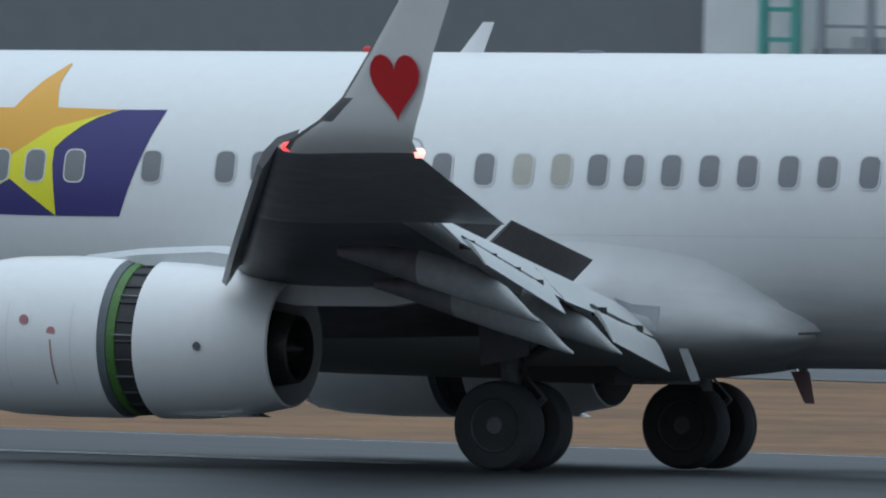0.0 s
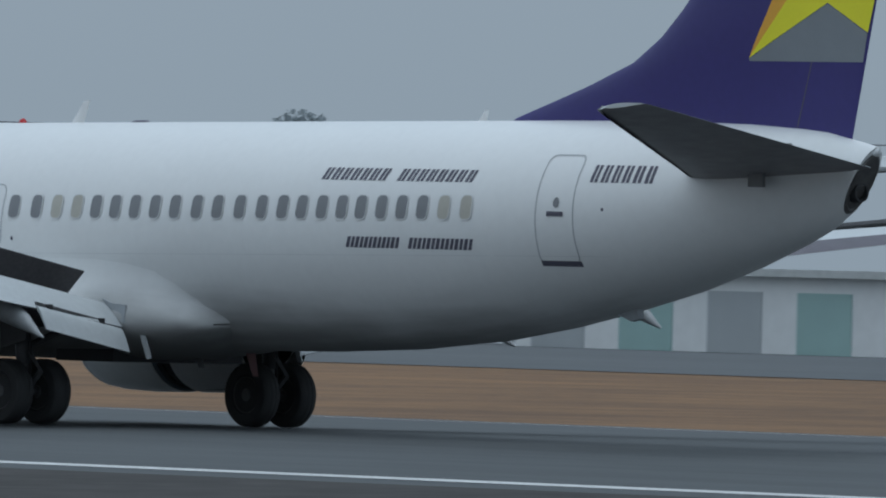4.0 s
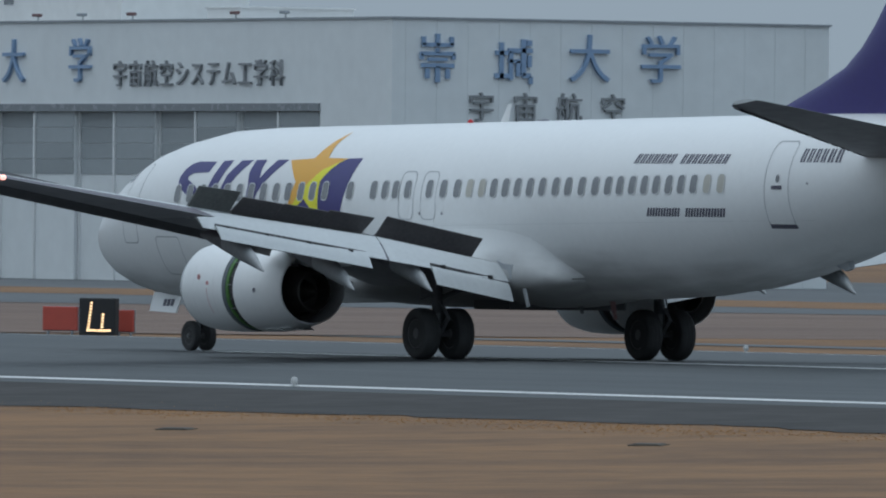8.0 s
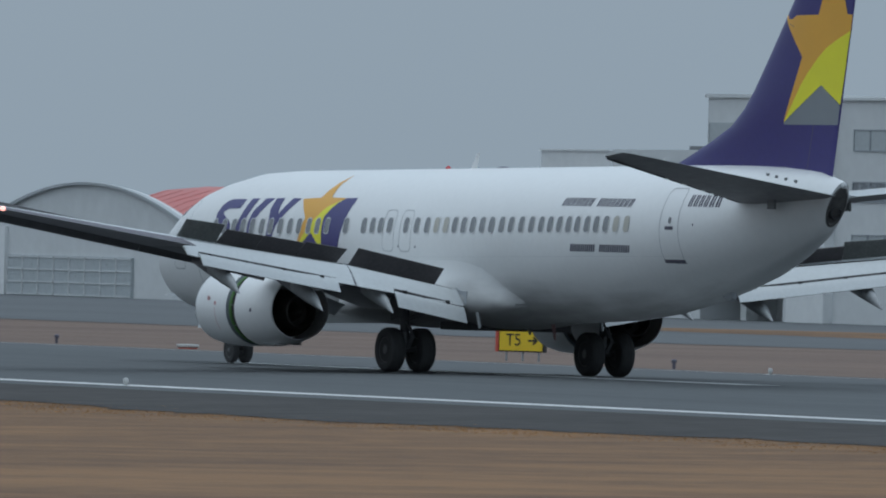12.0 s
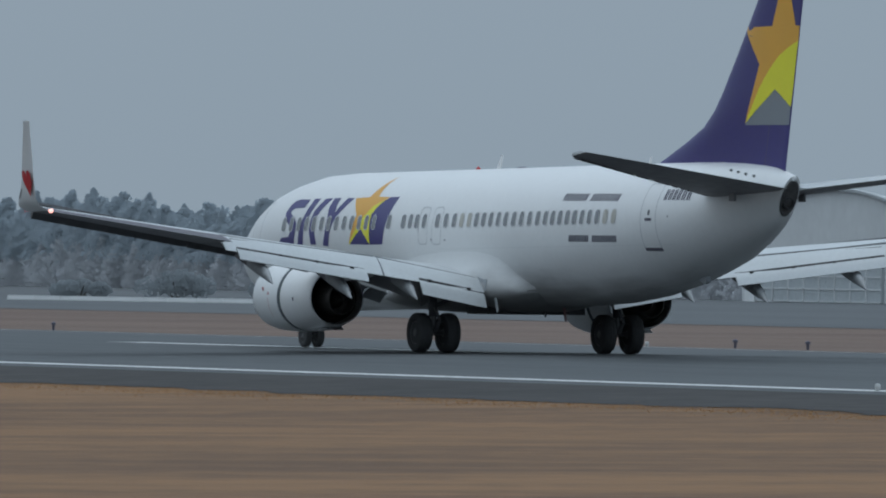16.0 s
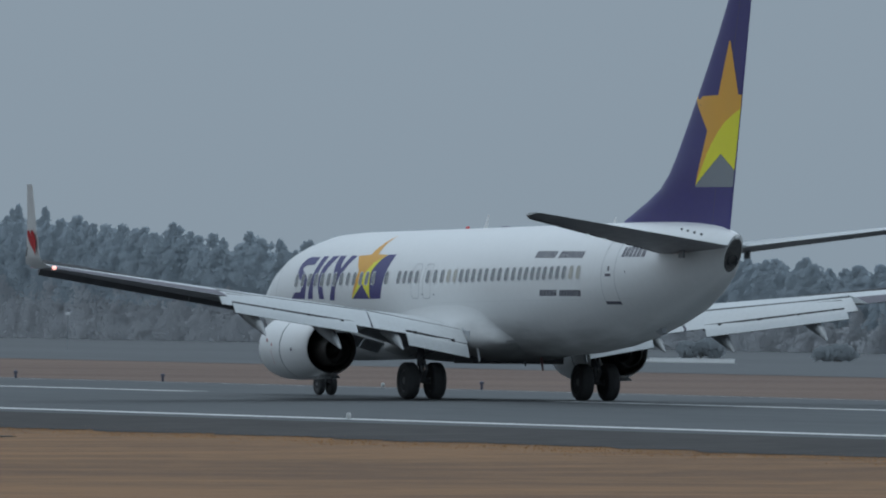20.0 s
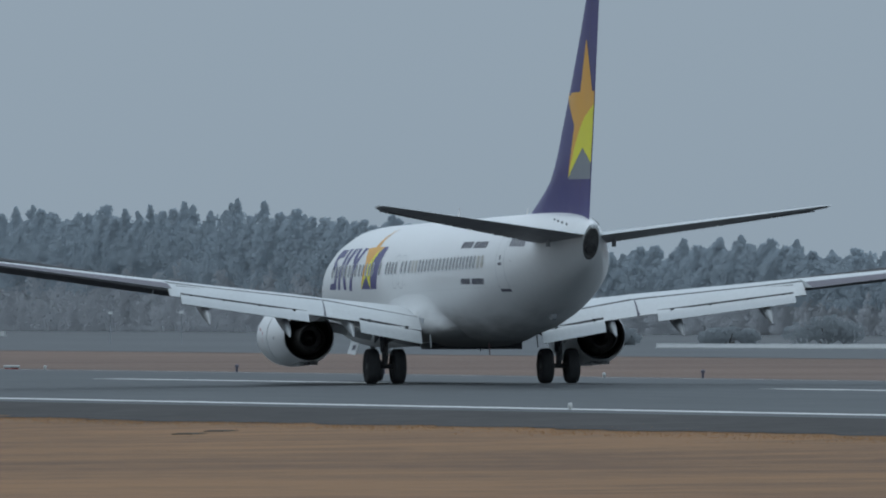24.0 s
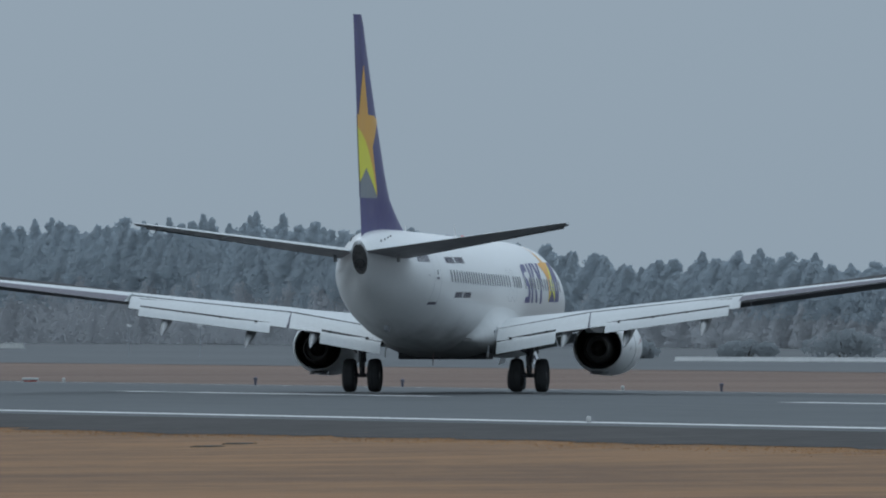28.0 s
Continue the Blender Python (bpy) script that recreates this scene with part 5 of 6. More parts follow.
for k, cy in enumerate((392.7, 397.4, 402.0, 406.4)):
    if k < 2:
        for dy, dz, w, h in SIGN_STROKES[k]:
            slab(hangar, "sign_bar", SIGNBLUE, 30.04, 30.16, cy - 390 + dy - w / 2, cy - 390 + dy + w / 2, 11.8 + dz - h / 2, 11.8 + dz + h / 2)
    else:
        lettering("sign_letter", "大学"[k - 2], 2.7, 0.1, SIGNBLUE, hangar, pose(30.14, cy - 390, 11.8, 0, 0, 90), "blue sign letter")
for k, ch in enumerate("宇宙航空"):
    lettering("sign_letter", ch, 1.65, 0.08, SIGNDARK, hangar, pose(30.12, 395.4 - 390 + 2.7 * k, 9.25, 0, 0, 90), "dark grey sign letter")
for x, k in ((-705.2, 1), (-700.1, 0), (-689.5, 0), (-684.6, 1), (-679.2, 0), (-668.2, 0), (-663, 1)):
    lamp = thing("floodlight", x, 390.6, G0 + H + 0.12, "small dark floodlight on the hangar parapet", "floodlight", "parapet floodlights")
    part("bracket", tube(bmesh.new(), (0, 0, 0), (0, 0, 0.25), 0.04, n=6), POLE, lamp)
    slab(lamp, "housing", STRIPE if k == 0 else POLE, -0.30, 0.30, -0.25, 0.10, 0.22, 0.40, "dark lamp housing", 0.04)
pent = thing("roof_penthouse", -692.1, 396, G0 + H - 0.2, "pale concrete penthouse on the hangar roof", "penthouse")
slab(pent, "wall", PALEWALL, -7.5, 7.5, -3, 5, 0, 1.85)
slab(pent, "cap", PALEWALL, -7.6, 7.6, -3.1, 5.1, 1.85, 1.97)
slab(pent, "vent", DARKPANE, -5.4, -4.4, -3.06, -3.0, 1.3, 1.65)
slab(pent, "roof_rim", DOORGREY, -0.6, 5.0, -2.0, 3, 1.97, 2.1)
pent = thing("roof_penthouse", -673.6, 396, G0 + H - 0.2, "pale concrete penthouse on the hangar roof", "penthouse")
slab(pent, "wall", PALEWALL, -1.8, 1.8, -3, 4, 0, 0.95)
slab(pent, "cap", PALEWALL, -1.9, 1.9, -3.1, 4.1, 0.95, 1.05)

# office block joined to the hangar
office = thing("office_building", -738, 389, G0, "pale grey three-storey airport office with a glazed corner bay", "building")
slab(office, "wall", WALLGREY, 2, 27, 1.0, 20, 0, 12.7)
slab(office, "wall", WALLGREY, -23.6, -12.0, 3.0, 20, 0, 9.8)
slab(office, "wall", WALLGREY, -12.0, 2, 3.0, 20, 2.6, 9.8)
slab(office, "wall", WALLGREY, -5.9, 7.6, 0, 8, 9.0, 12.8)
slab(office, "parapet_cap", WALLGREY, -6.1, 7.8, -0.15, 8, 12.8, 13.0)
slab(office, "parapet_cap", WALLGREY, 7.8, 27, 0.8, 20, 12.7, 12.85)
slab(office, "canopy", PALEWALL, -6.0, 7.7, -0.5, 3, 8.46, 8.85, "pale balcony slab", 0.08)
slab(office, "canopy", DARKPANE, -11.0, -5.9, 1.5, 4, 9.8, 10.02)
slab(office, "glazed_bay", PALEPANE, -5.6, 2.9, -0.08, 0.0, 9.79, 11.36, "hazy band of glazing")
slab(office, "glazed_bay", DARKPANE, 3.0, 7.4, -0.08, 0.0, 9.79, 11.36, "dark band of glazing")
for k in range(4):
    slab(office, "mullion", POLE, -5.6 + 2.85 * k, -5.54 + 2.85 * k, -0.11, -0.08, 9.79, 11.36)
slab(office, "stair_tower", PALEWALL, 3.5, 8.0, 0.4, 1.0, 0, 8.4)
pane_row(office, (11.1, 13.1, 15.1, 17.1), 1.0, 9.80, 11.06, 1.99, PALEPANE)
pane_row(office, (22.2, 25.65), 1.0, 9.68, 10.68, 1.65)
pane_row(office, (11.1, 13.1, 15.1, 17.1), 1.0, 6.91, 8.10, 1.99)
pane_row(office, (22.2, 25.65), 1.0, 6.81, 7.78, 1.65)
pane_row(office, (11.1, 13.1, 15.1, 17.1, 22.2, 25.65), 1.0, 3.9, 5.1, 1.9, PALEPANE)
pane_row(office, (-19.7, -13.5, -5.0), 3.0, 6.21, 7.54, 3.0)
pane_row(office, (-19.7, -13.5), 3.0, 3.5, 4.8, 3.0)
slab(office, "door", DOORGREY, -22.7, -21.0, 2.94, 3.0, 0, 1.4)
slab(office, "downpipe", PALEWALL, -20.85, -20.65, 2.88, 3.0, 0, 1.7)
for x in (-7, -1):
    slab(office, "column", CONCRETE, x - 0.35, x + 0.35, 3.2, 3.9, 0, 2.6)
slab(office, "porch_wall", WALLGREY, -12, 2, 8, 8.2, 0, 2.6)
bm = bmesh.new()
prism(bm, [(13.0, 2, 12.7), (26.5, 2, 12.7), (26.5, 2, 14.0), (20.2, 2, 14.0)], (0, 6, 0))
part("stair_roof", bm, WALLGREY, office)
for a in (13.3, 15.6):
    bm = bmesh.new()
    prism(bm, [(a, 1.9, 12.75), (a + 3.2, 1.9, 13.95), (a + 4.6, 1.9, 14.1), (a + 2.0, 1.9, 12.9)], (0, 6, 0.12))
    part("glazed_slope", bm, BROWNROOF, office, "dark sloping rooflight")
for x, h in ((-6.5, 1.2), (-4.4, 3.2), (-2.6, 1.6), (-0.9, 2.9), (22.8, 3.0)):
    a = thing("roof_aerial", -738 + x, 393, G0 + 12.75, "thin rooftop radio aerial", "antenna", "roof aerials")
    part("mast", tube(bmesh.new(), (0, 0, 0), (0, 0, h), 0.06, 0.03, n=6), POLE, a)
    part("foot", box(bmesh.new(), -0.15, 0.15, -0.15, 0.15, 0, 0.12), POLE, a, smooth=False)

# windowless block and red-roofed terminal further along
blank = thing("storage_block", -772, 394, G0, "pale windowless concrete block beside the office", "building")
slab(blank, "wall", PALEWALL, -2.8, 6.2, 0, 8, 0, 9.7)
slab(blank, "parapet_cap", PALEWALL, -2.9, 6.3, -0.1, 8.1, 9.7, 9.8)
slab(blank, "downpipe", POLE, 5.85, 6.05, -0.12, 0, 0.0, 8.8)
mast = thing("lattice_mast", -773.0, 392, G0, "slim grey lattice mast carrying a dark shield", "mast")
for k in range(2):
    for j in range(2):
        part("leg", tube(bmesh.new(), (2.1 * k, 0.8 * j, 0), (2.1 * k, 0.8 * j, 5.4), 0.09, n=6), POLE, mast)
for k in range(6):
    part("rung", tube(bmesh.new(), (0, 0, 0.6 + 0.9 * k), (2.1, 0, 0.6 + 0.9 * k), 0.06, n=5), POLE, mast)
for k in range(3):
    part("brace", tube(bmesh.new(), (0, 0, 0.6 + 1.8 * k), (2.1, 0, 1.5 + 1.8 * k), 0.045, n=5), POLE, mast)
bm = bmesh.new()
prism(bm, [(-0.3, -0.15, 5.3), (2.4, -0.15, 5.3), (2.3, -0.15, 6.6), (2.0, -0.15, 6.8), (0.7, -0.15, 6.8), (0.3, -0.15, 6.5)], (0, 0.9, 0))
part("shield", bm, DARKPANE, mast, "dark rounded shield")
box_teal = thing("storage_container", -747, 375, G0, "pale teal storage container on the apron", "container")
slab(box_teal, "body", TEALPALE, -2.6, 2.6, 0, 2.2, 0.05, 1.05)
slab(box_teal, "lid", PALEWALL, -2.65, 2.65, -0.05, 2.25, 1.05, 1.12)
slab(box_teal, "skid", POLE, -2.4, 2.4, 0.2, 2.0, 0, 0.05)

red = thing("red_roof_building", -806, 408, G0, "long low pale building with a curved red metal roof", "building")
def red_end(y):
    """The slanted gable end of the red-roofed building."""
    return -12.3 - 2.0 * y


bm = bmesh.new()
prism(bm, [(-60, 0, 0), (red_end(0), 0, 0), (red_end(16), 16, 0), (-60, 16, 0)], (0, 0, 4.9))
part("wall", bm, PALEWALL, red, "pale rendered wall", False)
ROOFLINE = ((-0.8, 4.9), (2, 6.2), (5, 7.1), (8, 7.4), (11, 7.1), (14, 6.2), (16.8, 4.9))
bm = bmesh.new()
loft(bm, [[(-60.5, y, z) for y, z in ROOFLINE], [(red_end(y) + 0.4, y, z) for y, z in ROOFLINE]])
part("roof", bm, REDROOF, red, "red curved metal roof, paled with painted haze")
for k in range(18):
    bm = bmesh.new()
    prism(bm, [(-60 + 2.05 * k, y, z + 0.01) for y, z in ((-0.8, 4.9), (2, 6.2), (5, 7.1), (5, 7.12), (2, 6.22), (-0.8, 4.92))], (0.08, 0, 0))
    part("roof_seam", bm, REDROOF, red)
pane_row(red, [-57 + 3.2 * k for k in range(13)], 0.0, 1.7, 3.0, 1.6, PALEPANE)
slab(red, "fascia", DOORGREY, -60.4, -14.6, -0.9, -0.7, 4.5, 4.9)

arch = thing("arched_hangar", -843, 396, G0, "grey arched-roof hangar with glazed front doors", "hangar")
pts = [(14.4 * u, 4.9 + 2.35 * (1 - u * u)) for u in np.linspace(1, -1, 21)]
bm = bmesh.new()
loft(bm, [[(x, y, z) for x, z in [(14.4, 0)] + pts + [(-14.4, 0)]] for y in (0.3, 0.9)])
part("shell", bm, WALLGREY, arch, "grey vaulted shell")
bm = bmesh.new()
prism(bm, [(x * 1.008, 0.0, z + 0.10) for x, z in pts] + [(x * 0.992, 0.0, z - 0.06) for x, z in pts[::-1]], (0, 0.4, 0))
part("roof_edge", bm, DOORGREY, arch, "dark rounded roof edge")
slab(arch, "door_frame", PALEWALL, -13.5, -12.0, 0.05, 0.3, 0, 4.4)
for k in range(8):
    leaf = slab(arch, "glazed_door", PALEPANE, -11.6 + 2.35 * k, -9.4 + 2.35 * k, 0.1, 0.3, 0, 2.6, "pale glazed door leaf")
    for r in range(4):
        slab(leaf, "glazing_bar", WALLGREY, -11.6 + 2.35 * k, -9.4 + 2.35 * k, 0.04, 0.1, 0.05 + 0.8 * r, 0.13 + 0.8 * r)
    slab(leaf, "glazing_bar", WALLGREY, -11.66 + 2.35 * k, -11.54 + 2.35 * k, 0.04, 0.1, 0, 2.6)

# first stretch: dark hall, pale hall with teal steelwork, long white terminal
hall = thing("dark_hall", -184.5, 400, G0, "large dark grey clad industrial hall", "hall")
slab(hall, "wall", surface("dark_grey_cladding", (0.17, 0.18, 0.19), 0.7, vary=0.08, scale=0.12, fine=1.2), -17.0, 9.0, 0, 30, 0, 14.5)
slab(hall, "parapet_cap", DOORGREY, -17.1, 9.1, -0.1, 30, 14.5, 14.7)
slab(hall, "plinth", CONCRETE, -17.05, 7.05, -0.08, -0.005, 0, 0.8)
pale = thing("pale_hall", -168, 398, G0, "pale grey hall with teal steel frame outside", "hall")
slab(pale, "wall", PALEWALL, -8.0, 12, 0, 26, 0, 13.5)
for x in (-5.6, -4.55):
    slab(pale, "teal_column", TEAL, x - 0.1, x + 0.1, -1.2, -0.85, 0, 13)
for k in range(5):
    slab(pale, "teal_beam", TEAL, -5.45, -4.7, -1.12, -0.92, 8.2 + 0.9 * k, 8.34 + 0.9 * k)
for x in (-3.8, -2.2):
    slab(pale, "service_mast", POLE, x - 0.12, x + 0.12, -1.0, -0.8, 0, 12.5)
slab(pale, "walkway", POLE, -4.1, 2, -0.75, -0.1, 8.75, 8.95)
slab(pale, "duct", DOORGREY, -2.9, -1.2, -0.7, -0.1, 8.96, 9.3)
slab(pale, "pipe", POLE, -3.9, -1.0, -0.78, -0.7, 9.55, 9.65)

term = thing("white_terminal", -263, 390, G0, "long white concrete terminal with dark openings and roof plant", "building")
bm = bmesh.new()
prism(bm, [(20.6, 0.3, 0), (33.8, 0.3, 0), (19.8, 24, 0), (6.6, 24, 0)], (0, 0, 10.2))
part("wall", bm, PALEWALL, term, "plain white end wall", False)
slab(term, "wall", PALEWALL, -37, 20.5, 0.7, 24, 8.95, 10.2)
slab(term, "wall", BROWNROOF, -36.5, 20.4, 2.5, 23.8, 0, 8.9, "dark red-brown recessed openings")
for k in range(12):
    slab(term, "column", PALEWALL, 20.2 - 4.9 * k - 0.32, 20.2 - 4.9 * k + 0.32, 0.35, 1.2, 0, 10.0)
for k in range(11):
    slab(term, "fascia", PALEWALL, 15.7 - 4.9 * k, 19.8 - 4.9 * k, 0.55, 0.95, 8.62, 8.94)
slab(term, "cornice", PALEWALL, -37.2, 20.6, 0.3, 24, 10.2, 10.3)
for k in range(3):
    slab(term, "sign_bar", SIGNPALE, 25.24 + 0.85 * k, 25.92 + 0.85 * k, 0.2, 0.3, 9.08, 9.96)
for k in range(8):
    slab(term, "sign_bar", SIGNPALE, 28.0 + 0.465 * k, 28.38 + 0.465 * k, 0.2, 0.3, 9.12, 9.73)
plant = thing("roof_plant", -273, 396, G0 + 10.3, "large dark louvred plant box on the terminal roof", "plant room")
slab(plant, "casing", surface("dark_plant_cladding", (0.07, 0.075, 0.08), 0.6, vary=0.15, scale=0.3), -17, 3.0, 0, 8, 0.1, 3.2)
slab(plant, "louvre_box", DOORGREY, 3.4, 8.6, 0, 6, 0.1, 3.2)
for k in range(9):
    slab(plant, "louvre", POLE, 3.4, 8.6, -0.15, 0, 0.35 + 0.32 * k, 0.5 + 0.32 * k)
for k in range(6):
    slab(plant, "foot", CONCRETE, -16 + 4 * k, -15.4 + 4 * k, 0.5, 2, -0.02, 0.12)
for x, y, h in ((-250.5, 393, 3.0), (-246.8, 393, 2.6), (-244.4, 393, 0.55), (-243.3, 393, 1.3)):
    a = thing("roof_aerial", x, y, G0 + 10.3, "thin rooftop radio aerial", "antenna", "roof aerials")
    part("mast", tube(bmesh.new(), (0, 0, 0), (0, 0, h), 0.07, n=6), POLE, a)
    part("crossbar", tube(bmesh.new(), (-0.5, 0, h * 0.7), (0.5, 0, h * 0.7), 0.05, n=6), POLE, a)
for x in (-241.3, -239.6, -255.0):
    v = thing("roof_vent", x, 393, G0 + (10.2 if x > -243 else 10.3), "small dark ventilator box on the terminal roof", "ventilator", "roof ventilators")
    slab(v, "box", DARKPANE, -0.34, 0.34, -0.3, 0.3, 0.24, 0.52)
    slab(v, "curb", CONCRETE, -0.26, 0.26, -0.25, 0.25, 0, 0.24)

for x, y, h, r in ((-247, 384, 26, 0.34), (-310, 390, 28, 0.36)):
    p = thing("apron_light_mast", x, y, G0, "tall grey apron floodlight mast", "mast", "apron masts")
    part("pole", tube(bmesh.new(), (0, 0, 0), (0, 0, h), r, r * 0.6, n=14), POLE, p)
    part("collar", tube(bmesh.new(), (0, 0, 9.7), (0, 0, 9.9), r * 1.25, n=14), POLE, p)
    part("base", tube(bmesh.new(), (0, 0, 0), (0, 0, 0.5), r * 1.7, n=14), CONCRETE, p)
    part("headframe", box(bmesh.new(), -1.4, 1.4, -0.3, 0.3, h - 0.2, h + 0.6), POLE, p, smooth=False)


def power_pole(x, y, h):
    p = thing("utility_pole", x, y, G0, "distant utility pole with cross-arms", "pole", "utility poles")
    part("pole", tube(bmesh.new(), (0, 0, 0), (0, 0, h), 0.13, 0.09, n=8), POLE, p)
    for k in range(1):
        part("cross_arm", tube(bmesh.new(), (-0.75, 0, h - 0.3 - 0.6 * k), (0.75, 0, h - 0.3 - 0.6 * k), 0.05, n=6), POLE, p)
    for k in (-0.65, 0, 0.65):
        part("insulator", tube(bmesh.new(), (k, 0, h - 0.28), (k, 0, h - 0.12), 0.05, n=6), POLE, p)


for x, y, h in ((-318, 430, 10.0), (-296, 388, 10.5), (-533.6, 430, 10.2), (-356, 440, 9.6), (-417, 445, 9.4), (-470, 440, 9.6), (-525.6, 401, 9.0)):
    power_pole(x, y, h)


def pylon(x, y, h):
    """A lattice pylon: four legs, rings and diagonals."""
    p = thing("lattice_pylon", x, y, G0, "grey steel lattice power pylon", "pylon")
    def leg(i, z):
        w = lerp(z, (0, 11, h), (1.6, 0.95, 0.45))
        return Vector(((-w, w, w, -w)[i], (-w, -w, w, w)[i], z))
    for i in range(4):
        part("leg", tube(bmesh.new(), leg(i, 0), leg(i, h), 0.11, 0.07, n=6), PYLONGREY, p)
    levels = [h * k / 9 for k in range(10)]
    for a, b in zip(levels, levels[1:]):
        for i in range(4):
            j = (i + 1) % 4
            for p0, p1, r in ((leg(i, b), leg(j, b), 0.06), (leg(i, a), leg(j, b), 0.05), (leg(j, a), leg(i, b), 0.05)):
                part("brace", tube(bmesh.new(), p0, p1, r, n=5), PYLONGREY, p)
    for z in (h * 0.72, h * 0.86):
        part("cross_arm", tube(bmesh.new(), (-4, 0, z), (4, 0, z), 0.12, n=6), PYLONGREY, p)


pylon(-236.2, 428, 26)


def cable(pts, sag, r):
    bm = bmesh.new()
    n = 14
    rings = []
    for k in range(n + 1):
        u = k / n
        q = Vector(pts[0]).lerp(Vector(pts[1]), u) - Vector((0, 0, sag * 4 * u * (1 - u)))
        rings.append([q + Vector((0, r * math.cos(a), r * math.sin(a))) for a in (0.8, 2.4, 3.9, 5.5)])
    loft(bm, rings)
    return part("cable", bm, WIRE, None)


for z in (9.4, 10.0, 10.7):
    for a, b in (((-237, 429, z), (-160, 434, z)), ((-320, 432, z), (-237, 429, z))):
        tagged(cable((a, b), 0.6, 0.03), "thin sagging dark power cable", "cable", "power cables")
for a, b in (((-356, 440, 9.2), (-318, 430, 9.6)), ((-318, 430, 9.6), (-296, 388, 10.2)), ((-417, 445, 9.0), (-356, 440, 9.2)), ((-470, 440, 9.2), (-417, 445, 9.0)), ((-533.6, 430, 9.8), (-470, 440, 9.2))):
    tagged(cable((a, b), 0.7, 0.03), "thin sagging dark power cable", "cable", "power cables")

# control tower and small buildings near five seconds
tw = thing("control_tower", -522, 402, G0, "pale hazy airport tower block with roof aerials", "tower")
slab(tw, "wall", PALEWALL, -1.9, -0.2, 0, 1.7, 0, 11.6)
slab(tw, "wall", PALEWALL, -9.0, -5.2, 0.5, 1.7, 0, 10.2)
slab(tw, "wall", PALEWALL, -5.2, -1.92, 0.8, 1.7, 0, 9.2)
slab(tw, "cap", PALEWALL, -1.95, -0.15, -0.05, 1.75, 11.6, 11.7)
slab(tw, "roof_box", DOORGREY, -8.95, -7.9, 0.5, 1.2, 10.2, 10.5)
slab(tw, "vent", WALLGREY, -1.5, -0.7, -0.04, 0, 10.2, 10.5)
part("aerial", tube(bmesh.new(), (-1, 1, 11.7), (-1, 1, 13.2), 0.05, n=6), POLE, tw)
low = thing("low_shed", -514, 396, G0, "low dark shed beside the tower", "shed")
slab(low, "wall", DOORGREY, -1.15, -0.1, 0, 0.9, 0, 8.85)
slab(low, "roof", POLE, -1.2, -0.05, -0.05, 0.95, 8.85, 8.95)
for x, w, h in ((-444, 26, 3.3), (-474, 20, 2.9), (-405, 30, 3.0)):
    s = thing("freight_shed", x, 392, G0, "low pale freight shed with teal roller doors", "shed", "freight sheds")
    slab(s, "wall", PALEWALL, -w / 2, w / 2, 0, 10, 0, h)
    slab(s, "roof", CONCRETE, -w / 2 - 0.4, w / 2 + 0.4, -0.5, 10.4, h, h + 0.3)
    for k in range(int(w // 5)):
        # the doors' teal is paled to carry distance haze
        slab(s, "roller_door", TEALPALE if k % 2 else DOORGREY, -w / 2 + 1 + 5 * k, -w / 2 + 4 + 5 * k, -0.05, 0, 0, h - 0.6)


# ---- trees ----
def leaf_cloud(rng, centres, radii, count, size):
    """Many small bent leaf clumps scattered over ellipsoids: vertices and triangles."""
    idx = rng.integers(0, len(centres), count)
    d = rng.normal(size=(count, 3))
    d /= np.linalg.norm(d, axis=1)[:, None]
    p = centres[idx] + d * radii[idx] * (0.55 + 0.5 * rng.random((count, 1)))
    a, b = rng.normal(size=(count, 3)), rng.normal(size=(count, 3))
    a /= np.linalg.norm(a, axis=1)[:, None]
    b /= np.linalg.norm(b, axis=1)[:, None]
    s = size * (0.6 + 0.8 * rng.random((count, 1)))
    v = np.stack([p + a * s, p + b * s, p - a * s * 0.8, p - b * s * 0.9], 1).reshape(-1, 3)
    return v


def cloud_mesh(name, verts, mat):
    n = len(verts) // 4
    me = bpy.data.meshes.new(name)
    me.from_pydata(verts.tolist(), [], [(4 * i, 4 * i + 1, 4 * i + 2, 4 * i + 3) for i in range(n)])
    me.materials.append(mat)
    return me


def crown(rng, h, w, pine, low=False):
    """Centres and radii of the boughs of one tree."""
    c, r = [], []
    if pine:
        k = int(8 + h * 1.1)
        for i in range(k):
            u = i / (k - 1)
            z = h * (0.28 + 0.70 * u)
            spread = w * (1 - u) ** 0.8 * 0.42 + 0.15
            ang = rng.random() * 6.28
            c.append((math.cos(ang) * spread * 0.6, math.sin(ang) * spread * 0.6, z))
            r.append((spread * 0.9 + 0.25, spread * 0.9 + 0.25, h * 0.065 + 0.18))
    elif pine is None:
        k = 40
        for i in range(k):
            u = i / (k - 1)
            z = h * (0.40 + 0.58 * u)
            spread = w * 0.5 * math.sin(math.pi * (0.22 + 0.76 * u)) ** 0.8
            ang = rng.random() * 6.28
            c.append((math.cos(ang) * spread * 0.6, math.sin(ang) * spread * 0.6, z))
            q = spread * (0.3 + 0.5 * rng.random()) + 0.06
            r.append((q, q, 0.2 + 0.6 * q))
    else:
        k = 11
        for i in range(k):
            ang, u = rng.random() * 6.28, rng.random()
            rad = w * 0.36 * math.sqrt(rng.random())
            z = h * ((0.15 if low else 0.42) + (0.77 if low else 0.50) * u)
            c.append((math.cos(ang) * rad, math.sin(ang) * rad, z))
            q = w * (0.16 + 0.13 * rng.random())
            r.append((q, q, q * 0.75))
    return np.array(c), np.array(r)


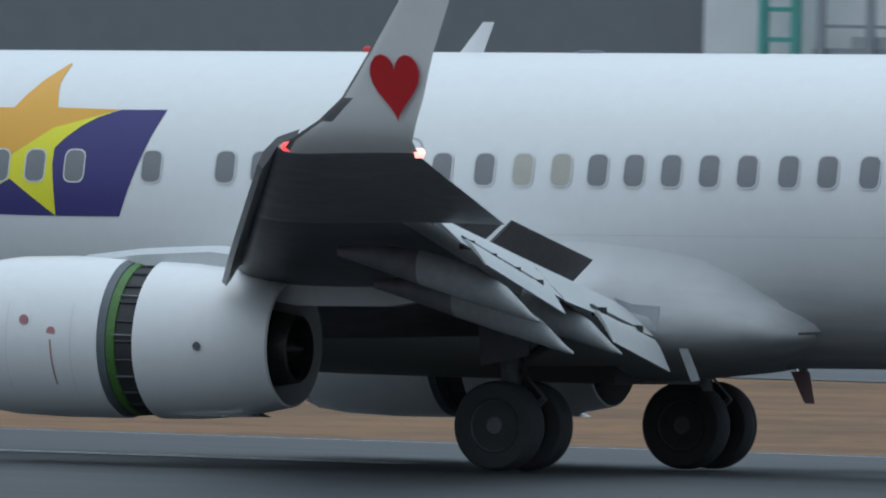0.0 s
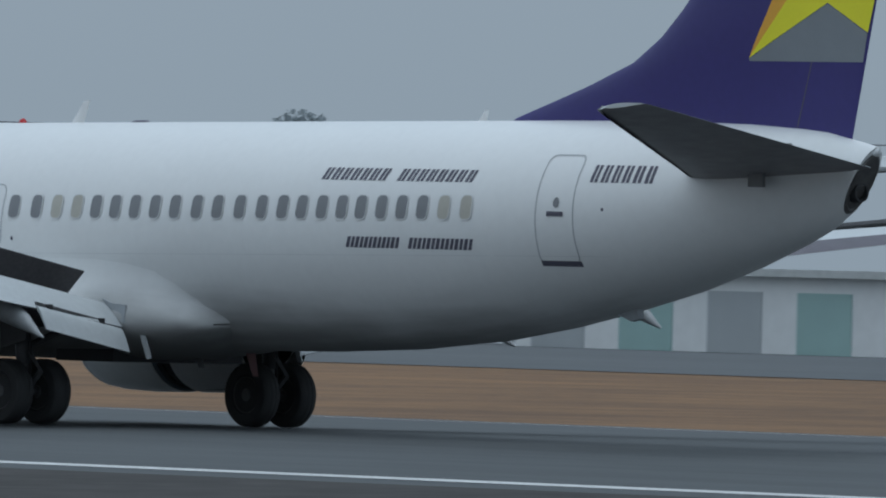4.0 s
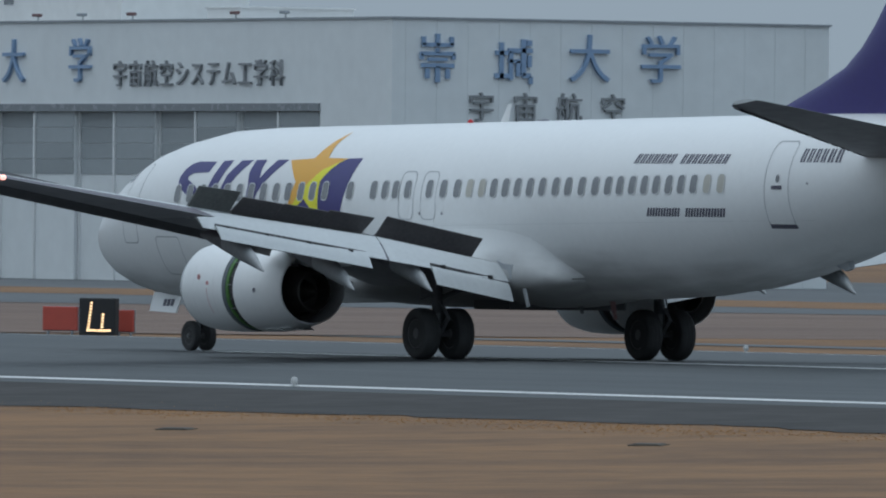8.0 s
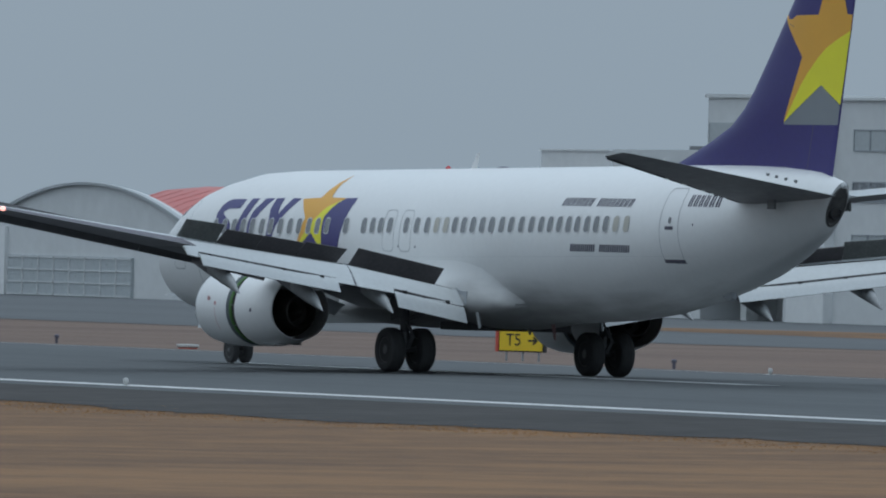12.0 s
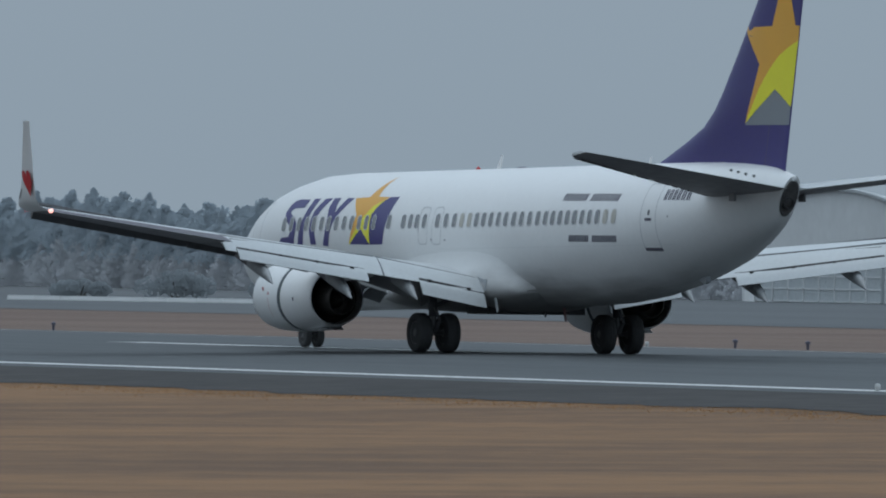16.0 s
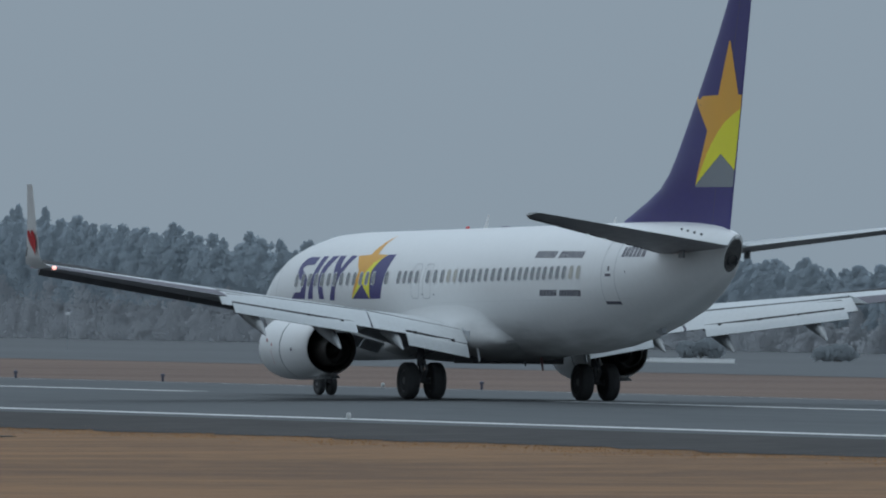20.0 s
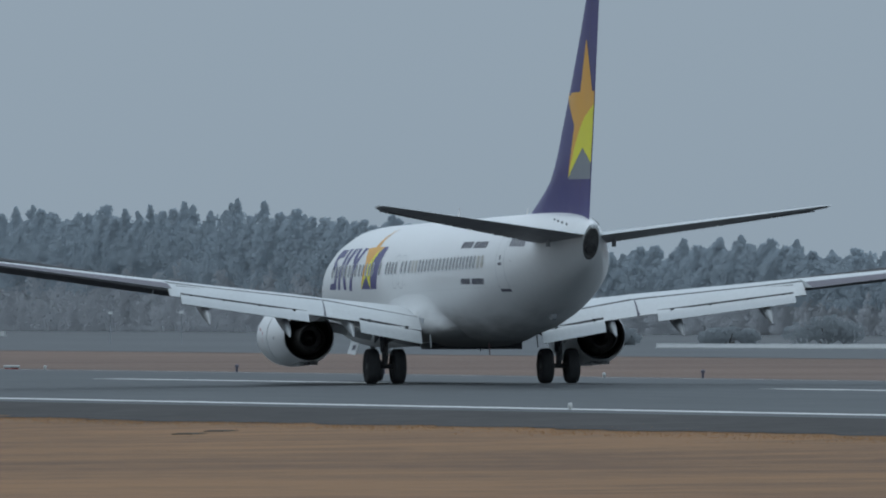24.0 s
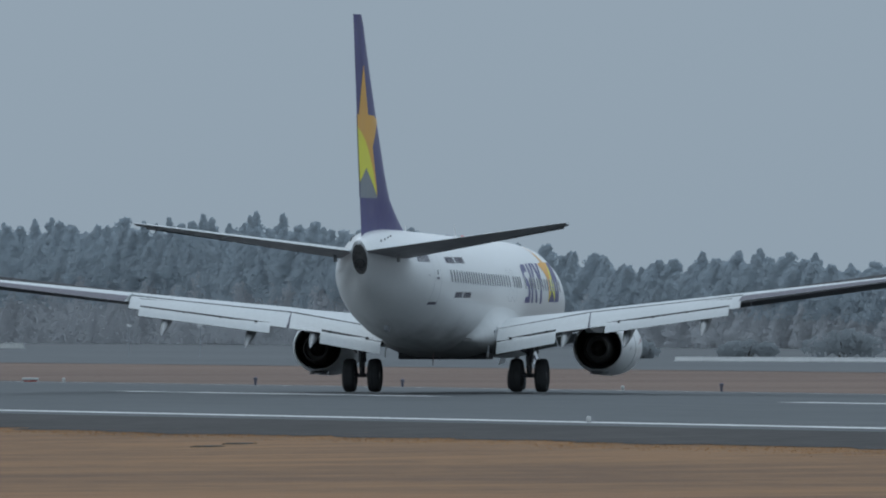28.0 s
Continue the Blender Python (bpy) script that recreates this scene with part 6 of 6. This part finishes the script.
def tree(x, y, h, w, pine, seed, group, leaf=None, label="dark evergreen tree with an uneven crown", leaves=4200, low=False):
    rng = np.random.default_rng(seed)
    t = thing("tree", x, y, G0, label, "tree", group)
    bm = bmesh.new()
    tube(bm, (0, 0, -0.1), (0.1, 0, h * 0.55), 0.05 * w + 0.06, 0.03 * w, n=7)
    tube(bm, (0.1, 0, h * 0.55), (0, 0.1, h * 0.93), 0.03 * w, 0.02, n=6)
    for k in range(5):
        a = k * 1.4 + seed
        z = h * (0.4 + 0.1 * k)
        tube(bm, (0.05, 0, z), (math.cos(a) * w * 0.3, math.sin(a) * w * 0.3, z + h * 0.12), 0.05, 0.02, n=5)
    part("trunk", bm, leaf or BARK, t)
    c, r = crown(rng, h, w, pine, low)
    ob = new("crown", cloud_mesh("crown", leaf_cloud(rng, c, r, leaves, (0.09 + 0.009 * h) * (1 if leaves > 3000 else 0.45)), leaf or FOLIAGE))
    ob.parent = t


# trees behind the first stretch
tree(-248.1, 425, 9.95, 2.6, True, 77, "trees beyond the apron")
row = random.Random(5)
spots = []
for x0, x1, top, step in ((-252.5, -245.8, 10.2, 1.5), (-244.9, -242.3, 10.6, 1.3), (-241.8, -240.2, 10.0, 1.2), (-239.6, -237.4, 10.2, 1.1), (-230.5, -228.6, 9.3, 1.2), (-227.8, -223.4, 10.4, 1.3), (-222.6, -220.4, 9.9, 1.2), (-219.6, -217.2, 9.7, 1.2), (-262, -253.5, 10.0, 1.8)):
    x = x0
    while x < x1:
        u = (x - x0) / (x1 - x0)
        spots.append((x, top * (0.90 + 0.10 * math.sin(math.pi * u)) + row.uniform(-0.5, 0.3), row.uniform(2.6, 4.2)))
        x += step * row.uniform(0.7, 1.3)
for k, (x, h, w) in enumerate(spots):
    tree(x, 425 + (k % 3) * 2, h * (1.10 if x > -245 else 1.03) + 0.3, w * 1.25, False, k, "trees beyond the apron")
for k, (pan, h, w) in enumerate([(48.6, 8.6, 6), (48.3, 8.9, 5), (48.0, 9.4, 6), (47.8, 8.4, 5), (52.70, 10.3, 3.4), (52.80, 10.9, 4.2), (52.90, 10.7, 4.0), (52.98, 10.2, 3.0), (53.1, 8.2, 5), (55.9, 8.6, 5), (56.1, 9.0, 5), (56.5, 8.8, 4), (55.6, 8.6, 4), (55.3, 8.0, 4)]):
    tree(-math.tan(radians(pan)) * 430, 430 + (k % 2) * 4, h, w, False, 40 + k, "trees beyond the apron")
for k, (x, h, w) in enumerate([(-531.6, 9.2, 2.2), (-530.0, 9.7, 2.4), (-528.6, 9.3, 2.2)]):
    tree(x, 398 - k, h, w, False, 60 + k, "trees beyond the apron")
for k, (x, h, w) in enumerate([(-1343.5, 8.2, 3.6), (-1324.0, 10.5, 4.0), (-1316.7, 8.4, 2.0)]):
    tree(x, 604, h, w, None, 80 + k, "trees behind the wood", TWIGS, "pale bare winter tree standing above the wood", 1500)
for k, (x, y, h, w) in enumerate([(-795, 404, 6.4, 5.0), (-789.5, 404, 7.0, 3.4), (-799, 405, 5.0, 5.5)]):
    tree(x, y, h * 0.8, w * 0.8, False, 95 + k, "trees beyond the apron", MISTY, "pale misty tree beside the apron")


for k in range(12):
    y = 474 + 3 * (k % 3)
    tree(-math.tan(radians(63.14 + 0.032 * k)) * y, y, 3.0 if k % 2 else 5.4, 3.6, False, 110 + k, "trees beyond the apron", DARKBUSH, "dull winter tree beyond the apron", low=True)

# the long wood at the far end
PANS = [65.2, 66.0, 66.5, 67.0, 67.25, 67.5, 67.8, 68.0, 68.2, 68.4, 68.6, 69.0, 69.4, 69.75, 70.1, 70.4, 70.8, 71.6, 73]
ELS = [0.10, 0.14, 0.16, 0.20, 0.16, 0.19, 0.22, 0.19, 0.16, 0.20, 0.23, 0.27, 0.32, 0.35, 0.35, 0.34, 0.31, 0.30, 0.30]


def wood_top(pan, y):
    return 3.3 + math.tan(radians(lerp(pan, PANS, ELS))) * y / math.cos(radians(pan))


FACING = radians(69)


def sprays(rng, centres, radii, count, size):
    """Hanging leaf sprays over ellipsoids: four-cornered pieces that stand about upright and face outwards."""
    idx = rng.integers(0, len(centres), count)
    d = rng.normal(size=(count, 3))
    d /= np.linalg.norm(d, axis=1)[:, None]
    p = centres[idx] + d * radii[idx] * rng.random((count, 1)) ** 0.4
    # broad side towards the airfield
    c, t = math.cos(FACING), math.sin(FACING)
    p = np.stack([p[:, 0] * c - p[:, 1] * t, p[:, 0] * t + p[:, 1] * c, p[:, 2]], 1)
    return leaf_pieces(rng, p, size)


def leaf_pieces(rng, p, size):
    count = len(p)
    th = FACING + 0.10 * rng.normal(size=(count, 1))
    a = np.concatenate([np.cos(th), np.sin(th), 0.10 * rng.normal(size=(count, 1))], 1)
    b = np.concatenate([0.06 * rng.normal(size=(count, 2)), np.ones((count, 1))], 1)
    s = size * (0.5 + 0.9 * rng.random((count, 1)))
    return np.stack([p + a * s, p + b * s, p - a * s * 0.8, p - b * s * 0.9], 1).reshape(-1, 3)


def boughs(rng, h, w, sharp, low):
    """Centres and radii of one crown from low to its tip; sharp crowns are cones, the others domes."""
    k = 12
    u = (np.arange(k) + 0.5) / k
    z = h * (low + (0.98 - low) * u)
    spread = 0.5 * w * np.clip(1 - u, 0.04, 1) ** (0.85 if sharp else 0.5)
    c = np.stack([spread * 0.30 * rng.normal(size=k), 0.06 * rng.normal(size=k), z], 1)
    q = spread * (0.8 + 0.3 * rng.random(k)) + 0.10
    return c, np.stack([q, 0.10 + 0.04 * q, 0.20 * q + h * (1 - low) * 0.07], 1)


def wood():
    """A closed edge of undergrowth and foliage, crowned by rows of single tree tops; the canopy falls off behind."""
    rng = np.random.default_rng(7)
    pans = np.arange(65.10, 72.8, 0.02)
    prof = [(402.9 + 0.02 * k, 0.08 * k) for k in range(10)] + [(403.2, 0.78), (403.6, 0.82), (406, 0.82), (430, 0.76), (470, 0.66), (540, 0.5), (612, 0.3)]
    grid = np.zeros((len(prof), len(pans), 3))
    for i, (yb, v) in enumerate(prof):
        for j, p in enumerate(pans):
            x0 = -math.tan(radians(p)) * 402
            y = yb + (0.22 * noise.noise((x0 * 0.35, v * 7, 0)) + 0.12 * noise.noise((x0 * 1.1, v * 18, 4))) * (v > 0)
            grid[i, j] = -math.tan(radians(p)) * y, y, G0 - 0.1 + wood_top(p, 402) * v * (1 + 0.07 * noise.noise((p * 6, 3, 1)) + 0.05 * noise.noise((p * 25, 3, 7)))
    w = len(pans)
    edge = 5
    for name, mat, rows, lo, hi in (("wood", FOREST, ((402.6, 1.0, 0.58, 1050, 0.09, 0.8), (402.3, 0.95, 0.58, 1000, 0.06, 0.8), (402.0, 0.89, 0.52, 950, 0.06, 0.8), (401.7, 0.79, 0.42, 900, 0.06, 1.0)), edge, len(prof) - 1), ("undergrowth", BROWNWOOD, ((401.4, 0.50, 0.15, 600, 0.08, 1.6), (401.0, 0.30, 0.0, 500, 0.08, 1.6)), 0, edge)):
        leaves = []
        for row, (yy, share, low, n, step, uneven) in enumerate(rows):
            pan = 65.12 + 0.03 * row
            while pan < 72.7:
                y = yy + rng.normal() * 0.12
                h = wood_top(pan, y) * share * (0.985 + uneven * (0.15 * rng.random() ** 1.3 - 0.07))
                c, r = boughs(rng, h, (2.2 + 2.2 * rng.random()) * (0.7 + 0.03 * h), rng.random() < 0.4, low)
                leaves.append(sprays(rng, c, r, n, 0.105) + np.array([-math.tan(radians(pan)) * y, y, G0]))
                pan += step * (0.7 + 0.9 * rng.random())
        # loose sprays that break the surface of the closed edge
        top = min(hi, 10)
        count = 9000 * (top - lo)
        k = rng.integers(lo, top, count), rng.integers(0, w - 1, count)
        a, b = rng.random((count, 1)), rng.random((count, 1))
        at = grid[k] + (grid[k[0] + 1, k[1]] - grid[k]) * a + (grid[k[0], k[1] + 1] - grid[k]) * b
        leaves.append(leaf_pieces(rng, at - np.array([0, 0.05, 0]), 0.07))
        leaves = np.concatenate(leaves)
        n, m = len(leaves) // 4, len(leaves)
        faces = np.arange(4 * n).reshape(-1, 4).tolist()
        faces += [(m + i * w + j, m + i * w + j + 1, m + (i + 1) * w + j + 1, m + (i + 1) * w + j) for i in range(lo, hi) for j in range(w - 1)]
        me = bpy.data.meshes.new(name)
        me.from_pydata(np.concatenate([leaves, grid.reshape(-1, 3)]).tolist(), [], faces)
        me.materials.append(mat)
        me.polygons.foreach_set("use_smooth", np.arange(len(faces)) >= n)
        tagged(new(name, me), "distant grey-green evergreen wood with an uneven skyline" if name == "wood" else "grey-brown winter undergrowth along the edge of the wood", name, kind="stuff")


wood()


def bush(pan, dist, w, h, seed):
    """A low rounded thicket of upright sprays round a few stems."""
    rng = np.random.default_rng(seed)
    x, y = -math.sin(radians(pan)) * dist, math.cos(radians(pan)) * dist
    b = thing("bush", x, y, G0, "low dull winter bush before the wood", "bush", "bushes before the wood")
    bm = bmesh.new()
    for k in range(4):
        a = 1.6 * k + seed
        tube(bm, (0.1 * math.cos(a), 0.1 * math.sin(a), -0.05), (math.cos(a) * w * 0.25, math.sin(a) * w * 0.25, h * 0.6), 0.05, 0.02, n=5)
    part("stems", bm, BARK, b)
    k = 9
    u = rng.random((k, 3)) - 0.5
    c = np.stack([u[:, 0] * w * 0.75, u[:, 1] * w * 0.4, h * (0.35 + 0.35 * (1 - (2 * u[:, 0]) ** 2) * rng.random(k))], 1)
    r = np.stack([np.full(k, w * 0.22), np.full(k, w * 0.16), np.full(k, h * 0.40)], 1)
    ob = new("foliage", cloud_mesh("foliage", sprays(rng, c, r, 1500, 0.10), DARKBUSH))
    ob.parent = b


for k, (pan, dist, w, h) in enumerate([(68.22, 868, 3.6, 1.1), (67.80, 872, 3.4, 1.2), (67.42, 880, 4.6, 1.7), (67.05, 876, 3.0, 1.2), (66.5, 850, 3.0, 1.0)]):
    bush(pan, dist, w, h, 200 + k)

# ---- signs, boards, small airfield things ----
def guidance_sign():
    s = thing("taxiway_sign", -407.6, 206.8, fall(206.8), "yellow taxiway guidance sign with black T5 and arrow on legs", "sign", rz=28)
    for x in (-0.62, 0, 0.62):
        part("leg", tube(bmesh.new(), (x, 0, 0), (x, 0, 0.36), 0.035, n=8), POLE, s)
    slab(s, "case", SIGNBLACK, -0.86, 0.86, -0.10, 0.10, 0.30, 1.00, "black sign case", 0.02)
    slab(s, "end_panel", SIGNRED, -0.98, -0.865, -0.11, 0.11, 0.30, 1.00, "red end panel")
    slab(s, "face", SIGNYELLOW, -0.82, 0.82, -0.115, -0.102, 0.34, 0.96, "bright yellow sign face")
    lettering("legend", "T5", 0.54, 0.004, SIGNBLACK, s, pose(-0.28, -0.121, 0.66), "black legend T5")
    bm = bmesh.new()
    prism(bm, [(0.28, -0.118, 0.63), (0.52, -0.118, 0.63), (0.44, -0.118, 0.54), (0.52, -0.118, 0.54), (0.66, -0.118, 0.66), (0.52, -0.118, 0.78), (0.44, -0.118, 0.78), (0.52, -0.118, 0.69), (0.28, -0.118, 0.69)], (0, -0.006, 0))
    part("arrow", bm, SIGNBLACK, s)


guidance_sign()


def distance_marker():
    s = thing("distance_marker", -350.5, 200.6, fall(200.6) - 0.02, "black runway distance marker with a lit amber 4", "sign", rz=30)
    for x in (-0.4, 0.4):
        part("leg", tube(bmesh.new(), (x, 0, 0), (x, 0, 0.2), 0.04, n=8), POLE, s)
    slab(s, "case", SIGNBLACK, -0.58, 0.58, -0.12, 0.12, 0.03, 1.06, "black marker case", 0.02)
    strokes = [(-0.17 - 0.012 * k, 0.92 - 0.085 * k) for k in range(9)] + [(-0.29 + 0.088 * k, 0.16) for k in range(9)] + [(0.20 - 0.008 * k, 0.60 - 0.085 * k) for k in range(5)]
    for x, z in strokes:
        slab(s, "digit_lamp", SIGNLIT, x - 0.03, x + 0.03, -0.135, -0.122, z - 0.03, z + 0.03)


distance_marker()


def board(x, y, w, h, mat, label, rz=30):
    s = thing("marker_board", x, y, fall(y), label, "marker board", "marker boards", rz)
    for a in (-w * 0.35, w * 0.35):
        part("leg", tube(bmesh.new(), (a, 0, 0), (a, 0, 0.2), 0.035, n=8), POLE, s)
    slab(s, "panel", mat, -w / 2, w / 2, -0.05, 0.05, 0.12, 0.12 + h, "", 0.015)
    slab(s, "rim", POLE, -w / 2 - 0.02, w / 2 + 0.02, 0.05, 0.07, 0.1, 0.14 + h)


board(-353.2, 200.9, 1.10, 0.66, SIGNRED, "faded red marker board on short legs")
board(-384.5, 208.6, 0.80, 0.62, SIGNRED, "faded red marker board on short legs")
board(-330, 246, 1.10, 0.66, SIGNYELLOW, "yellow marker board on short legs")
board(-350.8, 201.6, 0.55, 0.6, SIGNRED, "faded red marker board on short legs")
board(-172.0, 290, 0.62, 0.45, SIGNYELLOW, "yellow marker board on short legs")
board(-172.6, 290.2, 0.42, 0.45, SIGNRED, "faded red marker board on short legs")
for x, y in ((-449, 202.4), (-554, 194.9), (-424, 203.0)):
    u = thing("approach_light_unit", x, y, fall(y), "flat white and red light unit on the far verge", "light unit", "verge light units")
    slab(u, "housing", LAMPBODY, -0.45, 0.45, -0.2, 0.2, 0.06, 0.16, "white housing", 0.02)
    slab(u, "base", SIGNRED, -0.4, 0.4, -0.15, 0.15, 0, 0.06)
for x, y in ((-446.9, 202.4), (-434, 203), (-438.4, 202.4), (-495, 201), (-527, 191.6 + 3), (-520, 198), (-390, 203)):
    u = thing("verge_post", x, y, fall(y), "small dark marker post in the verge", "post", "verge posts")
    part("stem", tube(bmesh.new(), (0, 0, 0), (0, 0, 0.2), 0.05, n=8), INK, u)
    part("cap", lathe(bmesh.new(), [(0.2, 0.09), (0.28, 0.08), (0.32, 0.01)], (0, 0, 0), "x", 10), INK, u).rotation_euler = (0, -math.pi / 2, 0)
def barrier(name, x, y, x1, y1, h, label, mat):
    """A long low solid barrier of single panels on a kerb."""
    b = thing(name, x, y, G0, label, "barrier", "low barriers")
    run = math.hypot(x1 - x, y1 - y)
    rot = Matrix.Rotation(math.atan2(y1 - y, x1 - x), 4, "Z")
    n = max(1, round(run / 2.4))
    for k in range(n):
        bm = box(bmesh.new(), run * k / n + 0.02, run * (k + 1) / n - 0.02, -0.06, 0.06, 0.05, h)
        bmesh.ops.transform(bm, matrix=rot, verts=bm.verts)
        part("panel", bm, mat, b, smooth=False)
    bm = box(bmesh.new(), 0, run, -0.14, 0.14, 0, 0.05)
    bmesh.ops.transform(bm, matrix=rot, verts=bm.verts)
    part("kerb", bm, CONCRETE, b, smooth=False)


barrier("white_barrier", -765.4, 308, -741.1, 316, 0.27, "long low white barrier beyond the taxiway", PALEWALL)
barrier("concrete_barrier", -1040, 352, -1002, 352, 0.38, "long low grey concrete barrier beyond the taxiway", CONCRETE)

for pan, z in ((69.53, 1.95), (69.95, 1.66), (70.23, 1.62)):
    x, y = -900 * math.sin(radians(pan)), 900 * math.cos(radians(pan))
    m = thing("marker_post", x, y, G0, "small white board on a thin post before the wood", "marker post", "white marker posts", rz=pan)
    part("post", tube(bmesh.new(), (0, 0, 0), (0, 0, z - G0 - 0.08), 0.022, n=6), POLE, m)
    slab(m, "board", PALEWALL, -0.15, 0.15, -0.03, 0.0, z - G0 - 0.09, z - G0 + 0.09, "white board", 0.01)

# concrete pit covers in the near grass
for x, y in ((-158.9, 124.8), (-176.2, 127.5), (-178.2, 130.1), (-191.4, 127.4), (-199.3, 124.3), (-213.8, 123.9), (-226.2, 123.3), (-226.2, 124.2), (-339.2, 124.0), (-342.9, 126.2)):
    c = thing("pit_cover", x, y, fall(y), "dark concrete pit cover flush with the grass", "pit cover", "pit covers", rz=50)
    slab(c, "slab", surface("dark_pit_concrete", (0.075, 0.065, 0.055), 0.9, vary=0.3, scale=3) if "dark_pit_concrete" not in bpy.data.materials else bpy.data.materials["dark_pit_concrete"], -0.22, 0.22, -0.46, 0.46, -0.1, 0.025, "dark weathered slab", 0.02)
    slab(c, "rim", BARK, -0.27, 0.27, -0.55, 0.55, -0.1, 0.008)


def light_plane(x, y, rz, glider):
    """A parked glider or light aeroplane in parts."""
    p = thing("glider" if glider else "light_aircraft", x, y, G0, "small white glider parked on the grass" if glider else "small white high-wing light aircraft parked on the apron", "glider" if glider else "airplane", "parked light aircraft", rz)
    l, span, zc = (5.0, 6.2, 0.42) if glider else (2.1, 2.3, 0.4)
    rings = []
    for u, r in ((0, 0.05), (0.06, 0.22), (0.2, 0.34), (0.36, 0.32), (0.55, 0.16), (0.85, 0.12), (1.0, 0.06)):
        rings.append([(u * l - l * 0.3, r * math.cos(a), zc + r * math.sin(a) + 0.18 * u) for a in np.linspace(0, 2 * math.pi, 11)[:-1]])
    part("fuselage", loft(bmesh.new(), rings), WHITE, p)
    zw = zc + (0.18 if glider else 0.45)
    bm = bmesh.new()
    loft(bm, [[(c0, yy, zw + abs(yy) * 0.02), (c1, yy, zw + abs(yy) * 0.02), (c1, yy, zw + abs(yy) * 0.02 + 0.08), (c0, yy, zw + abs(yy) * 0.02 + 0.10)] for yy, c0, c1 in ((-span / 2, -0.1, 0.4), (0, -0.4, 0.8), (span / 2, -0.1, 0.4))])
    part("wing", bm, WHITE, p)
    part("tailplane", box(bmesh.new(), l * 0.62, l * 0.70, -0.6, 0.6, zc + (0.36 if glider else 0.3), zc + (0.41 if glider else 0.36)), WHITE, p, smooth=False)
    bm = bmesh.new()
    prism(bm, [(l * 0.55, -0.03, zc + 0.2), (l * 0.70, -0.03, zc + 0.2), (l * 0.71, -0.03, zc + 0.45), (l * 0.64, -0.03, zc + 0.45)], (0, 0.06, 0))
    part("fin", bm, WHITE, p)
    part("canopy", lathe(bmesh.new(), [(-0.9, 0.02), (-0.5, 0.16), (0.0, 0.2), (0.4, 0.08)], (0, 0, zc + 0.24), "x", 12), GLASS, p)
    for yy in ((0,) if glider else (-1.1, 1.1)):
        part("wheel", lathe(bmesh.new(), [(-0.07, 0.05), (-0.07, 0.2), (0.07, 0.2), (0.07, 0.05)], (0.1, yy, 0.2), "y", 14), TYRE, p)
        part("leg", tube(bmesh.new(), (0.1, yy, 0.2), (0.0, yy * 0.4, zc), 0.05, n=6), WHITE, p)


for x, y, rz, g in ((-743.3, 335, 182, True), (-707.6, 350, 168, True), (-727.2, 350, 178, True), (-708.3, 359, 200, False)):
    light_plane(x, y, rz, g)


# ---- motions ----
def motions():
    """Keys the airliner, its wheels, spoilers and reverser sleeves."""
    walk(PLANE, [(t, pose(x, y, 0, 0, 0, a)) for t, x, y, a in ROLL])
    # wheels turn with the distance rolled
    ts, xs, ys = ([r[k] for r in ROLL] for k in (0, 1, 2))
    dist, last, angle = [], None, 0.0
    for f in range(0, 28 * FPS + 1):
        t = f / FPS
        p = (lerp(t, ts, xs), lerp(t, ts, ys))
        step = 0.0 if last is None else math.hypot(p[0] - last[0], p[1] - last[1])
        last = p
        dist.append((t, step))
    for ob, r in WHEELS:
        angle, rows, home = 0.0, [], Matrix.Translation(ob.location)
        for t, step in dist:
            angle -= min(step / r, 1.45)
            rows.append((t, home @ Matrix.Rotation(angle, 4, "Y")))
        walk(ob, rows)
    for key, t0, t1 in (("near_spoilers", 12.95, 13.55), ("outer_spoilers", 13.6, 14.6)):
        for ob, at, axis, rise in MOVING[key]:
            rows = []
            for t, u in ((0, 1), (t0 - 0.4, 1), (t0, 1), ((t0 + t1) / 2, 0.5), (t1, 0), (t1 + 0.4, 0), (28, 0)):
                rows.append((t, Matrix.Translation(at) @ Matrix.Rotation(radians(rise * u), 4, axis)))
            walk(ob, rows)
    for ob in MOVING["sleeves"]:
        walk(ob, [(t, pose(s, 0, 0)) for t, s in ((0, 0.43), (14.6, 0.43), (15.2, 0.43), (15.9, 0.2), (16.6, 0.0), (17.2, 0.0), (28, 0.0))])


motions()
